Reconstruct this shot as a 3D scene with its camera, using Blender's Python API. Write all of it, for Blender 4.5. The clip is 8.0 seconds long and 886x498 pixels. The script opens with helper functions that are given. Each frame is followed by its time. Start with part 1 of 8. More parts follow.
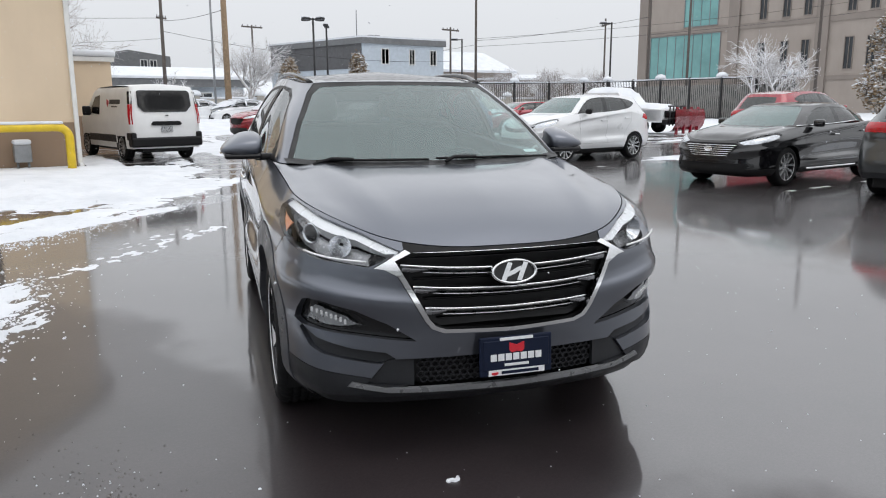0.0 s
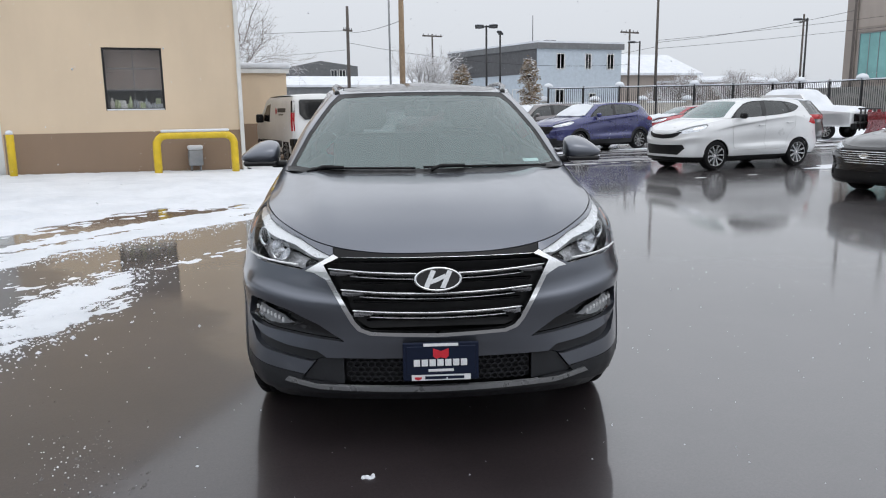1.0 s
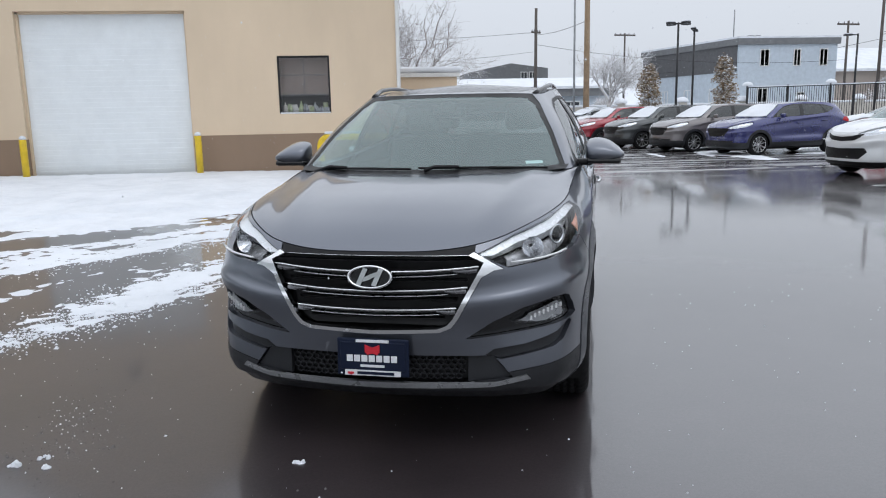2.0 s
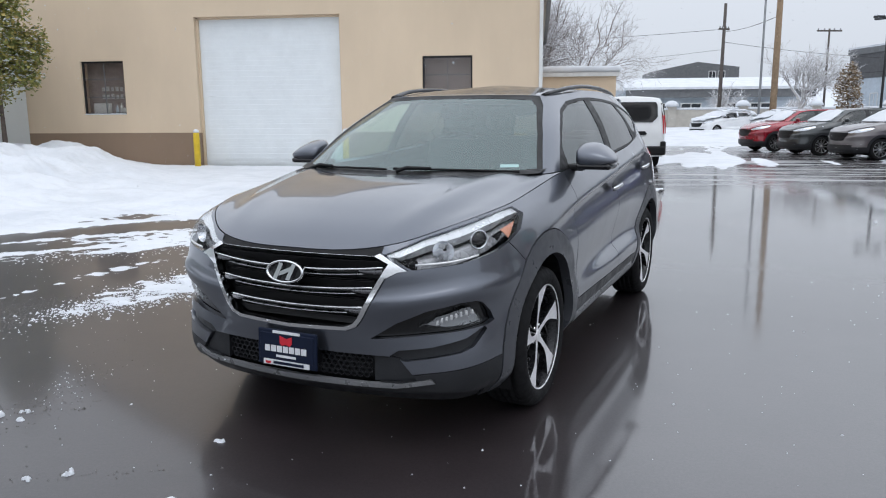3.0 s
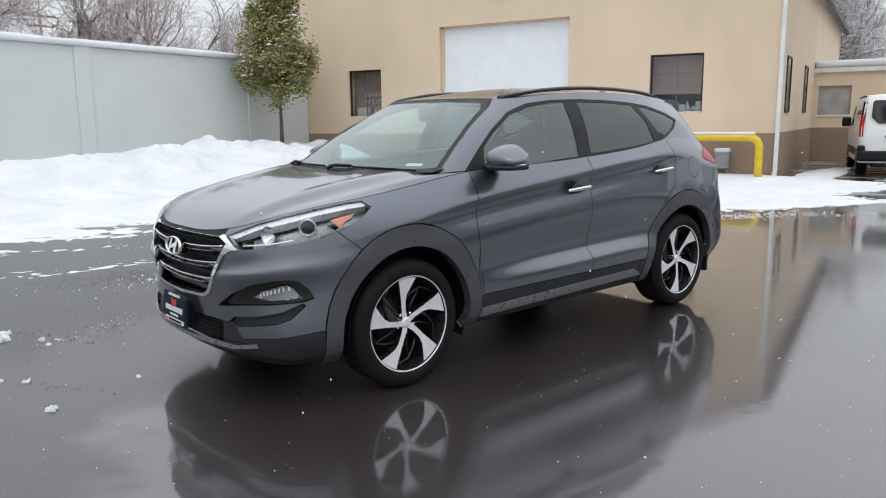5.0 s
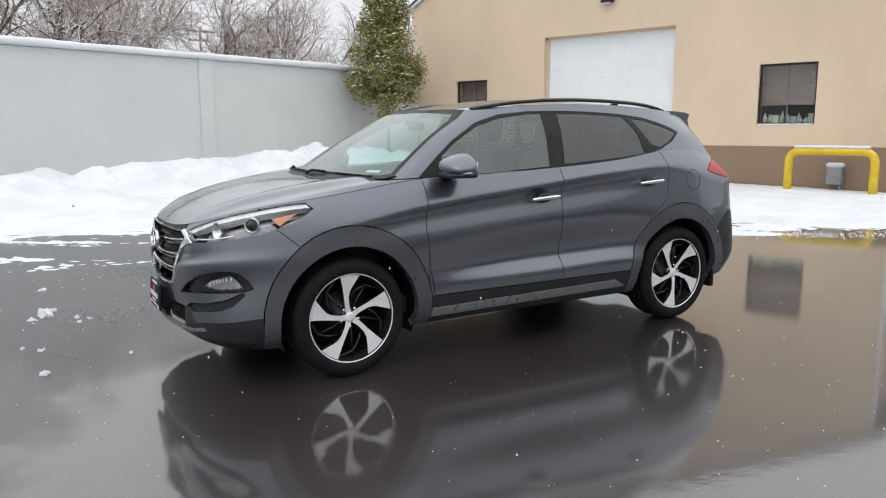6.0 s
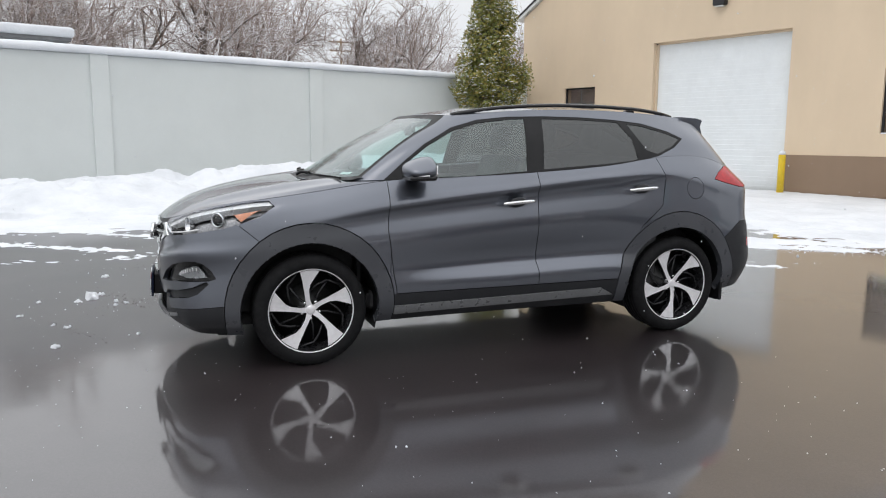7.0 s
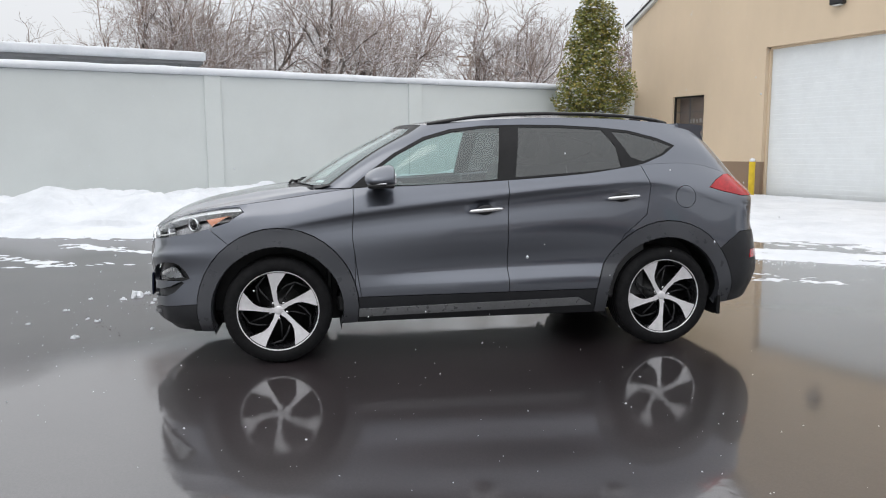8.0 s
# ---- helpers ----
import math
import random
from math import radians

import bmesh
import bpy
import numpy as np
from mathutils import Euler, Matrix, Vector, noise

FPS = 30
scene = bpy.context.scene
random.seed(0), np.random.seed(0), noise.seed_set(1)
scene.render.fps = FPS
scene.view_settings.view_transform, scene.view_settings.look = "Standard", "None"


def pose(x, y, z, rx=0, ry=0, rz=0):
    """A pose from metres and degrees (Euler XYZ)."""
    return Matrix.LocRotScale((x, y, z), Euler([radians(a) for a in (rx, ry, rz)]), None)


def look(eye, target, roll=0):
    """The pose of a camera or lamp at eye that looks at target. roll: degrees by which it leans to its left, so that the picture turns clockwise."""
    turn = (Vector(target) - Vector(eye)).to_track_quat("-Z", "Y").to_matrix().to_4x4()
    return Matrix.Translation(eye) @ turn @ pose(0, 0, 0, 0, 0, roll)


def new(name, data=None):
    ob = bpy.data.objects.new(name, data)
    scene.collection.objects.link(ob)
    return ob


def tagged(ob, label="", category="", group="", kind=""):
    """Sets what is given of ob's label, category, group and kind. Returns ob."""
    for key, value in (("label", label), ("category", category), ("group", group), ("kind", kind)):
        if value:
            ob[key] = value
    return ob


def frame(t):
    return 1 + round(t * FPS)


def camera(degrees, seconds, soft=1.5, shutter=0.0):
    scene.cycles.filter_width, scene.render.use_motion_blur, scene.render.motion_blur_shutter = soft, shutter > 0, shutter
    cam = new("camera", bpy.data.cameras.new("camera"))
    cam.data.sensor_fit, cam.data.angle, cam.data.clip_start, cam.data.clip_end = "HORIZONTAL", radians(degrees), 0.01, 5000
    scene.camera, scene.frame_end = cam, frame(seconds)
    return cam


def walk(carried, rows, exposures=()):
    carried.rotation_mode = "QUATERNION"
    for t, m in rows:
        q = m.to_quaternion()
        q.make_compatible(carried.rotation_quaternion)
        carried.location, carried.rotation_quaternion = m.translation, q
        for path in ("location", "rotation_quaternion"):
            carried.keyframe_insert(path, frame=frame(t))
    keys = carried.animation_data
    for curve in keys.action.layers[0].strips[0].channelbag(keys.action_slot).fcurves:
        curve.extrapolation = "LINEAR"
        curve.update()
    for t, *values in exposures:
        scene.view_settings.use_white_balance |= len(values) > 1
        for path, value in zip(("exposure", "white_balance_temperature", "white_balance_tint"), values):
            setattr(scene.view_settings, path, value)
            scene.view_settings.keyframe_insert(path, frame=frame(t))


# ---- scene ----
cam = camera(61.3, 8.0, 1.1)
PATH = [
    (0, (-2.63, -4.357, 1.444), (-1.495, -2.755, 1.059), -0.2),
    (0.5, (-2.238, -4.669, 1.451), (-1.302, -2.943, 1.072), -0.8),
    (1, (-1.781, -4.915, 1.462), (-1.063, -3.085, 1.094), -0.8),
    (1.5, (-1.288, -5.135, 1.456), (-0.815, -3.224, 1.101), -0.9),
    (1.7, (-1.084, -5.184, 1.445), (-0.711, -3.252, 1.088), -1.1),
    (2.8, (0.139, -5.225, 1.445), (-0.019, -3.262, 1.097), -0.5),
    (3, (0.361, -5.213, 1.444), (0.112, -3.26, 1.093), -0.4),
    (3.5, (0.901, -5.174, 1.451), (0.443, -3.259, 1.099), -0.3),
    (4, (1.448, -5.101, 1.443), (0.791, -3.245, 1.092), -0.4),
    (4.5, (1.994, -4.978, 1.443), (1.154, -3.195, 1.1), -0.6),
    (4.7, (2.214, -4.922, 1.436), (1.307, -3.173, 1.094), -0.6),
    (5.8, (3.382, -4.498, 1.429), (2.139, -2.964, 1.107), -0.4),
    (6, (3.573, -4.394, 1.428), (2.273, -2.907, 1.114), -0.1),
    (6.5, (4.002, -4.062, 1.421), (2.567, -2.702, 1.114), 0.1),
    (7, (4.422, -3.709, 1.41), (2.868, -2.485, 1.115), 0.3),
    (7.5, (4.78, -3.289, 1.393), (3.118, -2.213, 1.112), 0.1),
    (8, (5.129, -2.829, 1.383), (3.373, -1.91, 1.122), -0.3),
]
TINT = [(0, -0.12, 6530, 10), (1.5, -0.24, 6250, 10), (3, -0.20, 6130, 10), (4.5, -0.11, 6260, 10), (6, -0.05, 6620, 10), (8, -0.08, 6600, 10)]
walk(cam, [(t, look(eye, target, roll)) for t, eye, target, roll in PATH], TINT)

# ---------------------------------------------------------------- sky and light: low overcast, light snowfall
world = bpy.data.worlds.new("overcast")
scene.world = world
world.use_nodes = True
wt = world.node_tree
wt.nodes.clear()
w_out = wt.nodes.new("ShaderNodeOutputWorld")
w_bg = wt.nodes.new("ShaderNodeBackground")
w_sky = wt.nodes.new("ShaderNodeTexSky")
w_sky.sky_type = "NISHITA"
w_sky.sun_disc = False
w_sky.sun_elevation, w_sky.sun_rotation = radians(64), radians(164)
w_sky.air_density, w_sky.dust_density = 1.0, 4.0
w_hsv = wt.nodes.new("ShaderNodeHueSaturation")
w_hsv.inputs["Saturation"].default_value = 0.12
w_mix = wt.nodes.new("ShaderNodeMixRGB")
w_mix.inputs["Fac"].default_value = 0.82
# cloud: somewhat brighter overhead than at the horizon
w_geo = wt.nodes.new("ShaderNodeTexCoord")
w_sep = wt.nodes.new("ShaderNodeSeparateXYZ")
w_ramp = wt.nodes.new("ShaderNodeValToRGB")
w_ramp.color_ramp.elements[0].position, w_ramp.color_ramp.elements[0].color = 0.0, (0.90, 0.935, 0.985, 1)
w_ramp.color_ramp.elements[1].position, w_ramp.color_ramp.elements[1].color = 0.24, (1.02, 1.055, 1.11, 1)
for w_pos, w_col in ((0.42, (1.50, 1.55, 1.63, 1)), (1.0, (1.80, 1.85, 1.93, 1))):
    w_ramp.color_ramp.elements.new(w_pos).color = w_col
w_gain = wt.nodes.new("ShaderNodeMixRGB")
w_gain.blend_type = "MULTIPLY"
w_gain.inputs["Fac"].default_value = 1.0
w_gain.inputs["Color2"].default_value = (10, 10, 10, 1)
wt.links.new(w_geo.outputs["Generated"], w_sep.inputs[0])
wt.links.new(w_sep.outputs["Z"], w_ramp.inputs["Fac"])
wt.links.new(w_ramp.outputs[0], w_gain.inputs["Color1"])
wt.links.new(w_gain.outputs[0], w_mix.inputs["Color2"])
wt.links.new(w_sky.outputs[0], w_hsv.inputs["Color"])
wt.links.new(w_hsv.outputs[0], w_mix.inputs["Color1"])
wt.links.new(w_mix.outputs[0], w_bg.inputs["Color"])
w_bg.inputs["Strength"].default_value = 0.1
wt.links.new(w_bg.outputs[0], w_out.inputs["Surface"])

sun_data = bpy.data.lights.new("sun", "SUN")
sun_data.energy, sun_data.angle, sun_data.color = 0.5, radians(40), (1.0, 0.97, 0.93)
sun = new("sun", sun_data)
sun.matrix_world = look((0, 0, 30), (-4, 14, 0))
scene.view_settings.exposure = 0.0

# ---------------------------------------------------------------- materials


class Nodes:
    """A small helper to wire a Principled material."""

    def __init__(self, name, colour=(0.5, 0.5, 0.5), rough=0.5, metal=0.0, **extra):
        self.mat = bpy.data.materials.new(name)
        self.mat.use_nodes = True
        self.tree = self.mat.node_tree
        self.out = self.tree.nodes["Material Output"]
        self.bsdf = self.tree.nodes["Principled BSDF"]
        self.set("Base Color", (*colour, 1))
        self.set("Roughness", rough)
        self.set("Metallic", metal)
        for key, value in extra.items():
            self.set(key.replace("_", " "), value)
        self.place = None

    def set(self, key, value):
        self.bsdf.inputs[key].default_value = value

    def node(self, kind, **values):
        n = self.tree.nodes.new(kind)
        for key, value in values.items():
            n.inputs[key.replace("_", " ")].default_value = value
        return n

    def link(self, a, b):
        self.tree.links.new(a, b)

    def coords(self, scale=(1, 1, 1), generated=False, turn=0.0):
        tc = self.node("ShaderNodeTexCoord") if generated else self.node("ShaderNodeNewGeometry")
        mp = self.node("ShaderNodeMapping")
        mp.inputs["Scale"].default_value = scale
        mp.inputs["Rotation"].default_value = (0, 0, turn)
        self.link(tc.outputs["Object" if generated else "Position"], mp.inputs["Vector"])
        return mp.outputs["Vector"]

    def noise(self, scale, detail=4.0, rough=0.55, stretch=(1, 1, 1), generated=False, turn=0.0):
        n = self.node("ShaderNodeTexNoise", Scale=scale, Detail=detail, Roughness=rough)
        self.link(self.coords(stretch, generated, turn), n.inputs["Vector"])
        return n.outputs["Fac"]

    def ramp(self, fac, stops):
        r = self.node("ShaderNodeValToRGB")
        els = r.color_ramp.elements
        while len(els) < len(stops):
            els.new(0.5)
        for e, (pos, col) in zip(els, stops):
            e.position = pos
            e.color = (*col, 1) if len(col) == 3 else col
        self.link(fac, r.inputs["Fac"])
        return r.outputs["Color"]

    def mix(self, fac, a, b, mode="MIX"):
        m = self.node("ShaderNodeMixRGB")
        m.blend_type = mode
        for key, value in (("Fac", fac), ("Color1", a), ("Color2", b)):
            if hasattr(value, "is_linked"):
                self.link(value, m.inputs[key])
            elif key == "Fac":
                m.inputs[key].default_value = value
            else:
                m.inputs[key].default_value = (*value, 1)
        return m.outputs["Color"]

    def grey(self, fac, lo, hi, p0=0.35, p1=0.65):
        return self.ramp(fac, [(p0, (lo,) * 3), (p1, (hi,) * 3)])

    def colour(self, socket):
        self.link(socket, self.bsdf.inputs["Base Color"])

    def rough(self, socket):
        self.link(socket, self.bsdf.inputs["Roughness"])

    def bump(self, fac, strength=0.3, distance=0.01, below=None):
        b = self.node("ShaderNodeBump", Strength=strength, Distance=distance)
        self.link(fac, b.inputs["Height"])
        if below is not None:
            self.link(below, b.inputs["Normal"])
        self.link(b.outputs["Normal"], self.bsdf.inputs["Normal"])
        return b.outputs["Normal"]


def dirty(name, colour, rough=0.5, metal=0.0, amount=0.25, scale=3.0, grain=80.0, bump=0.1, speck=0.86, **extra):
    """A plain surface with broad stains and fine grain."""
    n = Nodes(name, colour, rough, metal, **extra)
    dark = tuple(c * (1 - amount) for c in colour)
    light = tuple(min(1, c * (1 + amount * 0.5)) for c in colour)
    broad = n.ramp(n.noise(scale, 5.0, 0.6), [(0.3, dark), (0.7, light)])
    fine = n.ramp(n.noise(grain, 3.0), [(0.3, (speck,) * 3), (0.7, (1.0,) * 3)])
    n.colour(n.mix(1.0, broad, fine, "MULTIPLY"))
    n.rough(n.grey(n.noise(scale * 2.3, 4.0), max(0.02, rough - 0.1), min(1, rough + 0.1)))
    if bump:
        n.bump(n.noise(grain, 3.0), bump, 0.004)
    return n.mat


def paint(name, colour, rough=0.32, metal=0.5, coat=1.0):
    """Car paint under lacquer, with a film of drizzle and road grime."""
    n = Nodes(name, colour, rough, metal)
    n.set("Coat Weight", coat)
    n.set("Coat Roughness", 0.03)
    n.set("Coat IOR", 1.58)
    flake = n.noise(900.0, 1.0, generated=True)
    grime = n.noise(2.2, 6.0, 0.65, generated=True)
    base = n.ramp(flake, [(0.3, tuple(c * 0.94 for c in colour)), (0.7, tuple(min(1, c * 1.06) for c in colour))])
    film_tone = tuple(c * 0.8 + 0.02 for c in colour)
    n.colour(n.mix(n.grey(grime, 0.0, 0.5, 0.5, 0.8), base, film_tone))
    n.rough(n.grey(grime, rough - 0.03, rough + 0.04))
    n.link(n.grey(n.noise(7.0, 5.0, generated=True), 0.01, 0.05), n.bsdf.inputs["Coat Roughness"])
    return n.mat


def glass(name, tint, gloss=1.0, ior=1.75, film=0.0):
    """A single pane: tinted, with the sheen of glass."""
    m = bpy.data.materials.new(name)
    m.use_nodes = True
    t = m.node_tree
    t.nodes.clear()
    out = t.nodes.new("ShaderNodeOutputMaterial")
    clear = t.nodes.new("ShaderNodeBsdfTransparent")
    clear.inputs["Color"].default_value = (*tint, 1)
    shine = t.nodes.new("ShaderNodeBsdfGlossy")
    shine.inputs["Roughness"].default_value = 0.02
    shine.inputs["Color"].default_value = (gloss, gloss, gloss, 1)
    # sheen by Schlick's rule, alike from both sides of the pane
    base = ((ior - 1) / (ior + 1)) ** 2
    slant = t.nodes.new("ShaderNodeLayerWeight")
    slant.inputs["Blend"].default_value = 0.5
    fifth = t.nodes.new("ShaderNodeMath")
    fifth.operation = "POWER"
    fifth.inputs[1].default_value = 5.0
    fres = t.nodes.new("ShaderNodeMath")
    fres.operation = "MULTIPLY_ADD"
    fres.inputs[1].default_value, fres.inputs[2].default_value = 1 - base, base
    t.links.new(slant.outputs["Facing"], fifth.inputs[0])
    t.links.new(fifth.outputs[0], fres.inputs[0])
    mix = t.nodes.new("ShaderNodeMixShader")
    t.links.new(fres.outputs[0], mix.inputs[0])
    # pale teal diffuse film: thin grime, plus sky sheen put in as colour
    film_tone = t.nodes.new("ShaderNodeBsdfDiffuse")
    film_tone.inputs["Color"].default_value = (0.38, 0.55, 0.54, 1)
    veil = t.nodes.new("ShaderNodeMixShader")
    veil.inputs[0].default_value = film
    t.links.new(clear.outputs[0], veil.inputs[1])
    t.links.new(film_tone.outputs[0], veil.inputs[2])
    t.links.new(veil.outputs[0], mix.inputs[1])
    t.links.new(shine.outputs[0], mix.inputs[2])
    t.links.new(mix.outputs[0], out.inputs["Surface"])
    return m


def asphalt_material():
    """Wet asphalt: still water round the car, damp rough stone towards the other cars and the snow."""
    n = Nodes("wet_asphalt", (0.05, 0.05, 0.052), 0.4, IOR=1.45)
    n.set("Coat Weight", 1.0)
    n.set("Coat IOR", 1.8)
    broad = n.noise(0.22, 5.0, 0.6)
    mid = n.noise(1.3, 5.0, 0.6)
    fine = n.noise(70.0, 4.0, 0.75)
    grit = n.noise(260.0, 2.0, 0.6)
    tone = n.ramp(n.mix(0.45, broad, mid), [(0.36, (0.0150, 0.0118, 0.0128)), (0.64, (0.038, 0.030, 0.032))])
    stone = n.ramp(n.mix(0.5, fine, grit), [(0.38, (0.55,) * 3), (0.64, (1.45,) * 3)])

    def side(ax, ay, c, wobble, lo, hi, scale=0.9):
        """How far a point lies past a line across the lot, with a ragged edge."""
        geo = n.node("ShaderNodeNewGeometry")
        dot = n.node("ShaderNodeVectorMath")
        dot.operation = "DOT_PRODUCT"
        n.link(geo.outputs["Position"], dot.inputs[0])
        dot.inputs[1].default_value = (ax, ay, 0)
        add = n.node("ShaderNodeMath")
        add.operation = "MULTIPLY_ADD"
        n.link(n.noise(scale, 6.0, 0.62), add.inputs[0])
        add.inputs[1].default_value = wobble
        n.link(dot.outputs["Value"], add.inputs[2])
        rng = n.node("ShaderNodeMapRange")
        rng.interpolation_type = "SMOOTHSTEP"
        n.link(add.outputs[0], rng.inputs["Value"])
        rng.inputs["From Min"].default_value = c + lo
        rng.inputs["From Max"].default_value = c + hi
        return rng.outputs["Result"]

    far = side(1.0, -0.02, 6.0, 4.0, 0.8, 3.2)
    yard = side(-0.12, 1.0, 9.5, 3.0, 0.6, 3.4)
    trail = n.grey(n.noise(1.0, 5.0, 0.6, (0.30, 1.5, 1.0), turn=0.35), 0.0, 1.0, 0.46, 0.60)
    near = side(-0.92, -0.39, 1.215, 2.4, 1.05, 1.45, 0.55)
    slushy = n.mix(1.0, n.mix(1.0, yard, trail, "MULTIPLY"), (0.55,) * 3, "MULTIPLY")
    n.colour(n.mix(slushy, n.mix(1.0, tone, stone, "MULTIPLY"), (0.34, 0.34, 0.35)))
    n.link(n.mix(far, n.mix(near, (1.0,) * 3, (0.46,) * 3), (0.85,) * 3), n.bsdf.inputs["Coat Weight"])
    patch = n.grey(n.mix(0.35, broad, mid), 0.0, 1.0, 0.44, 0.62)
    still = n.mix(patch, (0.010,) * 3, (0.06,) * 3)
    damp = n.mix(patch, (0.02,) * 3, (0.10,) * 3)
    rough = n.mix(far, n.mix(near, still, damp), n.mix(patch, (0.05,) * 3, (0.15,) * 3))
    rough = n.mix(yard, rough, n.mix(trail, (0.10,) * 3, (0.34,) * 3))
    n.link(rough, n.bsdf.inputs["Coat Roughness"])
    n.rough(n.mix(far, (0.38,) * 3, (0.55,) * 3))
    swell = n.bump(n.noise(4.0, 3.0, 0.5), 0.025, 0.006)
    # fine ripples of the thin water film, which fray the edges of what it mirrors
    film = n.node("ShaderNodeBump", Strength=0.15, Distance=0.004)
    n.link(n.mix(0.25, n.noise(15.0, 3.0, 0.55), n.noise(48.0, 2.0, 0.5)), film.inputs["Height"])
    n.link(swell, film.inputs["Normal"])
    deep = n.node("ShaderNodeBump", Distance=0.003)
    n.link(n.mix(0.4, fine, grit), deep.inputs["Height"])
    grit_bed = n.grey(n.noise(0.75, 5.0, 0.62), 0.0, 1.0, 0.52, 0.62)
    n.link(n.mix(n.mix(0.5, near, far), n.mix(grit_bed, (0.010,) * 3, (0.055,) * 3), (0.06,) * 3), deep.inputs["Strength"])
    n.link(film.outputs["Normal"], deep.inputs["Normal"])
    n.link(deep.outputs["Normal"], n.bsdf.inputs["Normal"])
    n.link(deep.outputs["Normal"], n.bsdf.inputs["Coat Normal"])
    return n.mat


def snow_material():
    n = Nodes("snow", (0.86, 0.88, 0.91), 0.7)
    n.colour(n.ramp(n.noise(1.1, 6.0, 0.65), [(0.25, (0.56, 0.585, 0.62)), (0.6, (0.70, 0.72, 0.755))]))
    n.bump(n.noise(14.0, 7.0, 0.7), 0.5, 0.03)
    return n.mat


def stucco_material(name, colour):
    n = Nodes(name, colour, 0.85)
    broad = n.ramp(n.noise(0.5, 6.0, 0.6, (1, 1, 0.5)), [(0.3, tuple(c * 0.90 for c in colour)), (0.7, tuple(c * 1.05 for c in colour))])
    streak = n.ramp(n.noise(2.5, 4.0, 0.6, (1, 1, 0.06)), [(0.35, (0.985,) * 3), (0.6, (1.0,) * 3)])
    n.colour(n.mix(1.0, broad, streak, "MULTIPLY"))
    n.bump(n.noise(60.0, 5.0, 0.7), 0.25, 0.006)
    return n.mat


MAT = {
    "asphalt": asphalt_material(),
    "snow": snow_material(),
    "slush": dirty("dirty_slush", (0.13, 0.12, 0.115), 0.3, amount=0.4, scale=9, grain=60, bump=0.2),
    "tan": stucco_material("tan_stucco", (0.65, 0.52, 0.375)),
    "brown": stucco_material("brown_stucco", (0.25, 0.175, 0.12)),
    "fence": dirty("pale_fence", (0.59, 0.62, 0.61), 0.7, amount=0.05, scale=0.6, grain=30, bump=0.0, speck=0.985),
    "door_white": dirty("white_steel", (0.74, 0.77, 0.78), 0.45, amount=0.05, grain=40, bump=0.0, speck=0.97),
    "trim_white": dirty("white_trim", (0.72, 0.72, 0.70), 0.5, amount=0.12),
    "yellow": dirty("yellow_paint", (0.72, 0.50, 0.02), 0.4, amount=0.18, scale=6),
    "black_metal": dirty("black_metal", (0.022, 0.022, 0.024), 0.45, 0.2),
    "grey_metal": dirty("grey_metal", (0.28, 0.29, 0.30), 0.45, 0.4),
    "concrete": dirty("concrete", (0.38, 0.37, 0.35), 0.85, grain=30, bump=0.25),
    "wood_pole": dirty("weathered_wood", (0.30, 0.21, 0.13), 0.8, amount=0.35, scale=8),
    "dark_pole": dirty("dark_wood_pole", (0.10, 0.085, 0.075), 0.8, amount=0.3, scale=6),
    "line": dirty("worn_line_paint", (0.55, 0.56, 0.56), 0.5, amount=0.35, scale=5),
    "bark": dirty("bark", (0.12, 0.095, 0.08), 0.9, amount=0.4, scale=9, grain=50, bump=0.4),
    "twig": dirty("frosted_twigs", (0.30, 0.26, 0.235), 0.9, amount=0.45, scale=2.0),
    "twig_snow": dirty("snow_on_twigs", (0.80, 0.80, 0.82), 0.8, amount=0.1),
    "window_dark": dirty("dim_window", (0.035, 0.04, 0.045), 0.12, amount=0.3, scale=1.0, bump=0),
    "siding": dirty("blue_grey_siding", (0.50, 0.56, 0.62), 0.7, amount=0.12),
    "dark_siding": dirty("charcoal_siding", (0.10, 0.10, 0.105), 0.7, amount=0.2),
    "hotel": stucco_material("tan_brick_render", (0.34, 0.295, 0.26)),
    "hotel_band": stucco_material("brown_band", (0.25, 0.215, 0.19)),
    "teal_glass": dirty("teal_glazing", (0.19, 0.40, 0.39), 0.12, amount=0.3, scale=0.2, bump=0),
    "roof_grey": dirty("grey_roofing", (0.17, 0.175, 0.18), 0.7, amount=0.2),
    "block": dirty("pale_block", (0.50, 0.47, 0.42), 0.85, amount=0.15),
    "pale_green": dirty("pale_green_plastic", (0.55, 0.66, 0.42), 0.5, amount=0.1, bump=0),
    "blind": dirty("brown_blind", (0.44, 0.37, 0.35), 0.8, amount=0.15, bump=0),
    "pane": glass("clear_pane", (0.80, 0.84, 0.82)),
    "shade_pane": glass("shaded_pane", (0.86, 0.85, 0.84), 1.0, 1.5),
}


def leaf_material(name, a, b, c):
    n = Nodes(name, a, 0.6)
    geo = n.node("ShaderNodeNewGeometry")
    n.colour(n.ramp(geo.outputs["Random Per Island"], [(0.15, a), (0.55, b), (0.95, c)]))
    n.set("Transmission Weight", 0.0)
    return n.mat


MAT["leaf"] = leaf_material("pear_leaves", (0.12, 0.145, 0.034), (0.23, 0.235, 0.055), (0.38, 0.29, 0.075))
MAT["leaf_rust"] = leaf_material("rusty_leaves", (0.16, 0.10, 0.05), (0.27, 0.19, 0.10), (0.42, 0.38, 0.33))

# ---------------------------------------------------------------- mesh helpers


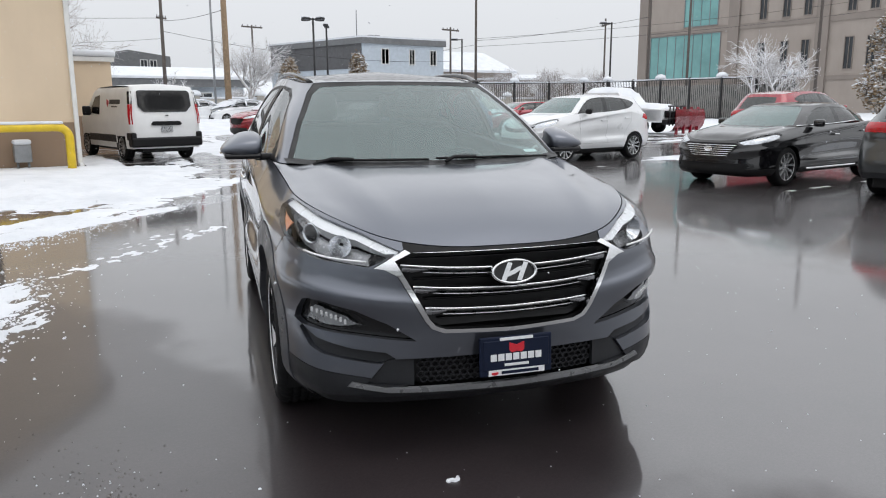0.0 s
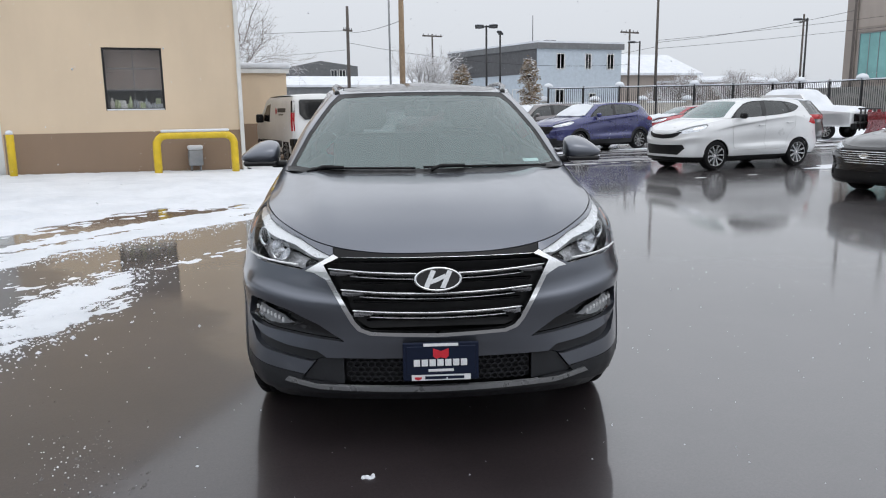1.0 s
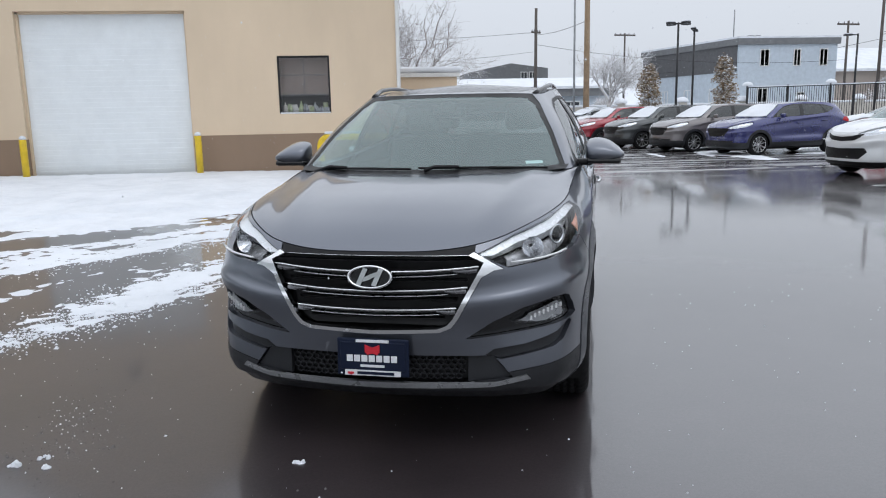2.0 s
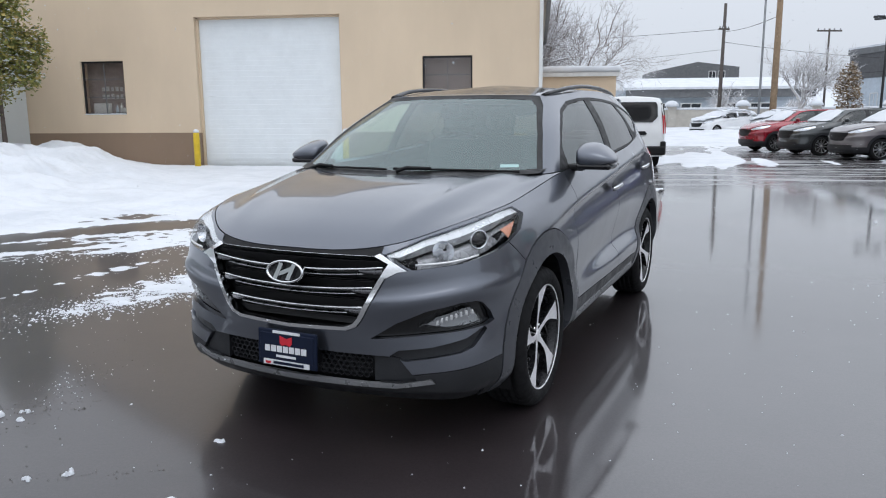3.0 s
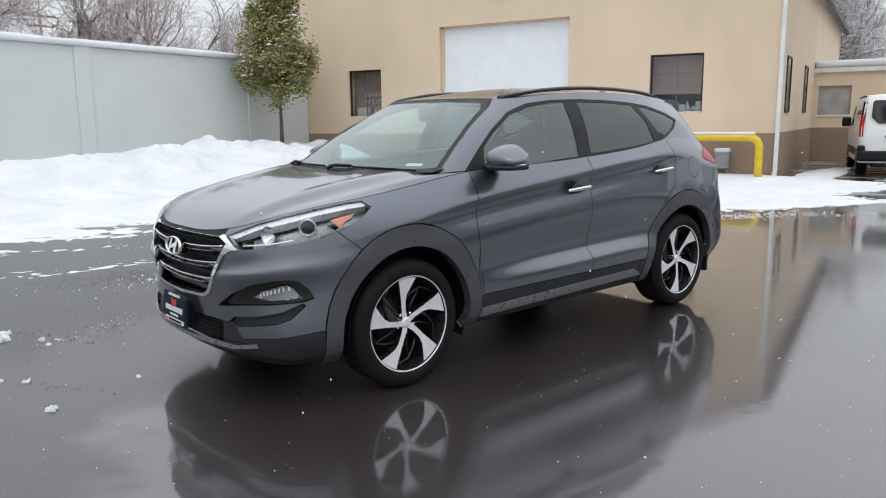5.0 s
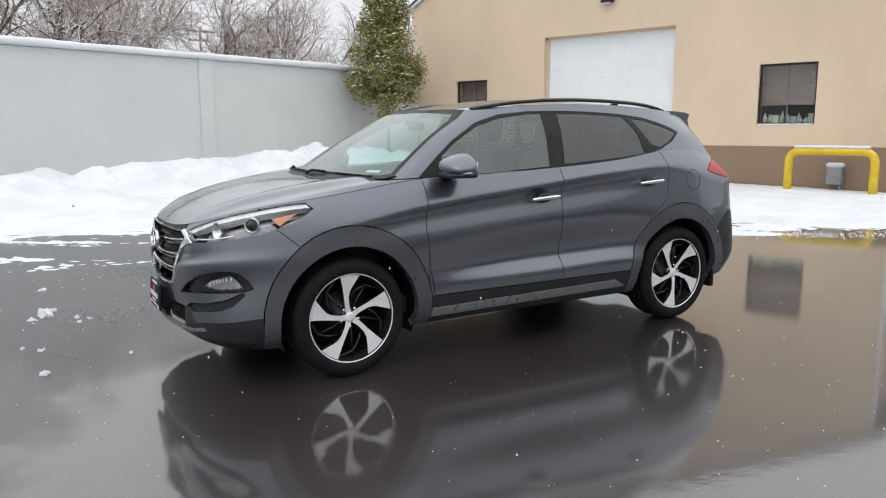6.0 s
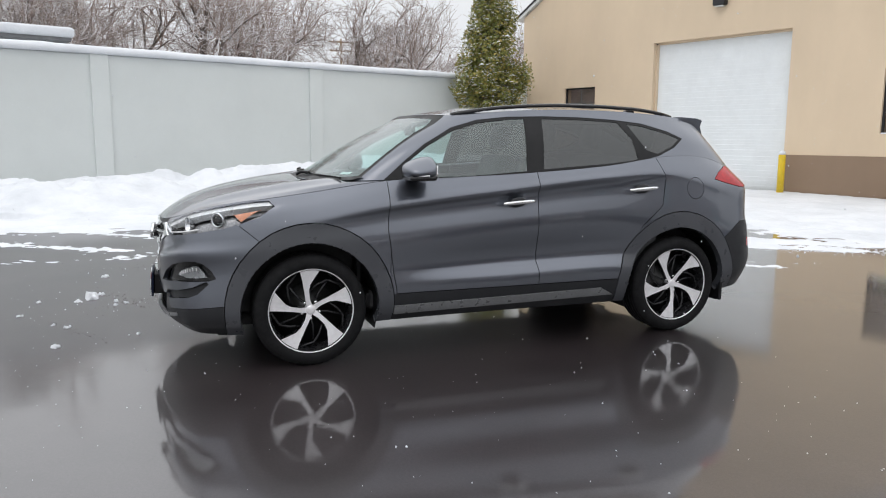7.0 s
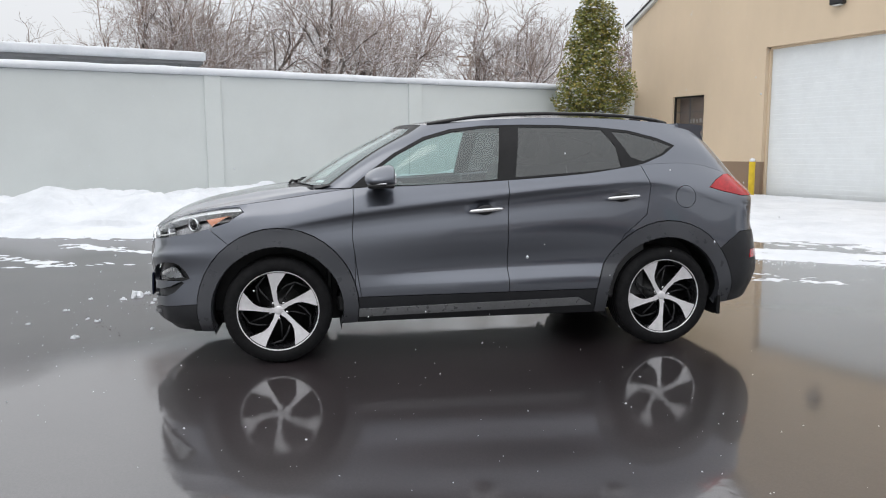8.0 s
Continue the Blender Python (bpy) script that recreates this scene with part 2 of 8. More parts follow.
def box(bm, x0, x1, y0, y1, z0, z1, m=None):
    v = [bm.verts.new((x, y, z)) for x in (x0, x1) for y in (y0, y1) for z in (z0, z1)]
    if m is not None:
        for p in v:
            p.co = m @ p.co
    for q in ((0, 1, 3, 2), (4, 6, 7, 5), (0, 4, 5, 1), (2, 3, 7, 6), (0, 2, 6, 4), (1, 5, 7, 3)):
        bm.faces.new([v[i] for i in q])
    return v


def rbox(bm, x0, x1, y0, y1, z0, z1, r=0.01, seg=2, m=None):
    """A box with rounded edges."""
    one = bmesh.new()
    box(one, x0, x1, y0, y1, z0, z1)
    bmesh.ops.recalc_face_normals(one, faces=one.faces)
    bmesh.ops.bevel(one, geom=one.edges[:], offset=r, segments=seg, affect="EDGES", profile=0.5)
    pour(bm, one, m)


def pour(bm, one, m=None):
    """Add the mesh of one into bm and free it."""
    table = {}
    for v in one.verts:
        table[v] = bm.verts.new(m @ v.co if m is not None else v.co)
    flip = m is not None and m.determinant() < 0
    for f in one.faces:
        vs = [table[v] for v in f.verts]
        try:
            g = bm.faces.new(vs[::-1] if flip else vs)
            g.smooth = f.smooth
            g.material_index = f.material_index
        except ValueError:
            pass
    one.free()


def tube(bm, pts, r, n=8, r1=None, caps=True):
    """A round bar along points, tapering from r to r1."""
    pts = [Vector(p) for p in pts]
    r1 = r if r1 is None else r1
    rings = []
    side = None
    for i, p in enumerate(pts):
        d = (pts[min(i + 1, len(pts) - 1)] - pts[max(i - 1, 0)]).normalized()
        if side is None:
            side = d.orthogonal().normalized()
        side = (side - d * side.dot(d)).normalized()
        up = d.cross(side)
        rad = r + (r1 - r) * i / max(1, len(pts) - 1)
        rings.append([bm.verts.new(p + rad * (math.cos(2 * math.pi * k / n) * side + math.sin(2 * math.pi * k / n) * up)) for k in range(n)])
    for a, b in zip(rings, rings[1:]):
        for k in range(n):
            f = bm.faces.new((a[k], a[(k + 1) % n], b[(k + 1) % n], b[k]))
            f.smooth = True
    if caps:
        bm.faces.new(rings[0][::-1])
        bm.faces.new(rings[-1])


def lathe(bm, prof, n=48, axis="x", close=False):
    """Turn a profile of (radius, along) about an axis."""
    rings = []
    for r, a in prof:
        ring = []
        for k in range(n):
            t = 2 * math.pi * k / n
            c, s = r * math.cos(t), r * math.sin(t)
            ring.append(bm.verts.new((a, c, s) if axis == "x" else (c, s, a)))
        rings.append(ring)
    pairs = list(zip(rings, rings[1:])) + ([(rings[-1], rings[0])] if close else [])
    for a, b in pairs:
        for k in range(n):
            f = bm.faces.new((a[k], a[(k + 1) % n], b[(k + 1) % n], b[k]))
            f.smooth = True
    return rings


def prism(bm, poly, lay0, lay1):
    """A closed outline given twice, as 3D points, and joined."""
    a = [bm.verts.new(p) for p in lay0]
    b = [bm.verts.new(p) for p in lay1]
    bm.faces.new(a)
    bm.faces.new(b[::-1])
    for i in range(len(a)):
        j = (i + 1) % len(a)
        bm.faces.new((a[j], a[i], b[i], b[j]))


def mesh_of(name, bm, material=None, smooth=None, normals=True):
    if normals:
        bmesh.ops.recalc_face_normals(bm, faces=bm.faces)
    me = bpy.data.meshes.new(name)
    if smooth is not None:
        for f in bm.faces:
            f.smooth = smooth
    lean = bm.verts.layers.float_vector.get("lean")
    held = [v[lean].copy() for v in bm.verts] if lean is not None else None
    if lean is not None:
        bm.verts.layers.float_vector.remove(lean)
    bm.to_mesh(me)
    bm.free()
    if held is not None:
        me.normals_split_custom_set_from_vertices(held)
    for m in material if isinstance(material, (list, tuple)) else [material]:
        if m is not None:
            me.materials.append(m)
    return me


def part(name, bm, material, parent=None, label="", smooth=None, normals=True):
    ob = new(name, mesh_of(name, bm, material, smooth, normals))
    if parent is not None:
        ob.parent = parent
    if label:
        ob["label"] = label
    return ob


def thing(name, label, category, m=None, group="", kind=""):
    ob = new(name)
    ob.empty_display_size = 0.2
    if m is not None:
        ob.matrix_world = m
    return tagged(ob, label, category, group, kind)


def solid(name, bm, material, label="", category="", group="", kind="", smooth=None, m=None):
    ob = part(name, bm, material, None, smooth=smooth)
    if m is not None:
        ob.matrix_world = m
    return tagged(ob, label, category, group, kind)


def grid_mesh(name, xs, ys, zs, keep, material):
    """A height field over a grid; keep marks the cells that stay."""
    ny, nx = len(ys), len(xs)
    gx, gy = np.meshgrid(xs, ys)
    idx = np.arange(nx * ny).reshape(ny, nx)
    quads = np.stack([idx[:-1, :-1], idx[:-1, 1:], idx[1:, 1:], idx[1:, :-1]], -1)[keep]
    used = np.unique(quads)
    table = np.full(nx * ny, -1)
    table[used] = np.arange(len(used))
    co = np.stack([gx.ravel(), gy.ravel(), zs.ravel()], -1)[used]
    me = bpy.data.meshes.new(name)
    me.from_pydata(co.tolist(), [], table[quads].tolist())
    me.polygons.foreach_set("use_smooth", [True] * len(me.polygons))
    me.materials.append(material)
    me.update()
    return me


def value_noise(x, y, scale, seed):
    """Smooth random field on arrays."""
    rng = np.random.RandomState(seed)
    tab = rng.rand(256, 256)
    u, v = np.asarray(x) * scale + 1000.3, np.asarray(y) * scale + 1000.7
    i, j = np.floor(u).astype(int), np.floor(v).astype(int)
    f, g = u - i, v - j
    f, g = f * f * (3 - 2 * f), g * g * (3 - 2 * g)
    a, b = tab[i % 256, j % 256], tab[(i + 1) % 256, j % 256]
    c, d = tab[i % 256, (j + 1) % 256], tab[(i + 1) % 256, (j + 1) % 256]
    return (a * (1 - f) + b * f) * (1 - g) + (c * (1 - f) + d * f) * g


def fractal(x, y, scale, seed, octaves=4, gain=0.5):
    total, amp, norm = 0, 1.0, 0.0
    for k in range(octaves):
        total = total + amp * value_noise(x, y, scale * 2 ** k, seed + k)
        norm += amp
        amp *= gain
    return total / norm

# ---------------------------------------------------------------- ground and snow
bm = bmesh.new()
bmesh.ops.create_grid(bm, x_segments=40, y_segments=40, size=2000)
solid("ground", bm, MAT["asphalt"], "dark wet asphalt of the car lot", "ground", kind="structure")

# the edge of the ploughed snow, from the fence round to the yard beside the building
EDGE = [(-9.6, -9), (-8.9, -3.6), (-8.0, -1.0), (-7.2, 1.2), (-6.5, 3.4), (-5.5, 5.1), (-4.3, 5.2), (-3.2, 5.6), (-1.6, 7.1), (0.8, 7.9), (1.9, 9.3), (2.4, 11.5), (2.0, 14.0), (1.0, 17.0), (0.6, 21.0)]


def edge_distance(x, y):
    """Signed distance to the snow's edge, positive on the snow."""
    best = np.full(np.shape(x), 1e9)
    sign = np.ones(np.shape(x))
    for (ax, ay), (bx, by) in zip(EDGE, EDGE[1:]):
        dx, dy = bx - ax, by - ay
        t = np.clip(((x - ax) * dx + (y - ay) * dy) / (dx * dx + dy * dy), 0, 1)
        px, py = x - ax - t * dx, y - ay - t * dy
        d = np.hypot(px, py)
        side = np.where(dx * py - dy * px > 0, 1.0, -1.0)
        near = d < best
        best = np.where(near, d, best)
        sign = np.where(near, side, sign)
    return best * sign


def snow_height(x, y):
    d = edge_distance(x, y)
    # slush streaks run along the wheel tracks beside the edge
    along, across = 0.8 * x + 0.6 * y, -0.6 * x + 0.8 * y
    streak = fractal(along * 0.22, across * 1.5, 1.0, 11, 4)
    lump = fractal(x, y, 1.3, 5, 5)
    fine = fractal(x, y, 7.0, 9, 3)
    deep = np.clip(d, 0, None)
    h = 0.03 + 0.17 * (1 - np.exp(-deep / 3.0))
    # thrown-up bank along the fence and the wall's far end
    bank = np.exp(-((x + 11.9) / 1.7) ** 2) * (0.42 + 0.25 * np.clip((y - 3) / 6, 0, 1)) * np.clip((14.2 - y) / 2, 0, 1)
    heap = 0.36 * np.exp(-((x + 9.3) / 1.5) ** 2 - ((y - 8.4) / 2.6) ** 2) + 0.3 * np.exp(-((x + 10.6) / 1.0) ** 2 - ((y - 5.2) / 1.6) ** 2)
    heap = heap + 0.22 * np.exp(-((x + 10.0) / 0.9) ** 2 - ((y - 11.2) / 1.0) ** 2)
    heap = heap + 0.20 * np.exp(-((x + 10.4) / 0.8) ** 2 - ((y + 0.6) / 1.1) ** 2)
    h = h + (bank + heap) * (0.55 + 0.9 * lump) * np.clip(deep / 1.5, 0, 1)
    h = h + (lump - 0.5) * 0.16 * np.clip(deep / 1.2, 0, 1) * np.clip((14 - y) / 6, 0.25, 1) + (fine - 0.5) * 0.03
    # broken margin
    margin = (streak - 0.5) * 1.8 + (fine - 0.5) * 0.9
    h = np.where(d < 1.1, np.minimum(h, (d * 0.9 + margin + 0.25) * 0.07), h)
    # slush lying in front of the edge
    grit = fractal(along * 12.0, across * 20.0, 1.0, 19, 2)
    slush = (streak - 0.63 + 0.04 * np.clip((y - 3) / 3, 0, 1)) * 0.16 * np.clip((d + 3.4) / 1.5, 0, 1) + (fine - 0.55) * 0.03 + (grit - 0.55) * 0.035
    slush = slush - 0.06 * np.clip(x - 0.2, 0, 1)
    h = np.where(d < 0, np.maximum(h, np.where(d > -3.4, slush, -1)), h)
    # two long granular patches in front of the parked car's flank
    for cx, cy, ux, uy, reach, wide in ((-2.52, 1.32, 0.36, 0.93, 1.5, 0.42), (-3.75, 2.85, 0.76, 0.65, 1.3, 0.22)):
        ax, ay = (x - cx) * ux + (y - cy) * uy, (y - cy) * ux - (x - cx) * uy
        patch = 0.60 - np.abs(ay) / wide - np.abs(ax / reach) ** 3 + (fine - 0.5) * 1.5 + (lump - 0.5) * 1.1 + (grit - 0.5) * 1.6
        h = np.maximum(h, np.clip(patch * 0.03, -1, 0.014))
    return h


def snow_sheet(x0, x1, y0, y1, step, height):
    xs, ys = np.arange(x0, x1 + step / 2, step), np.arange(y0, y1 + step / 2, step)
    gx, gy = np.meshgrid(xs, ys)
    z = height(gx, gy)
    top = np.maximum.reduce([z[:-1, :-1], z[1:, :-1], z[:-1, 1:], z[1:, 1:]])
    return xs, ys, np.maximum(z, -0.012), top > 0.002


xs, ys, zs, keep = snow_sheet(-13.2, 2.8, -9.0, 13.6, 0.042, snow_height)
tagged(new("snow_bank", grid_mesh("snow_bank", xs, ys, zs, keep, MAT["snow"])), "ploughed white snow and slush banked along the fence and building", "snow", kind="stuff")


def yard_snow(x, y):
    along, across = 0.15 * x + y, x - 0.15 * y
    streak = fractal(across * 1.1, along * 0.16, 1.0, 31, 4)
    fine = fractal(x, y, 5.0, 33, 3)
    far = np.clip((y - 24) / 10, 0, 1)
    h = (streak - 0.60 + 0.05 * far) * 0.22 + (fine - 0.5) * 0.03
    h = h + 0.045 * np.exp(-((x - 1.4) / 1.6) ** 2 - ((y - 14.5) / 4.0) ** 2) + 0.02 * np.exp(-((x - 4.5) / 3.0) ** 2 - ((y - 16) / 5.0) ** 2)
    edge = np.clip((y - 30 - 3 * value_noise(x, y, 0.2, 3)) * 0.1, -0.5, 0.5)
    h = np.maximum(h, np.minimum(edge, 0.5) * (0.6 + 0.6 * fractal(x, y, 0.5, 7, 4)))
    fade = np.clip((y - 10.5 - 0.25 * np.abs(x - 6)) / 3, 0, 1)
    return np.where(fade > 0, h - (1 - fade) * 0.06, -1)


xs, ys, zs, keep = snow_sheet(0.7, 46, 10.0, 52, 0.14, yard_snow)
tagged(new("yard_snow", grid_mesh("yard_snow", xs, ys, zs, keep, MAT["snow"])), "thin wheel-marked snow over the yard and a deep far verge", "snow", kind="stuff")


def lot_snow(x, y):
    along = fractal(x * 0.12, y * 0.9, 1.0, 51, 4)
    fine = fractal(x, y, 4.0, 53, 3)
    return (along - 0.60) * 0.16 + (fine - 0.5) * 0.025 - np.clip((13.5 - x) * 0.03, 0, 0.2) + np.clip((x - 24) * 0.02, 0, 0.25)


xs, ys, zs, keep = snow_sheet(12, 44, -4, 32, 0.14, lot_snow)
tagged(new("lot_snow", grid_mesh("lot_snow", xs, ys, zs, keep, MAT["snow"])), "patches of trodden snow between the parked cars", "snow", kind="stuff")

# far ground under snow, beyond the perimeter wall and fences
bm = bmesh.new()
for x0, x1, y0, y1 in ((-400, 46, 52, 600), (46, 600, -300, 600), (-400, -13.6, -300, 52)):
    box(bm, x0, x1, y0, y1, -0.4, 0.06)
solid("far_ground", bm, MAT["snow"], "snow-covered ground beyond the lot", "snow", kind="structure")

# stall lines
bm = bmesh.new()
for y in (2.3, 7.45, 12.0):
    for x0 in np.arange(8.3, 13.2, 0.35):
        if random.random() < 0.45:
            box(bm, x0, x0 + 0.33 * random.uniform(0.4, 0.9), y - 0.045, y + 0.045, 0.0, 0.004)
box(bm, 9.4, 13.4, 16.0, 16.1, 0.0, 0.004)
solid("stall_line", bm, MAT["line"], "worn white stall lines on the wet asphalt", "road marking", kind="structure")

# ---------------------------------------------------------------- service building
WALL_Y, BACK_Y, LEFT_X, RIGHT_X = 13.64, 34.0, -13.45, 0.35
DOOR = (-8.42, -4.60, 3.96)
WIN1, WIN2 = (-11.63, -10.43, 1.53, 2.91), (-2.53, -1.28, 1.53, 2.905)
EAVE, RIDGE, MID = 5.20, 9.06, -6.55
BAND = 1.05


def roof_z(x):
    return RIDGE - (RIDGE - EAVE) * abs(x - MID) / (RIGHT_X - MID)


def wall_panel(bm, x0, x1, z0, z1, y=WALL_Y, t=0.3):
    box(bm, x0, x1, y, y + t, z0, z1)


bm = bmesh.new()
cols = [(LEFT_X, WIN1[0]), (WIN1[0], WIN1[1]), (WIN1[1], DOOR[0]), (DOOR[0], DOOR[1]), (DOOR[1], WIN2[0]), (WIN2[0], WIN2[1]), (WIN2[1], RIGHT_X)]
for i, (a, b) in enumerate(cols):
    holes = {1: (WIN1[2], WIN1[3]), 3: (-1, DOOR[2]), 5: (WIN2[2], WIN2[3])}
    top = 4.9
    if i in holes:
        lo, hi = holes[i]
        if lo > BAND:
            wall_panel(bm, a, b, BAND, lo)
        wall_panel(bm, a, b, hi, top)
    else:
        wall_panel(bm, a, b, BAND, top)
# gable above
poly = [(LEFT_X, 4.9), (RIGHT_X, 4.9), (RIGHT_X, EAVE), (MID, RIDGE), (LEFT_X, EAVE)]
prism(bm, poly, [(x, WALL_Y, z) for x, z in poly], [(x, WALL_Y + 0.3, z) for x, z in poly])
# side walls and back
box(bm, RIGHT_X - 0.3, RIGHT_X, WALL_Y + 0.3, BACK_Y, BAND, EAVE)
box(bm, LEFT_X, LEFT_X + 0.3, WALL_Y + 0.3, BACK_Y, -0.2, EAVE)
box(bm, LEFT_X, RIGHT_X, BACK_Y, BACK_Y + 0.3, -0.2, EAVE)
solid("wall_front", bm, MAT["tan"], "tan stucco walls of the service building", "wall", kind="structure")

bm = bmesh.new()
for a, b in ((LEFT_X, DOOR[0]), (DOOR[1], RIGHT_X)):
    wall_panel(bm, a, b, -0.2, BAND, WALL_Y - 0.015, 0.315)
box(bm, RIGHT_X - 0.3, RIGHT_X + 0.015, WALL_Y + 0.3, BACK_Y, -0.2, BAND)
solid("wall_base", bm, MAT["brown"], "brown painted base band of the building", "wall", kind="structure")

roof = thing("roof", "pitched roof with a thin pale edge and snow", "roof", kind="structure")
for s in (-1, 1):
    x_e = MID + s * (RIGHT_X - MID + 0.22)
    bm = bmesh.new()
    poly = [(MID, RIDGE + 0.02), (x_e, roof_z(x_e) + 0.02), (x_e, roof_z(x_e) + 0.12), (MID, RIDGE + 0.12)]
    prism(bm, poly, [(x, WALL_Y - 0.10, z) for x, z in poly], [(x, BACK_Y + 0.4, z) for x, z in poly])
    part("roof_slope", bm, MAT["trim_white"], roof)
    bm = bmesh.new()
    poly = [(MID, RIDGE + 0.122), (x_e, roof_z(x_e) + 0.122), (x_e, roof_z(x_e) + 0.165), (MID, RIDGE + 0.165)]
    prism(bm, poly, [(x, WALL_Y - 0.13, z) for x, z in poly], [(x, BACK_Y + 0.4, z) for x, z in poly])
    part("drip_edge", bm, MAT["black_metal"], roof, "dark drip edge")
    bm = bmesh.new()
    poly = [(MID, RIDGE + 0.17), (x_e, roof_z(x_e) + 0.17), (x_e, roof_z(x_e) + 0.24), (MID, RIDGE + 0.26)]
    prism(bm, poly, [(x, WALL_Y - 0.08, z) for x, z in poly], [(x, BACK_Y + 0.4, z) for x, z in poly])
    part("roof_snow", bm, MAT["snow"], roof, "snow lying on the roof")

# gutter along the right eave and the downspout at the corner
gutter = thing("gutter", "dark gutter with a white downspout at the building corner", "gutter", kind="structure")
bm = bmesh.new()
box(bm, RIGHT_X + 0.20, RIGHT_X + 0.34, WALL_Y - 0.1, BACK_Y, EAVE - 0.26, EAVE - 0.12)
part("trough", bm, MAT["black_metal"], gutter)
bm = bmesh.new()
rbox(bm, RIGHT_X - 0.005, RIGHT_X + 0.085, WALL_Y - 0.09, WALL_Y - 0.002, 0.12, EAVE - 0.1, 0.012)
rbox(bm, RIGHT_X - 0.005, RIGHT_X + 0.085, WALL_Y - 0.24, WALL_Y - 0.06, 0.10, 0.19, 0.012)
part("downspout", bm, MAT["trim_white"], gutter)

# roll-up door in its deep opening
door = thing("door_1", "closed white sectional garage door of the workshop", "garage door", kind="structure")
n_sec = 8
for k in range(n_sec):
    bm = bmesh.new()
    z0, z1 = DOOR[2] * k / n_sec, DOOR[2] * (k + 1) / n_sec
    rbox(bm, DOOR[0] + 0.02, DOOR[1] - 0.02, WALL_Y + 0.20, WALL_Y + 0.25, z0 + 0.0004, z1 - 0.0004, 0.002, 1)
    for q in range(1, 4):
        zz = z0 + (z1 - z0) * q / 4
        rbox(bm, DOOR[0] + 0.03, DOOR[1] - 0.03, WALL_Y + 0.1975, WALL_Y + 0.203, zz - 0.035, zz + 0.035, 0.004, 1)
    part("panel", bm, MAT["door_white"], door)
bm = bmesh.new()
for x0, x1, z0, z1 in ((DOOR[0] - 0.005, DOOR[0] + 0.05, 0, DOOR[2]), (DOOR[1] - 0.05, DOOR[1] + 0.005, 0, DOOR[2]), (DOOR[0], DOOR[1], DOOR[2] - 0.05, DOOR[2] + 0.005)):
    box(bm, x0, x1, WALL_Y + 0.12, WALL_Y + 0.195, z0, z1)
part("door_frame", bm, MAT["tan"], door)
bm = bmesh.new()
box(bm, DOOR[0], DOOR[1], WALL_Y + 0.26, WALL_Y + 0.3, 0, DOOR[2])
part("backing", bm, MAT["door_white"], door)


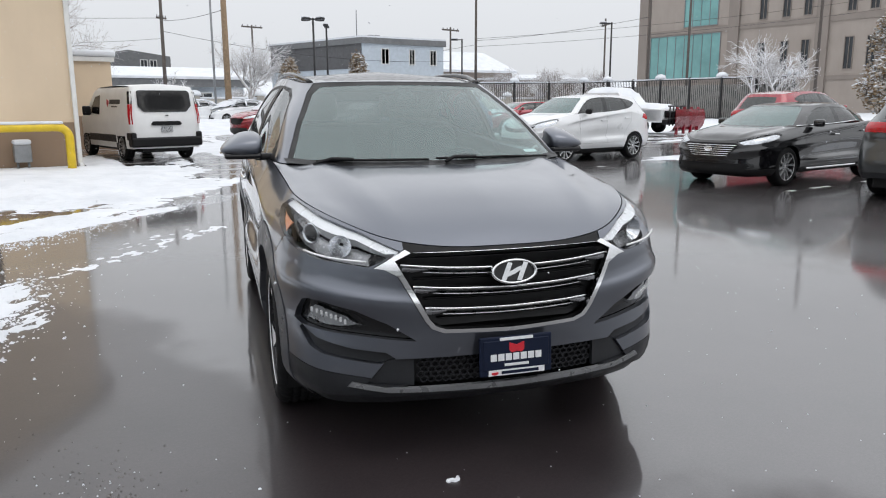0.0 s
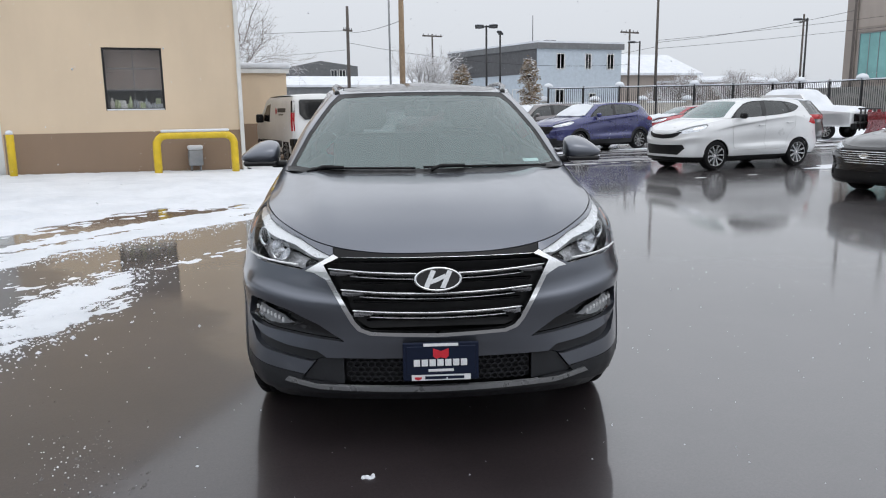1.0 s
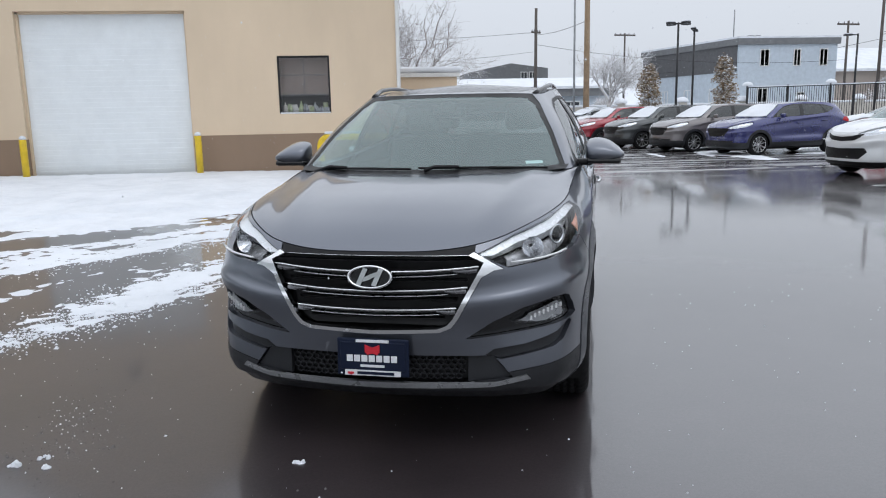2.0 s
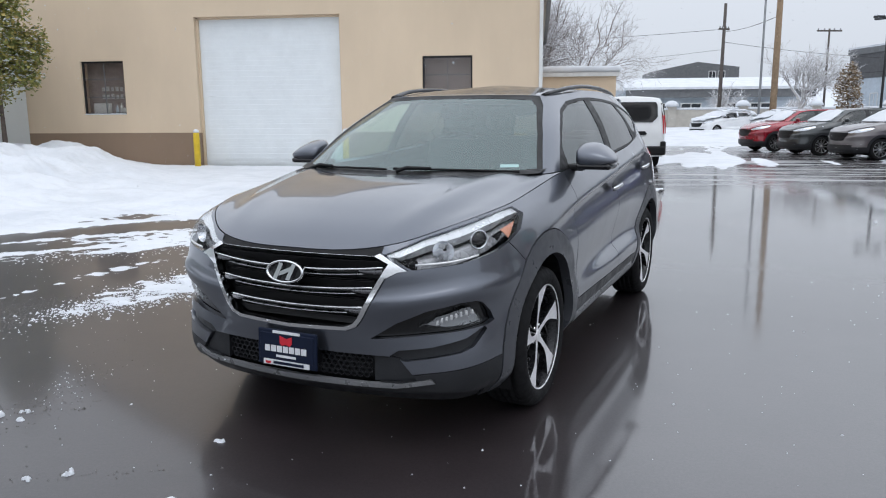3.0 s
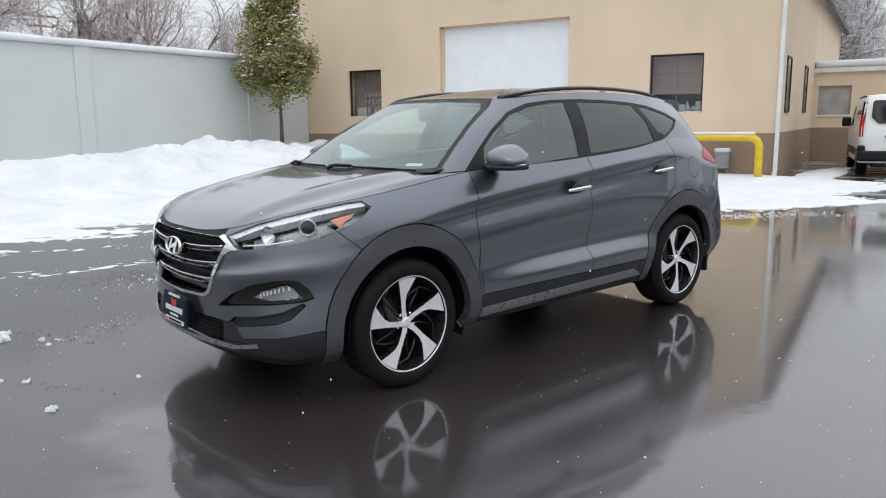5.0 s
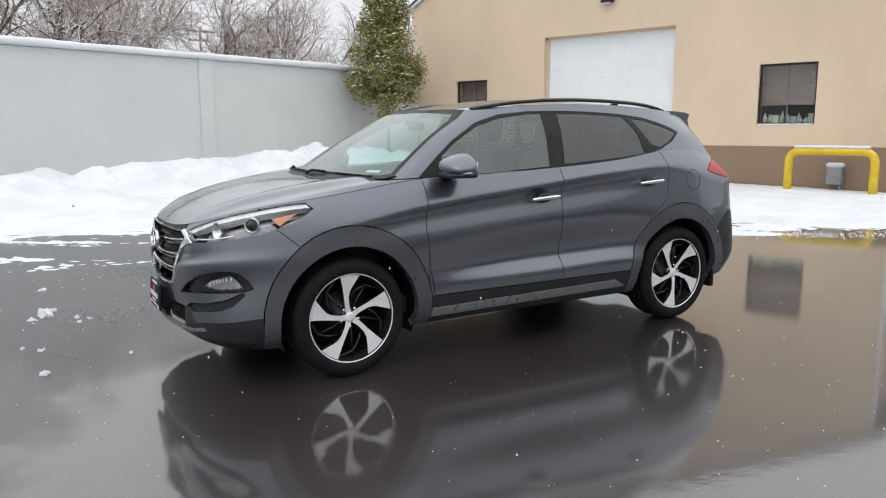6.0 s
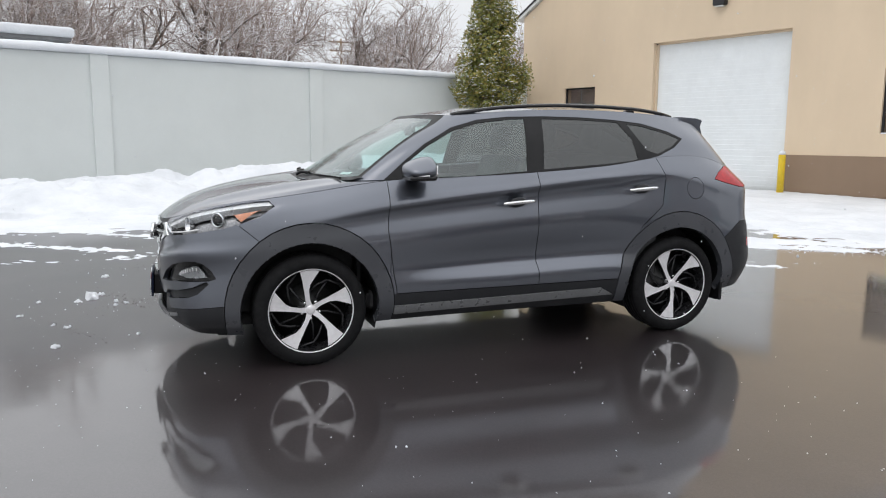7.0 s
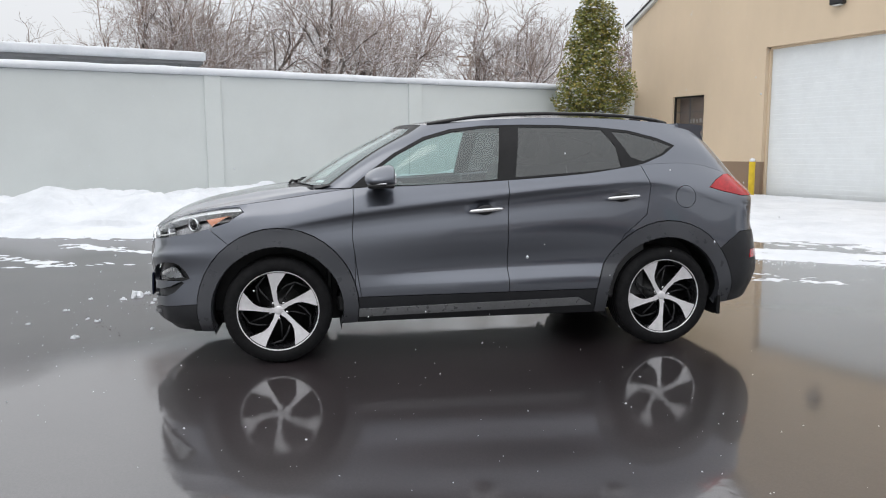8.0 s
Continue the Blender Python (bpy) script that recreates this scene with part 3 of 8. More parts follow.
def sash_window(name, w, label, blocks):
    x0, x1, z0, z1 = w
    win = thing(name, label, "window", kind="structure")
    bm = bmesh.new()
    y0, y1 = WALL_Y + 0.07, WALL_Y + 0.12
    for a, b, c, d in ((x0, x0 + 0.045, z0, z1), (x1 - 0.045, x1, z0, z1), (x0 + 0.045, x1 - 0.045, z0, z0 + 0.045), (x0 + 0.045, x1 - 0.045, z1 - 0.045, z1)):
        box(bm, a, b, y0, y1, c, d)
    part("window_frame", bm, MAT["black_metal"], win)
    bm = bmesh.new()
    xm = (x0 + x1) / 2
    for zz in (z0 + (z1 - z0) * 0.33, z0 + (z1 - z0) * 0.67):
        box(bm, x0 + 0.045, x1 - 0.045, y0 + 0.01, y1 - 0.01, zz - 0.009, zz + 0.009)
    box(bm, xm - 0.009, xm + 0.009, y0 + 0.012, y1 - 0.012, z0 + 0.045, z1 - 0.045)
    part("glazing_bar", bm, MAT["roof_grey"], win)
    for i in range(2):
        for k in range(3):
            bm = bmesh.new()
            a, b = (x0 + 0.045, xm) if i == 0 else (xm, x1 - 0.045)
            c, d = z0 + (z1 - z0) * k / 3, z0 + (z1 - z0) * (k + 1) / 3
            box(bm, a, b, y0 + 0.022, y0 + 0.026, max(c, z0 + 0.045), min(d, z1 - 0.045))
            p = part("pane", bm, MAT["shade_pane"], win)
            p.visible_shadow = False
    bm = bmesh.new()
    rbox(bm, x0 + 0.02, x1 - 0.02, WALL_Y - 0.01, WALL_Y + 0.068, z0 + 0.001, z0 + 0.032, 0.012)
    part("sill_snow", bm, MAT["snow"], win)
    # a dim box of a room behind the glass
    bm = bmesh.new()
    box(bm, x0 - 0.6, x1 + 0.6, WALL_Y + 0.31, WALL_Y + 2.2, z0 - 0.6, z1 + 0.4)
    for f in bm.faces[:]:
        if all(abs(v.co.y - WALL_Y - 0.31) < 1e-4 for v in f.verts):
            bm.faces.remove(f)
    part("room", bm, MAT["roof_grey"], win)
    bm = bmesh.new()
    low = z0 + 0.46 if blocks else z0 + 0.02
    for k in range(26):
        z = low + (z1 - low) * k / 26
        box(bm, x0 - 0.05, x1 + 0.05, WALL_Y + 0.335, WALL_Y + 0.345, z + 0.002, z + (z1 - low) / 26 - 0.001)
    part("blind", bm, MAT["blind"], win, "brownish grey blind")
    rng = random.Random(7 + blocks)
    if blocks == 0:
        for r in range(2):
            for k in range(6):
                bm = bmesh.new()
                a = x0 + 0.36 + 0.13 * k
                box(bm, a, a + 0.085, WALL_Y + 0.318, WALL_Y + 0.322, z0 + 0.42 + 0.20 * r, z0 + 0.42 + 0.20 * r + rng.uniform(0.10, 0.15))
                part("paper", bm, MAT["trim_white"], win, "pale paper behind the glass")
        bm = bmesh.new()
        rbox(bm, x0 + 0.20, x0 + 0.64, WALL_Y + 0.14, WALL_Y + 0.28, z0 - 0.05, z0 + 0.30, 0.01, 1)
        part("carton", bm, MAT["trim_white"], win)
    tones = ("trim_white", "siding", "door_white", "pale_green")
    for k in range(17 if blocks else 3):
        bm = bmesh.new()
        h, r = rng.uniform(0.13, 0.33), rng.uniform(0.035, 0.055)
        if k % 3:
            lathe(bm, [(0.0, 0), (r, 0), (r, h * 0.68), (r * 0.4, h * 0.8), (r * 0.4, h), (0.0, h)], 12, "z")
        else:
            rbox(bm, -r * 1.5, r * 1.5, -r, r, 0, h * 0.8, 0.006, 1)
        p = part("bottle" if k % 3 else "carton", bm, MAT[tones[rng.randrange(4)]], win)
        p.matrix_basis = pose(x1 - 0.09 - 0.128 * (k % 9) - 0.05 * (k > 8), WALL_Y + (0.16 if k < 9 else 0.24), z0 + 0.002)
    return win


sash_window("window_1", WIN1, "small dark steel workshop window with pale papers behind", 0)
sash_window("window_2", WIN2, "small dark steel workshop window with bottles behind the glass", 1)

for name, y0, y1, z0, z1 in (("window_4", 14.95, 15.75, 1.55, 2.80), ("window_5", 19.2, 20.0, 1.55, 2.80)):
    win = thing(name, "dark narrow window in the building's side wall", "window", kind="structure")
    bm = bmesh.new()
    box(bm, RIGHT_X + 0.002, RIGHT_X + 0.012, y0, y1, z0, z1)
    part("window_pane", bm, MAT["window_dark"], win)
    bm = bmesh.new()
    for a, b, c, d in ((y0 - 0.04, y0, z0, z1), (y1, y1 + 0.04, z0, z1), (y0 - 0.04, y1 + 0.04, z0 - 0.04, z0), (y0 - 0.04, y1 + 0.04, z1, z1 + 0.04)):
        box(bm, RIGHT_X + 0.001, RIGHT_X + 0.03, a, b, c, d)
    part("window_frame", bm, MAT["black_metal"], win)

# the annex set back beside the building
AY, AX0, AX1, AZ = 22.4, RIGHT_X, 3.05, 2.78
AW = (0.50, 1.44, 1.45, 2.36)
bm = bmesh.new()
for x0, x1, z0, z1 in ((AX0, AW[0], BAND, AZ), (AW[1], AX1, BAND, AZ), (AW[0], AW[1], BAND, AW[2]), (AW[0], AW[1], AW[3], AZ)):
    box(bm, x0, x1, AY, AY + 0.25, z0, z1)
box(bm, AX1 - 0.25, AX1, AY + 0.25, AY + 9, BAND, AZ)
solid("wall_annex", bm, MAT["tan"], "tan walls of the low annex", "wall", kind="structure")
bm = bmesh.new()
box(bm, AX0, AX1 + 0.012, AY - 0.012, AY + 0.25, -0.1, BAND)
box(bm, AX1 - 0.25, AX1 + 0.012, AY + 0.25, AY + 9, -0.1, BAND)
solid("annex_base", bm, MAT["brown"], "brown base band of the annex", "wall", kind="structure")
bm = bmesh.new()
box(bm, AX0, AX1 + 0.1, AY - 0.1, AY + 9.1, AZ, AZ + 0.14)
solid("annex_roof", bm, MAT["trim_white"], "flat annex roof with a pale edge", "roof", kind="structure")
bm = bmesh.new()
rbox(bm, AX0 + 0.02, AX1 + 0.16, AY - 0.14, AY + 9, AZ + 0.142, AZ + 0.36, 0.08, 3)
solid("annex_snow", bm, MAT["snow"], "thick snow on the annex roof", "snow", kind="stuff", smooth=True)
win = thing("window_3", "boarded grey window of the annex", "window", kind="structure")
bm = bmesh.new()
box(bm, AW[0], AW[1], AY + 0.10, AY + 0.14, AW[2], AW[3])
part("board", bm, MAT["concrete"], win)
bm = bmesh.new()
box(bm, AW[0] - 0.03, AW[1] + 0.03, AY - 0.03, AY + 0.09, AW[2] - 0.05, AW[2])
part("window_sill", bm, MAT["trim_white"], win)

# wall light above the door
light = thing("wall_light", "dark wall light above the garage door, unlit", "lamp")
bm = bmesh.new()
rbox(bm, -6.62, -6.28, WALL_Y - 0.17, WALL_Y - 0.001, 4.68, 4.90, 0.03)
part("housing", bm, MAT["black_metal"], light)
bm = bmesh.new()
rbox(bm, -6.56, -6.34, WALL_Y - 0.15, WALL_Y - 0.03, 4.655, 4.679, 0.008)
part("lens", bm, MAT["trim_white"], light)


def bollard(x, y):
    ob = thing("bollard", "yellow steel bollard capped with snow beside the garage door", "bollard", pose(x, y, 0), "bollards")
    bm = bmesh.new()
    lathe(bm, [(0.0, -0.05), (0.078, -0.05), (0.078, 1.04), (0.06, 1.085), (0.0, 1.10)], 24, "z")
    part("post", bm, MAT["yellow"], ob, smooth=True)
    bm = bmesh.new()
    lathe(bm, [(0.0, 1.075), (0.074, 1.06), (0.07, 1.11), (0.04, 1.14), (0.0, 1.15)], 16, "z")
    part("snow_cap", bm, MAT["snow"], ob, smooth=True)
    return ob


bollard(-8.36, 13.25)
bollard(-4.43, 13.25)

hoop = thing("guard_hoop", "yellow bent-pipe guard hoop with snow on top", "guard rail", pose(0, 12.95, 0))
x0, x1, zt, rr = -1.55, 0.12, 0.97, 0.22
path = [(x0, 0, -0.05), (x0, 0, 0.4), (x0, 0, zt - rr)]
path += [(x0 + rr - rr * math.cos(a), 0, zt - rr + rr * math.sin(a)) for a in (0.3, 0.7, 1.1, 1.5708)]
path += [(x1 - rr + rr * math.sin(a), 0, zt - rr + rr * math.cos(a)) for a in (0.0, 0.45, 0.85, 1.25)]
path += [(x1, 0, zt - rr), (x1, 0, 0.4), (x1, 0, -0.05)]
bm = bmesh.new()
tube(bm, path, 0.085, 16)
part("pipe", bm, MAT["yellow"], hoop)
bm = bmesh.new()
rbox(bm, x0 + 0.10, x1 - 0.10, -0.075, 0.075, zt + 0.062, zt + 0.125, 0.03, 3)
part("snow_cap", bm, MAT["snow"], hoop, smooth=True)
meter = thing("gas_meter", "grey meter box with snow behind the guard hoop", "meter", pose(-0.72, 13.40, 0))
bm = bmesh.new()
rbox(bm, -0.16, 0.16, -0.12, 0.14, 0.25, 0.62, 0.03)
part("body", bm, MAT["grey_metal"], meter)
bm = bmesh.new()
tube(bm, [(-0.1, 0.02, -0.05), (-0.1, 0.02, 0.26)], 0.025)
tube(bm, [(0.1, 0.02, -0.05), (0.1, 0.02, 0.26)], 0.025)
part("pipe", bm, MAT["grey_metal"], meter)
bm = bmesh.new()
rbox(bm, -0.17, 0.17, -0.13, 0.13, 0.615, 0.72, 0.045, 3)
part("snow_cap", bm, MAT["snow"], meter, smooth=True)

# ---------------------------------------------------------------- boundary wall of pale panels
FX, FTOP = -13.25, 3.14
fence = thing("wall_boundary", "tall pale grey-green panel wall capped with snow", "wall", kind="structure")
posts = [0.69 + 5.27 * k for k in range(-6, 3)]
for y in posts:
    bm = bmesh.new()
    rbox(bm, FX - 0.32, FX + 0.05, y - 0.19, y + 0.19, -0.1, FTOP + 0.01, 0.012)
    part("post", bm, MAT["fence"], fence)
for a, b in zip(posts, posts[1:] + [13.7]):
    bm = bmesh.new()
    box(bm, FX - 0.27, FX, a + 0.19, min(b - 0.19, WALL_Y - 0.02) if b < 13 else WALL_Y - 0.02, -0.1, FTOP)
    part("panel", bm, MAT["fence"], fence)
rng = np.random.RandomState(4)
bm = bmesh.new()
sect = [(-0.36, 0.0), (-0.38, 0.08), (-0.29, 0.165), (-0.12, 0.185), (0.04, 0.150), (0.105, 0.075), (0.085, 0.0)]
rings = []
for y in np.arange(posts[0], WALL_Y - 0.05, 0.12):
    s = 0.75 + 0.5 * float(fractal(y, 0.0, 0.8, 61, 4))
    rings.append([bm.verts.new((FX + x * (0.97 + 0.05 * s), y, FTOP + 0.012 + z * s)) for x, z in sect])
for a, b in zip(rings, rings[1:]):
    for i in range(len(sect)):
        bm.faces.new((a[i], b[i], b[(i + 1) % len(sect)], a[(i + 1) % len(sect)]))
part("snow_cap", bm, MAT["snow"], fence, smooth=True)

# ---------------------------------------------------------------- cars: a lofted shell, cut into panels
CAR = {
    "tyre": dirty("tyre_rubber", (0.009, 0.009, 0.010), 0.75, amount=0.3, scale=12, grain=120, bump=0.15, Specular_IOR_Level=0.2),
    "alloy": dirty("machined_alloy", (0.86, 0.85, 0.87), 0.38, 0.35, amount=0.04, scale=14, grain=30, bump=0),
    "alloy_dark": dirty("gloss_black_alloy", (0.02, 0.02, 0.022), 0.25, 0.3, amount=0.2, scale=10),
    "disc": dirty("brake_iron", (0.05, 0.05, 0.05), 0.4, 0.8, amount=0.3, scale=20),
    "bar_end": dirty("smoked_satin", (0.20, 0.20, 0.21), 0.28, 0.9, amount=0.1, scale=10, bump=0, speck=0.98),
    "silver": dirty("silver_alloy", (0.50, 0.51, 0.52), 0.30, 0.9, amount=0.12, scale=10, bump=0, speck=0.97),
    "chrome": dirty("chrome", (0.82, 0.83, 0.84), 0.10, 1.0, amount=0.06, scale=10, grain=200, bump=0.0),
    "satin": dirty("satin_silver", (0.24, 0.245, 0.255), 0.35, 0.5, amount=0.1, scale=8),
    "skid": dirty("grey_skid", (0.26, 0.265, 0.275), 0.35, 0.5, amount=0.12, scale=8),
    "brow": dirty("pale_lamp_trim", (0.78, 0.79, 0.80), 0.25, 0.3, amount=0.08, bump=0),
    "black": dirty("black_plastic", (0.008, 0.008, 0.009), 0.45, amount=0.25, scale=10, Specular_IOR_Level=0.25),
    "gloss_black": dirty("gloss_black", (0.008, 0.008, 0.009), 0.12, amount=0.2, scale=10, bump=0),
    "clad": dirty("charcoal_plastic", (0.020, 0.021, 0.024), 0.42, amount=0.2, scale=6, Specular_IOR_Level=0.35),
    "flare": dirty("grey_flare_paint", (0.058, 0.061, 0.070), 0.36, 0.0, amount=0.1, scale=5, grain=300, bump=0.02, speck=0.94),
    "seal": dirty("rubber_seal", (0.01, 0.01, 0.01), 0.6, amount=0.2, bump=0),
    "screen": glass("windscreen", (0.70, 0.88, 0.85), 1.0, 1.85, 0.17),
    "front_glass": glass("door_glass", (0.62, 0.78, 0.76), 1.0, 1.9, 0.06),
    "rear_glass": glass("privacy_glass", (0.13, 0.125, 0.125), 1.0, 1.8, 0.02),
    "far_glass": glass("tinted_glass", (0.40, 0.48, 0.46), 1.0, 1.75, 0.28),
    "lens": glass("lamp_lens", (0.93, 0.94, 0.95), 0.8, 1.3),
    "lamp_dark": dirty("smoked_lamp_housing", (0.42, 0.42, 0.43), 0.25, 0.35, amount=0.22, scale=14, bump=0),
    "amber": dirty("amber_reflector", (0.72, 0.30, 0.17), 0.2, amount=0.15, bump=0),
    "red_lens": dirty("red_lens", (0.46, 0.010, 0.016), 0.12, amount=0.25, scale=20, bump=0),
    "lamp_chrome": dirty("lamp_reflector", (0.75, 0.76, 0.78), 0.2, 1.0, amount=0.3, scale=30, bump=0),
    "fabric": dirty("charcoal_leather", (0.05, 0.05, 0.052), 0.55, amount=0.2, scale=8),
    "headliner": dirty("grey_headliner", (0.40, 0.40, 0.39), 0.9, amount=0.1),
    "plate_navy": dirty("navy_plate", (0.006, 0.011, 0.030), 0.6, Specular_IOR_Level=0.2, amount=0.2, bump=0),
    "plate_white": dirty("white_plate", (0.75, 0.76, 0.78), 0.4, amount=0.08, bump=0),
    "plate_red": dirty("red_mark", (0.55, 0.02, 0.035), 0.4, amount=0.1, bump=0),
    "grey_paint": paint("dark_grey_paint", (0.118, 0.128, 0.154), 0.32, 0.85),
    "black_paint": paint("black_paint", (0.004, 0.004, 0.005), 0.10, 0.0, 0.6),
    "van_white": dirty("dull_white_paint", (0.78, 0.79, 0.79), 0.45, amount=0.06, scale=2, bump=0, speck=0.97, Specular_IOR_Level=0.3),
    "white_paint": paint("white_paint", (0.72, 0.73, 0.74), 0.3, 0.0),
    "pearl_paint": paint("silver_white_paint", (0.66, 0.67, 0.68), 0.3, 0.1),
    "blue_paint": paint("blue_paint", (0.024, 0.028, 0.13), 0.28, 0.35),
    "red_paint": paint("red_paint", (0.27, 0.006, 0.020), 0.25, 0.2),
    "mid_paint": paint("mid_grey_paint", (0.15, 0.135, 0.135), 0.34, 0.5),
    "dark_paint": paint("charcoal_paint", (0.04, 0.045, 0.047), 0.34, 0.4),
}


def hermite(ctrl, knots, tq, mirror=False):
    """A smooth curve through control points; mirror: the ends lie on the plane x = 0."""
    ctrl, knots = np.asarray(ctrl, float), np.asarray(knots, float)
    if mirror:
        flip = np.array([-1, 1, 1])
        ctrl = np.vstack([ctrl[1] * flip, ctrl, ctrl[-2] * flip])
        knots = np.concatenate([[2 * knots[0] - knots[1]], knots, [2 * knots[-1] - knots[-2]]])
    sec = np.diff(ctrl, axis=0) / np.diff(knots)[:, None]
    h = np.diff(knots)
    tang = np.empty_like(ctrl)
    tang[0], tang[-1] = sec[0], sec[-1]
    tang[1:-1] = (sec[:-1] * h[1:, None] + sec[1:] * h[:-1, None]) / (h[1:] + h[:-1])[:, None]
    i = np.clip(np.searchsorted(knots, tq, side="right") - 1, 0, len(knots) - 2)
    u = ((tq - knots[i]) / h[i])[:, None]
    hh = h[i][:, None]
    return (ctrl[i] * (2 * u ** 3 - 3 * u ** 2 + 1) + tang[i] * hh * (u ** 3 - 2 * u ** 2 + u)
            + ctrl[i + 1] * (-2 * u ** 3 + 3 * u ** 2) + tang[i + 1] * hh * (u ** 3 - u ** 2))


def surface(rows, knots, tq, levels, mirror=True):
    """Rows of control points, swept to a grid (levels x stations)."""
    curves = np.stack([hermite(r, knots, tq, mirror) for r in rows])
    rk = np.concatenate([[0], np.cumsum(np.linalg.norm(np.diff(curves, axis=0), axis=2).mean(1))])
    rq = np.concatenate([np.linspace(rk[k], rk[k + 1], levels, endpoint=False) for k in range(len(rk) - 1)] + [[rk[-1]]])
    return np.stack([hermite(curves[:, j], rk, rq) for j in range(curves.shape[1])], 1)


def skin(bm, grid, tag, layer):
    m, n = grid.shape[:2]
    vs = [[bm.verts.new(grid[i, j]) for j in range(n)] for i in range(m)]
    for i in range(m - 1):
        for j in range(n - 1):
            quad = []
            for v in (vs[i][j], vs[i][j + 1], vs[i + 1][j + 1], vs[i + 1][j]):
                if v not in quad:
                    quad.append(v)
            f = bm.faces.new(quad)
            f.smooth = True
            f[layer] = tag
    return vs


def inside(poly, u, v):
    hit = False
    for (a, b), (c, d) in zip(poly, poly[1:] + poly[:1]):
        if (b > v) != (d > v) and u < (c - a) * (v - b) / (d - b) + a:
            hit = not hit
    return hit


SIDE, FRONT, CORNER, TOP = (0.0, 1.0), (1.0, 0.0), (math.sqrt(0.5), math.sqrt(0.5)), None


def flat(axis, co):
    """Where a point lies in the view that an outline is drawn in."""
    return (co.x, co.y) if axis is None else (co.x * axis[0] + co.y * axis[1], co.z)


def knife(bm, poly, axis, layer, tags, pick=None, closed=True):
    """Cut the faces with these tags along an outline drawn in that view."""
    us, vs = [p[0] for p in poly], [p[1] for p in poly]
    lo, hi = (min(us) - 0.03, min(vs) - 0.03), (max(us) + 0.03, max(vs) + 0.03)
    ends = list(zip(poly, poly[1:] + (poly[:1] if closed else [])))
    faces = []
    for f in bm.faces:
        if f[layer] in tags and (pick is None or pick(f.calc_center_median())):
            pts = [flat(axis, v.co) for v in f.verts]
            if max(p[0] for p in pts) > lo[0] and min(p[0] for p in pts) < hi[0] and max(p[1] for p in pts) > lo[1] and min(p[1] for p in pts) < hi[1]:
                faces.append(f)
    for (a, b), (c, d) in ends:
        du, dv = c - a, d - b
        size = math.hypot(du, dv)
        if size < 1e-6:
            continue
        if axis is None:
            no, co = Vector((dv, -du, 0)) / size, Vector((a, b, 0))
        else:
            no = Vector((dv * axis[0], dv * axis[1], -du)) / size
            co = Vector((a * axis[0], a * axis[1], b))
        near = []
        for f in faces:
            if not f.is_valid:
                continue
            pts = [flat(axis, v.co) for v in f.verts]
            s = [(p[0] - a) * du + (p[1] - b) * dv for p in pts]
            if max(s) > -0.02 * size and min(s) < size * size + 0.02 * size:
                near.append(f)
        geom = set(near)
        for f in near:
            geom.update(f.edges)
            geom.update(f.verts)
        res = bmesh.ops.bisect_plane(bm, geom=list(geom), dist=1e-5, plane_co=co, plane_no=no)
        fresh = {g for g in res["geom"] if isinstance(g, bmesh.types.BMFace)}
        for e in res["geom_cut"]:
            fresh.update(e.link_faces)
        faces = [f for f in faces if f.is_valid and f not in fresh] + [f for f in fresh if f.is_valid]


def circle(cy, cz, r, n=28):
    return [(cy + r * math.cos(2 * math.pi * k / n), cz + r * math.sin(2 * math.pi * k / n)) for k in range(n)]


def oval(cy, cz, ry, rz, n=20):
    return [(cy + ry * math.cos(2 * math.pi * k / n), cz + rz * math.sin(2 * math.pi * k / n)) for k in range(n)]


LEAN = [None]


class Shell:
    """The skin of a car's left half. Regions are named; the first name that fits takes the face."""

    def __init__(self):
        self.bm = bmesh.new()
        self.layer = self.bm.faces.layers.int.new("sheet")
        self.lean = self.bm.verts.layers.float_vector.new("lean")
        self.regions = []

    def settle(self):
        """Note the uncut skin's normals; cuts made later take theirs from them."""
        LEAN[0] = self.lean
        self.bm.normal_update()
        for v in self.bm.verts:
            n = v.normal.copy()
            if abs(v.co.x) < 1e-4:
                n.x = 0
            v[self.lean] = n.normalized()

    def add(self, name, poly, axis, sheets, pick=None):
        knife(self.bm, poly, axis, self.layer, sheets, pick)
        self.regions.append((name, poly, axis, sheets, pick))

    def sort(self, rest):
        """Faces by region; rest maps a sheet to the name of what is left of it."""
        table = {}
        for f in self.bm.faces:
            c = f.calc_center_median()
            name = rest[f[self.layer]]
            for reg, poly, axis, sheets, pick in self.regions:
                if f[self.layer] in sheets and (pick is None or pick(c)) and inside(poly, *flat(axis, c)):
                    name = reg
                    break
            table.setdefault(name, []).append(f)
        return table


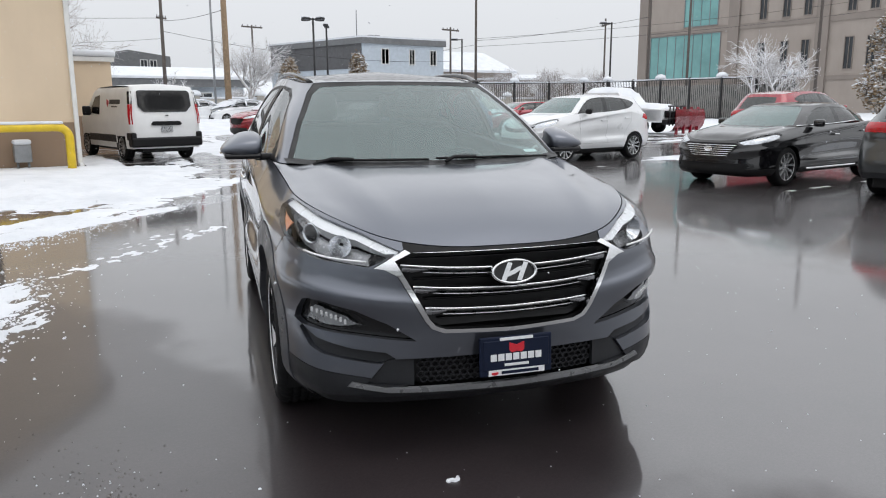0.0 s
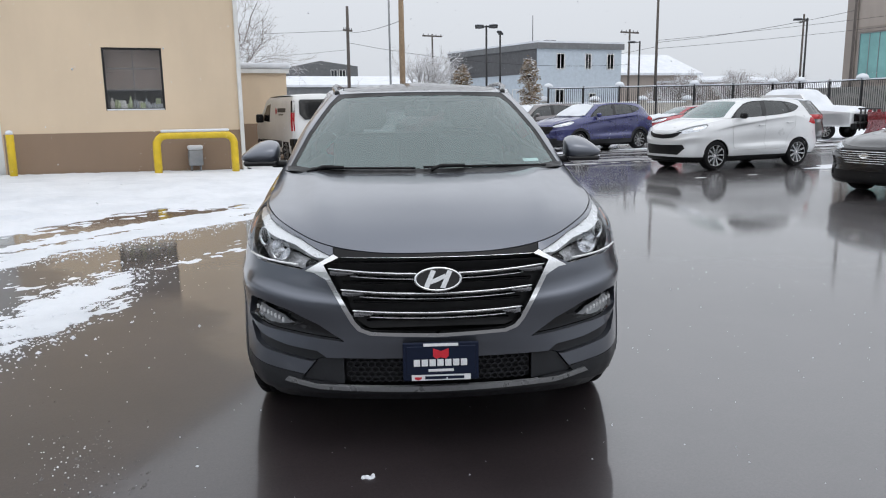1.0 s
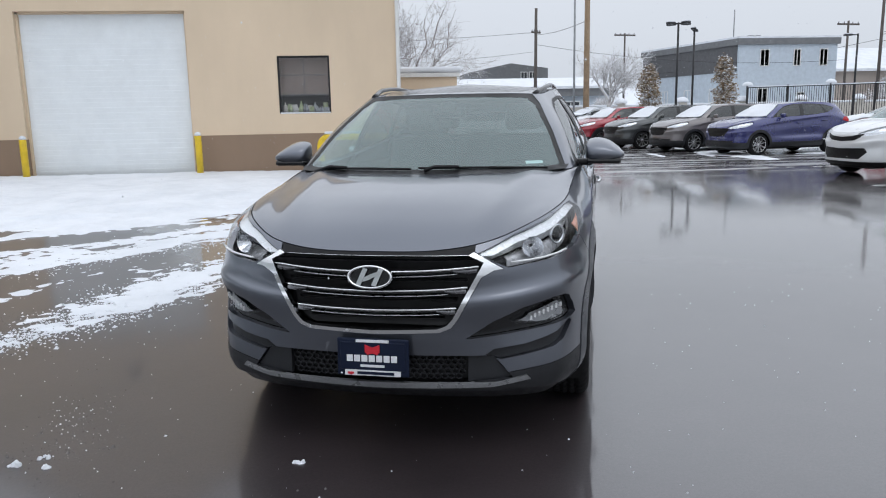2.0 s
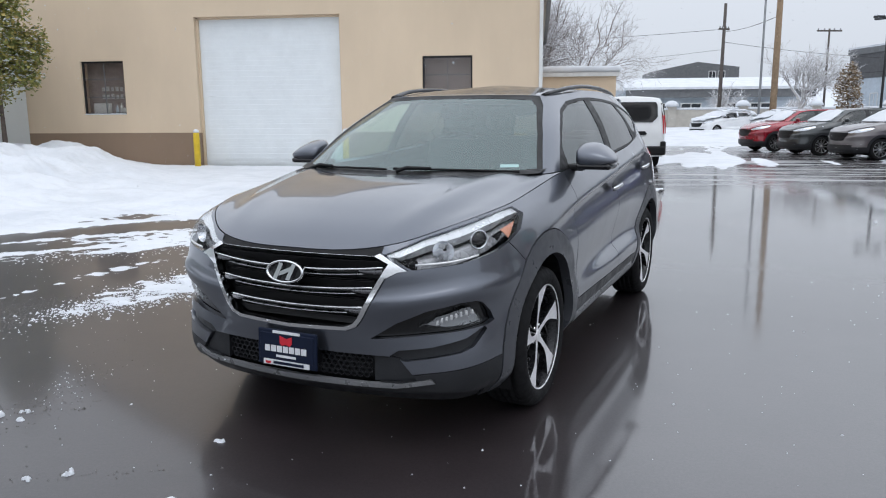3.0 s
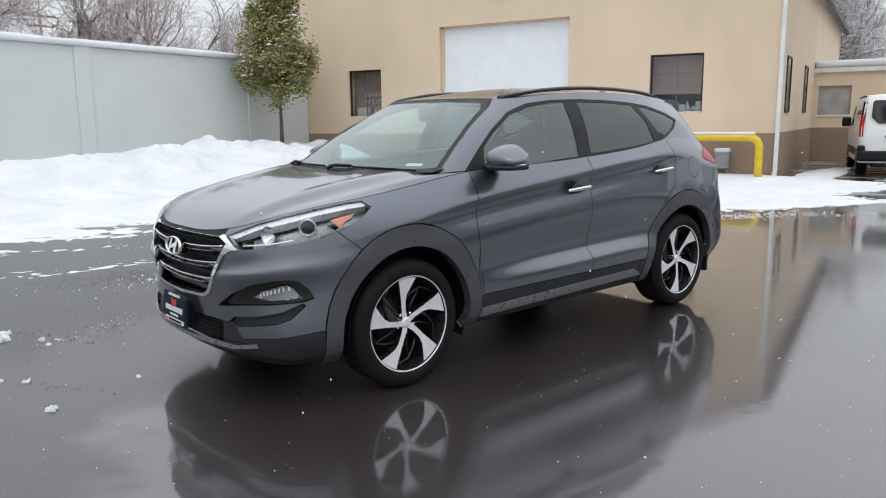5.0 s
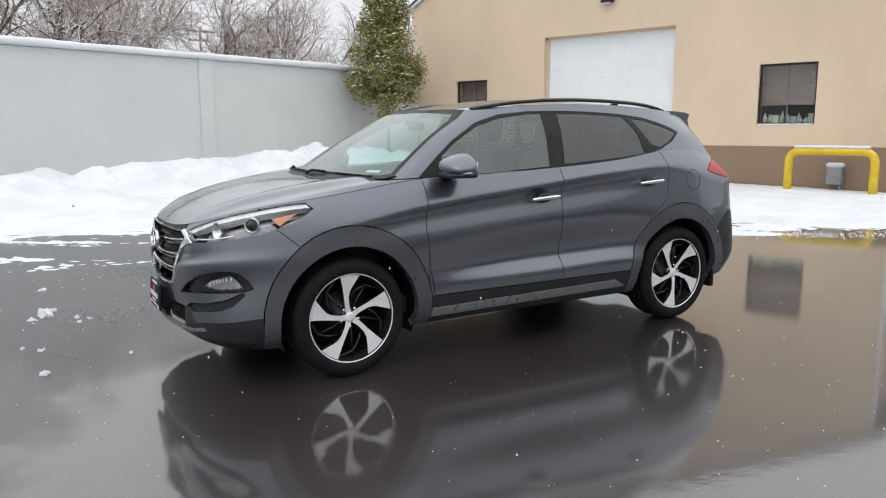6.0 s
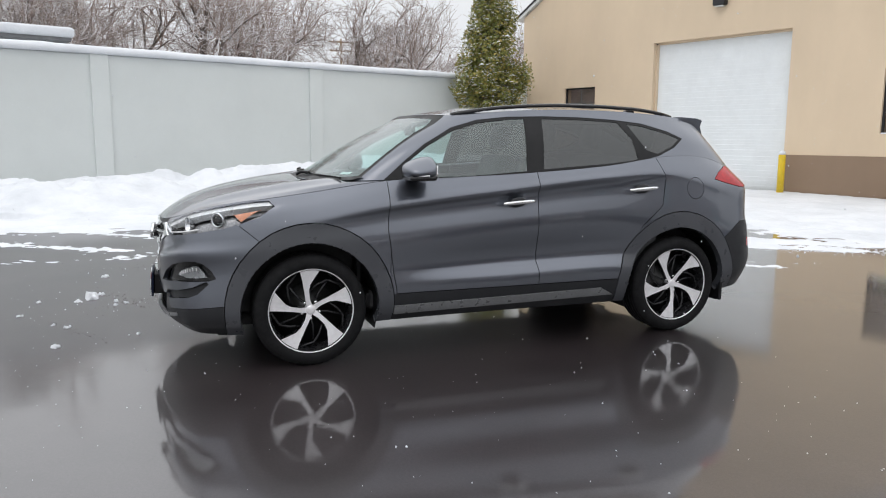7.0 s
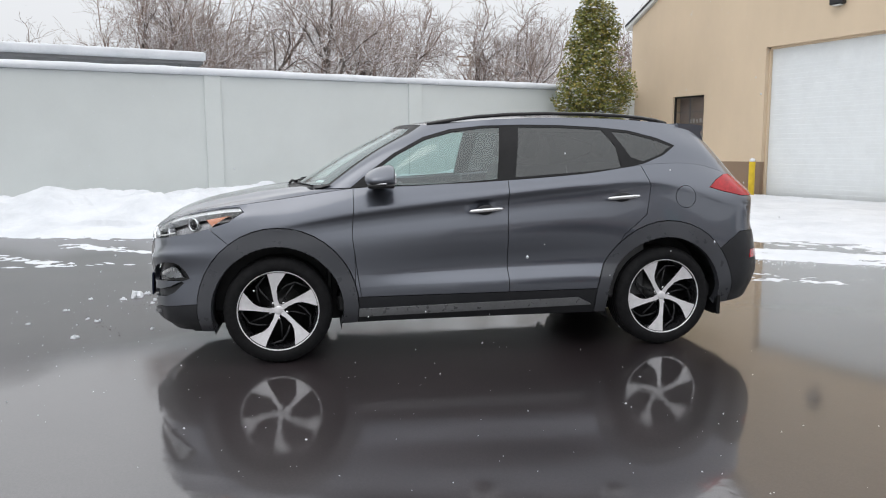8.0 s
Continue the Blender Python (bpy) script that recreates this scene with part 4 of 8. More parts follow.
def take(faces, sides, gap=0.0, depth=0.012, sink=0.0, weld=True):
    """A mesh of its own from faces of the left half: sides 'L', 'R' or 'LR'; its rim is turned in to give it thickness."""
    out = bmesh.new()
    lean = out.verts.layers.float_vector.new("lean")
    for side in sides:
        s = 1 if side == "L" else -1
        table = {}
        for f in faces:
            vs = []
            for v in f.verts:
                if v not in table:
                    w = table[v] = out.verts.new((v.co.x * s, v.co.y, v.co.z))
                    n = v[LEAN[0]]
                    w[lean] = Vector((n.x * s, n.y, n.z)).normalized()
                vs.append(table[v])
            g = out.faces.new(vs if s == 1 else vs[::-1])
            g.smooth = True
    bmesh.ops.remove_doubles(out, verts=out.verts, dist=0.0012 if weld else 1e-6)
    bmesh.ops.dissolve_degenerate(out, edges=out.edges, dist=0.0008)
    out.normal_update()
    rim = [e for e in out.edges if e.is_boundary]
    even = {v: v[lean].copy() for v in out.verts}
    if sink:
        for v, n in even.items():
            v.co -= n * sink
    if gap:
        move = {}
        for e in rim:
            f = e.link_faces[0]
            d = (e.verts[1].co - e.verts[0].co).normalized()
            inw = f.normal.cross(d)
            if inw.dot(f.calc_center_median() - e.verts[0].co) < 0:
                inw = -inw
            for v in e.verts:
                move[v] = move.get(v, Vector()) + inw
        for v, d in move.items():
            if d.length > 1e-6:
                v.co += d.normalized() * gap
    if depth and rim:
        ends = {v for e in rim for v in e.verts}
        verts = {v: out.verts.new(v.co - even[v] * depth) for v in ends}
        lips = {v: out.verts.new(v.co) for v in ends}
        for e in rim:
            a, b = e.verts
            loop = e.link_loops[0]
            if loop.vert is a:
                out.faces.new((lips[b], lips[a], verts[a], verts[b]))
            else:
                out.faces.new((lips[a], lips[b], verts[b], verts[a]))
    return out


def even_rim(bm, proud=0.008, depth=0.035):
    """Lays a strip of the nose on one smooth curve and gives it depth."""
    co = np.array([v.co[:] for v in bm.verts])

    def terms(x, z):
        return np.stack([np.ones_like(x), x * x, z, z * z, x * x * z, x ** 4], -1)

    fit = np.linalg.lstsq(terms(co[:, 0], co[:, 2]), co[:, 1], rcond=None)[0]
    for v, y in zip(bm.verts, terms(co[:, 0], co[:, 2]) @ fit):
        v.co.y = y - proud
    rim = [e for e in bm.edges if e.is_boundary]
    back = {v: bm.verts.new((v.co.x, v.co.y + depth, v.co.z)) for e in rim for v in e.verts}
    lips = {v: bm.verts.new(v.co) for v in back}
    for e in rim:
        a, b = e.verts
        if e.link_loops[0].vert is a:
            a, b = b, a
        bm.faces.new((lips[a], lips[b], back[b], back[a]))
    return bm


def tyre_mesh(r=0.352, w=0.235, rim=0.262):
    bm = bmesh.new()
    h = w / 2
    prof = [(rim - 0.012, -h + 0.02), (rim + 0.004, -h + 0.004), (rim + 0.03, -h - 0.004), (r - 0.035, -h), (r - 0.012, -h + 0.016), (r - 0.002, -h + 0.035)]
    for g in (-0.055, -0.018, 0.018, 0.055):
        prof += [(r, g - 0.008), (r - 0.008, g - 0.005), (r - 0.008, g + 0.005), (r, g + 0.008)]
    prof += [(r - 0.002, h - 0.035), (r - 0.012, h - 0.016), (r - 0.035, h), (rim + 0.03, h + 0.004), (rim + 0.004, h - 0.004), (rim - 0.012, h - 0.02)]
    lathe(bm, prof, 144)
    # cross grooves between the tread blocks
    for v in bm.verts:
        rad = math.hypot(v.co.y, v.co.z)
        step = int(round(math.atan2(v.co.z, v.co.y) / (2 * math.pi) * 144)) + (1 if v.co.x > 0 else 0)
        if rad > r - 0.014 and step % 3 == 0:
            v.co.y *= (rad - 0.003) / rad
            v.co.z *= (rad - 0.003) / rad
    return mesh_of("tyre", bm, CAR["tyre"])


def spoke_mesh(R=0.262, x=0.105):
    """One swept spoke with a machined face and dark flanks; it points up."""
    outline = [(-0.085, 0.03), (-0.120, 0.26), (-0.150, 0.50), (-0.195, 0.78), (-0.235, 0.96), (-0.12, 0.985), (0.0, 0.995), (0.13, 0.985), (0.245, 0.96), (0.110, 0.78), (0.005, 0.62), (-0.030, 0.48), (-0.012, 0.26), (0.06, 0.04)]

    def dish(u, v):
        return x - 0.030 * (1 - min(1, math.hypot(u, v))) ** 1.2 - 0.004

    bm = bmesh.new()
    top = [bm.verts.new((dish(u, v), u * R, v * R)) for u, v in outline]
    low = [bm.verts.new((dish(u, v) - 0.010, u * R * 1.02, v * R)) for u, v in outline]
    deep = [bm.verts.new((dish(u, v) - 0.055, u * R * 0.75, v * R)) for u, v in outline]
    f = bm.faces.new(top)
    f.material_index = 0
    for a, b in ((top, low), (low, deep)):
        for i in range(len(a)):
            j = (i + 1) % len(a)
            g = bm.faces.new((a[i], a[j], b[j], b[i]))
            g.material_index = 1
    bmesh.ops.triangulate(bm, faces=[f])
    # the dark branch between this spoke and the next
    before = set(bm.faces)
    tube(bm, [(x - 0.045, u * R, v * R) for u, v in ((0.0, 0.46), (0.20, 0.60), (0.42, 0.68), (0.62, 0.60), (0.82, 0.50))], 0.008, 6)
    tube(bm, [(x - 0.050, u * R, v * R) for u, v in ((0.12, 0.17), (0.20, 0.36), (0.42, 0.66))], 0.007, 6)
    for g in bm.faces:
        if g not in before:
            g.material_index = 1
    return mesh_of("spoke", bm, [CAR["alloy"], CAR["alloy_dark"]])


def rim_mesh(R=0.262):
    bm = bmesh.new()
    lathe(bm, [(R + 0.003, 0.100), (R + 0.004, 0.110), (R, 0.112), (R - 0.006, 0.107)], 64, close=True)
    lip = len(bm.faces)
    lathe(bm, [(R - 0.006, 0.108), (R - 0.022, 0.07), (R - 0.03, -0.10)], 64)
    bm.faces.ensure_lookup_table()
    for f in bm.faces[lip:]:
        f.material_index = 1
    return mesh_of("rim", bm, [CAR["alloy"], CAR["alloy_dark"]])


def disc_mesh():
    bm = bmesh.new()
    # the wide outer plate is added to keep the gaps between spokes dark
    lathe(bm, [(0.0, 0.028), (0.075, 0.028), (0.078, 0.01), (0.158, 0.01), (0.158, -0.015), (0.165, -0.03), (0.245, -0.035), (0.245, -0.045), (0.0, -0.045)], 40)
    return mesh_of("brake_disc", bm, CAR["disc"])


def cap_mesh():
    bm = bmesh.new()
    lathe(bm, [(0.0, 0.082), (0.020, 0.0815), (0.029, 0.078), (0.033, 0.066), (0.033, 0.0)], 24)
    return mesh_of("hub_cap", bm, CAR["alloy"])


def nut_mesh():
    bm = bmesh.new()
    lathe(bm, [(0.0, 0.076), (0.008, 0.076), (0.011, 0.07), (0.011, 0.03)], 6)
    return mesh_of("wheel_nut", bm, CAR["chrome"])


HERO_WHEEL = None


def wheel(parent, x, y, z, turn, sets, right=False):
    w = new("wheel")
    w.parent = parent
    w.matrix_basis = pose(x, y, z, 0, 0, 180 if right else 0)
    t = new("tyre", sets["tyre"])
    t.parent = w
    r = new("rim", sets["rim"])
    r.parent = w
    for name in ("brake_disc", "hub_cap"):
        o = new(name, sets[name])
        o.parent = w
    n = sets["count"]
    for k in range(n):
        o = new("spoke", sets["spoke"])
        o.parent = w
        o.matrix_basis = pose(0, 0, 0, turn + 360 * k / n, 0, 0)
    for k in range(5):
        o = new("wheel_nut", sets["wheel_nut"])
        o.parent = w
        a = radians(turn + 36 + 72 * k)
        o.matrix_basis = pose(0, -0.056 * math.sin(a), 0.056 * math.cos(a))
    return w


def wheel_sets(R=0.352, rim=0.262, count=5, spoke=None):
    return {"tyre": tyre_mesh(R, 0.235, rim), "rim": rim_mesh(rim), "brake_disc": disc_mesh(), "hub_cap": cap_mesh(), "spoke": spoke or spoke_mesh(rim), "wheel_nut": nut_mesh(), "count": count}


def plain_spoke(R=0.23, x=0.105):
    """A straight split silver spoke for the other cars' wheels."""
    bm = bmesh.new()
    for s in (-1, 1):
        poly = [(s * 0.10, 0.10), (s * 0.36, 0.97), (s * 0.20, 0.985), (s * 0.02, 0.16)]
        prism(bm, poly, [(x - 0.02 * (1 - v), -u * R, v * R) for u, v in poly], [(x - 0.05, -u * R, v * R) for u, v in poly])
    return mesh_of("spoke", bm, CAR["silver"])


# ---- control lines of the hero's body: front centre, round the corner, along the flank, to the rear centre
PLAN = [(0, -2.245), (0.30, -2.228), (0.59, -2.155), (0.775, -2.035), (0.865, -1.84), (0.905, -1.60), (0.922, -1.335), (0.922, -0.85), (0.920, 0.0), (0.920, 0.75), (0.915, 1.335), (0.895, 1.74), (0.845, 2.00), (0.70, 2.15), (0.38, 2.225), (0, 2.24)]
# for each line round the body: height and inset at the sixteen stations of the plan
UNDER_LINE = [0.225, 0.225, 0.22, 0.215, 0.215, 0.22, 0.23, 0.245, 0.25, 0.25, 0.255, 0.27, 0.29, 0.31, 0.33, 0.33], [0.1, 0.1, 0.095, 0.09, 0.09, 0.09, 0.09, 0.085, 0.085, 0.085, 0.085, 0.08, 0.08, 0.07, 0.06, 0.06]
SILL_LINE = [0.285, 0.285, 0.285, 0.29, 0.295, 0.305, 0.315, 0.325, 0.33, 0.335, 0.34, 0.37, 0.4, 0.43, 0.45, 0.45], [0.035, 0.035, 0.03, 0.025, 0.02, 0.02, 0.02, 0.03, 0.035, 0.035, 0.03, 0.02, 0.02, 0.02, 0.02, 0.02]
SILL_TOP = [0.43, 0.43, 0.43, 0.44, 0.45, 0.46, 0.46, 0.488, 0.508, 0.518, 0.47, 0.5, 0.53, 0.56, 0.58, 0.58], [0.035, 0.03, 0.02, 0.01, 0.005, 0.0, 0.0, 0.010, 0.004, 0.004, 0.0, 0.0, 0.0, 0.0, 0.0, 0.0]
DOOR_FOOT = [0.53, 0.53, 0.545, 0.58, 0.6, 0.6, 0.6, 0.578, 0.586, 0.602, 0.61, 0.64, 0.67, 0.7, 0.72, 0.72], [0.020, 0.022, 0.026, 0.024, 0.012, 0.003, 0.002, 0.018, 0.056, 0.046, 0.002, 0.0, 0.01, 0.02, 0.03, 0.03]
MID_LINE = [0.66, 0.665, 0.69, 0.72, 0.73, 0.74, 0.76, 0.79, 0.84, 0.87, 0.84, 0.82, 0.82, 0.84, 0.86, 0.86], [0.018, 0.014, 0.002, -0.004, 0.000, 0.004, 0.006, 0.008, 0.009, 0.009, 0.006, 0.012, 0.03, 0.05, 0.06, 0.06]
CREASE_FOOT = [0.72, 0.725, 0.75, 0.785, 0.8, 0.825, 0.87, 0.944, 1.030, 1.098, 1.115, 1.00, 0.94, 0.92, 0.92, 0.92], [0.022, 0.022, 0.025, 0.02, 0.017, 0.017, 0.020, 0.032, 0.038, 0.040, 0.042, 0.042, 0.044, 0.05, 0.06, 0.06]
CREASE_TOP = [0.77, 0.775, 0.8, 0.83, 0.84, 0.87, 0.905, 0.972, 1.064, 1.134, 1.150, 1.05, 0.98, 0.965, 0.965, 0.965], [0.022, 0.022, 0.03, 0.03, 0.025, 0.025, 0.022, 0.016, 0.018, 0.026, 0.046, 0.050, 0.05, 0.05, 0.06, 0.06]
BELT_LINE = [0.838, 0.84, 0.865, 0.92, 0.945, 0.965, 0.99, 1.055, 1.120, 1.180, 1.215, 1.14, 1.07, 1.05, 1.05, 1.05], [0.034, 0.034, 0.05, 0.06, 0.055, 0.055, 0.06, 0.050, 0.046, 0.052, 0.076, 0.086, 0.070, 0.06, 0.07, 0.07]
BODY = [UNDER_LINE, SILL_LINE, SILL_TOP, DOOR_FOOT, MID_LINE, CREASE_FOOT, CREASE_TOP, BELT_LINE]
# two more lines keep the step at the foot of the doors crisp
for share in (0.10, 0.90):
    lo, hi = SILL_TOP, DOOR_FOOT
    edge = 0.14 if share < 0.5 else 0.86
    BODY.insert(3 if share < 0.5 else 4, ([a + (b - a) * edge for a, b in zip(lo[0], hi[0])], [a + (b - a) * share for a, b in zip(lo[1], hi[1])]))
SHOULDER = [(0, -2.186, 0.882), (0.28, -2.168, 0.888), (0.51, -2.075, 0.925), (0.665, -1.915, 0.985), (0.745, -1.73, 1.02), (0.782, -1.53, 1.045), (0.792, -1.30, 1.075), (0.815, -0.85, 1.138), (0.842, 0.0, 1.172), (0.838, 0.75, 1.222), (0.800, 1.30, 1.285), (0.745, 1.66, 1.27), (0.69, 1.90, 1.20), (0.56, 2.06, 1.14), (0.30, 2.135, 1.125), (0, 2.15, 1.125)]
# greenhouse: foot and roof line, windscreen centre to rear-window centre
FOOT = [(0, -1.25, 1.128), (0.36, -1.215, 1.13), (0.62, -1.12, 1.134), (0.77, -1.00, 1.14), (0.812, -0.78, 1.146), (0.842, 0.0, 1.172), (0.843, 0.4, 1.197), (0.836, 0.80, 1.227), (0.800, 1.30, 1.285), (0.745, 1.66, 1.27), (0.69, 1.90, 1.20), (0.56, 2.06, 1.14), (0.30, 2.135, 1.125), (0, 2.15, 1.125)]
HEAD = [(0, -0.455, 1.568), (0.26, -0.44, 1.567), (0.46, -0.385, 1.564), (0.56, -0.275, 1.560), (0.60, -0.04, 1.580), (0.615, 0.28, 1.602), (0.618, 0.52, 1.609), (0.615, 0.85, 1.606), (0.600, 1.28, 1.586), (0.575, 1.52, 1.562), (0.540, 1.66, 1.543), (0.44, 1.74, 1.536), (0.24, 1.78, 1.538), (0, 1.79, 1.540)]


def stations(ctrl, step):
    ctrl = np.asarray(ctrl, float)
    d = np.linalg.norm(np.diff(ctrl, axis=0), axis=1)
    knots = np.concatenate([[0], np.cumsum(d)])
    tq = np.concatenate([np.linspace(knots[i], knots[i + 1], max(2, int(round(d[i] / step))), endpoint=False) for i in range(len(d))] + [[knots[-1]]])
    return knots, tq


def body_rows(plan, body, shoulder):
    plan = np.asarray(plan, float)
    prev, nxt = np.vstack([plan[1] * [-1, 1], plan[:-1]]), np.vstack([plan[1:], plan[-2] * [-1, 1]])
    tang = nxt - prev
    tang /= np.linalg.norm(tang, axis=1)[:, None]
    out = np.stack([-tang[:, 1], tang[:, 0]], 1) * -1
    rows = []
    for zs, ds in body:
        p = plan - out * np.asarray(ds)[:, None]
        p[0, 0] = p[-1, 0] = 0
        rows.append(np.column_stack([p, zs]))
    rows.append(np.asarray(shoulder, float))
    return rows


def coons(c0, c1, d0, d1):
    """A patch from four border curves (c along u, d along v)."""
    u = np.linspace(0, 1, len(c0))[None, :, None]
    v = np.linspace(0, 1, len(d0))[:, None, None]
    ruled = (1 - v) * c0[None] + v * c1[None] + (1 - u) * d0[:, None] + u * d1[:, None]
    return ruled - ((1 - u) * (1 - v) * c0[0] + u * (1 - v) * c0[-1] + (1 - u) * v * c1[0] + u * v * c1[-1])


def resample(pts, n):
    pts = np.asarray(pts, float)
    d = np.concatenate([[0], np.cumsum(np.linalg.norm(np.diff(pts, axis=0), axis=1))])
    q = np.linspace(0, d[-1], n)
    return np.column_stack([np.interp(q, d, pts[:, k]) for k in range(3)])


def make_shell(plan, body, shoulder, foot, head, bonnet_line, roof_line, step=0.045, levels=4, n_corner=7):
    """Sheets: 0 lower body, 1 bonnet, 2 greenhouse, 3 roof."""
    sh = Shell()
    knots, tq = stations(plan, step)
    skin(sh.bm, surface(body_rows(plan, body, shoulder), knots, tq, levels), 0, sh.layer)
    gk, gq = stations(foot, step)
    mid = [((np.array(a) * 0.5 + np.array(b) * 0.5) + np.array([0.022 if a[0] > 0.7 else 0.012 * (a[0] > 0.05), 0.0, 0.0]) + np.array([0, -0.015 if a[1] < -0.9 else 0.0, 0.012 if a[1] < -0.9 else 0.0])) for a, b in zip(foot, head)]
    skin(sh.bm, surface([foot, mid, head], gk, gq, 7), 2, sh.layer)
    # bonnet between the shoulder and the windscreen's foot
    edge = hermite(shoulder, knots, tq, True)
    i_corner = int(np.argmin(np.abs(tq - knots[3])))
    i_a = int(np.argmin(np.abs(tq - knots[n_corner])))
    n_u, n_v = 22, 30
    ft = hermite(foot, gk, gq, True)
    i_f = int(np.argmin(np.abs(gq - gk[3])))
    front = resample(edge[:i_corner + 1], n_u)
    side = resample(edge[i_corner:i_a + 1], n_v)
    back = resample(np.vstack([ft[:i_f + 1], edge[i_a][None]]), n_u)
    bl = np.asarray(bonnet_line, float)
    bk = np.concatenate([[0], np.cumsum(np.linalg.norm(np.diff(bl, axis=0), axis=1))])
    centre = resample(hermite(bl, bk, np.linspace(0, bk[-1], 60)), n_v)
    centre[0], centre[-1] = front[0], back[0]
    patch = coons(front, back, centre, side)
    uu, vv = np.meshgrid(np.linspace(0, 1, n_u), np.linspace(0, 1, n_v))
    patch[..., 2] += 0.016 * np.sin(np.pi * vv) ** 0.7 * np.sin(np.pi * uu) * 1.0
    ridge = 0.62 - 0.10 * (1 - vv)
    patch[..., 2] += 0.013 * np.exp(-((uu - ridge) / 0.075) ** 2) * np.clip(vv * 3, 0, 1) - 0.006 * np.exp(-((uu - ridge - 0.17) / 0.09) ** 2) * np.clip(vv * 3, 0, 1)
    skin(sh.bm, patch, 1, sh.layer)
    # roof between the head lines
    top = hermite(head, gk, gq, True)
    rl = np.asarray(roof_line, float)
    i_b, i_c = int(np.argmin(np.abs(gq - gk[3]))), int(np.argmin(np.abs(gq - gk[-3])))
    f_edge, s_edge, b_edge = resample(top[:i_b + 1], 14), resample(top[i_b:i_c + 1], 40), resample(top[i_c:][::-1], 14)
    rk = np.concatenate([[0], np.cumsum(np.linalg.norm(np.diff(rl, axis=0), axis=1))])
    mid_line = resample(hermite(rl, rk, np.linspace(0, rk[-1], 80)), 40)
    mid_line[0], mid_line[-1] = f_edge[0], b_edge[0]
    b_edge = b_edge if abs(b_edge[0][0]) < 1e-6 else b_edge[::-1]
    mid_line[-1] = b_edge[0]
    patch = coons(f_edge, b_edge, mid_line, s_edge)
    skin(sh.bm, patch, 3, sh.layer)
    bmesh.ops.recalc_face_normals(sh.bm, faces=sh.bm.faces)
    lean = sum(f.normal.z * f.calc_area() for f in sh.bm.faces if f[sh.layer] in (1, 3))
    if lean < 0:
        bmesh.ops.reverse_faces(sh.bm, faces=sh.bm.faces)
    for tag in (0, 2):
        lean = sum(f.normal.x * f.calc_area() for f in sh.bm.faces if f[sh.layer] == tag)
        if lean < 0:
            bmesh.ops.reverse_faces(sh.bm, faces=[f for f in sh.bm.faces if f[sh.layer] == tag])
    for tag in (1, 3):
        lean = sum(f.normal.z * f.calc_area() for f in sh.bm.faces if f[sh.layer] == tag)
        if lean < 0:
            bmesh.ops.reverse_faces(sh.bm, faces=[f for f in sh.bm.faces if f[sh.layer] == tag])
    sh.settle()
    return sh

# ---------------------------------------------------------------- the grey SUV in the middle of the lot
CAR_AT = pose(-0.0203, -0.0225, 0, 0, 0, -18.2)
ARCH_F, ARCH_R, ARCH_Z = -1.335, 1.335, 0.352


def front_y(x, inset=0.02):
    px, py = [p[0] for p in PLAN[:7]], [p[1] for p in PLAN[:7]]
    dense = hermite([(a, b, 0) for a, b in PLAN[:7]], np.arange(7.0), np.linspace(0, 6, 80))
    return float(np.interp(abs(x), dense[:, 0], dense[:, 1])) + inset


def left(pts):
    return [(p[0], p[1]) for p in pts]


HEX = [(-0.05, 0.868), (0.405, 0.868), (0.468, 0.838), (0.342, 0.606), (0.318, 0.578), (0.276, 0.562), (-0.05, 0.552)]
HEX_RIM = [(-0.05, 0.869), (0.405, 0.869), (0.427, 0.880), (0.548, 0.812), (0.510, 0.806), (0.458, 0.778), (0.362, 0.602), (0.334, 0.566), (0.284, 0.546), (-0.05, 0.535)]
LAMP = [(-1.215, 0.868), (-1.105, 0.816), (-0.909, 0.838), (-0.706, 0.874), (-0.622, 0.904), (-0.545, 0.938), (-0.495, 0.998), (-0.545, 1.027), (-0.623, 1.022), (-0.741, 1.002), (-0.892, 0.972), (-1.027, 0.936)]
STRIP = [(-1.215, 0.869), (-1.027, 0.937), (-0.892, 0.973), (-0.741, 1.003), (-0.623, 1.023), (-0.545, 1.028), (-0.515, 1.010), (-0.60, 1.003), (-0.741, 0.982), (-0.84, 0.960), (-1.028, 0.917), (-1.15, 0.868)]
AMBER = [(-0.678, 0.958), (-0.550, 0.986), (-0.626, 0.908)]
FOG = [(-1.269, 0.515), (-1.174, 0.587), (-1.060, 0.642), (-0.924, 0.674), (-0.851, 0.676), (-0.812, 0.663), (-0.769, 0.620), (-0.745, 0.575), (-0.790, 0.562), (-0.890, 0.555), (-1.039, 0.542), (-1.164, 0.528)]
FOG_LAMP = [(-1.090, 0.572), (-1.000, 0.620), (-0.900, 0.648), (-0.857, 0.650), (-0.828, 0.628), (-0.790, 0.580), (-0.890, 0.568), (-1.020, 0.558)]
SLOT = [(-1.167, 0.468), (-1.042, 0.482), (-0.890, 0.516), (-0.800, 0.556), (-0.786, 0.543), (-0.855, 0.480), (-0.916, 0.458), (-1.143, 0.424), (-1.200, 0.442)]
INTAKE = [(-0.05, 0.323), (0.40, 0.323), (0.40, 0.440), (-0.05, 0.440)]
INTAKE_END = [(0.40, 0.323), (0.585, 0.340), (0.505, 0.440), (0.40, 0.440)]
SKID = [(-0.05, 0.296), (0.50, 0.306), (0.655, 0.330), (0.640, 0.348), (0.52, 0.326), (-0.05, 0.322)]
LIP = [(-0.05, 0.0), (0.80, 0.0), (0.80, 0.262), (0.50, 0.305), (-0.05, 0.295)]
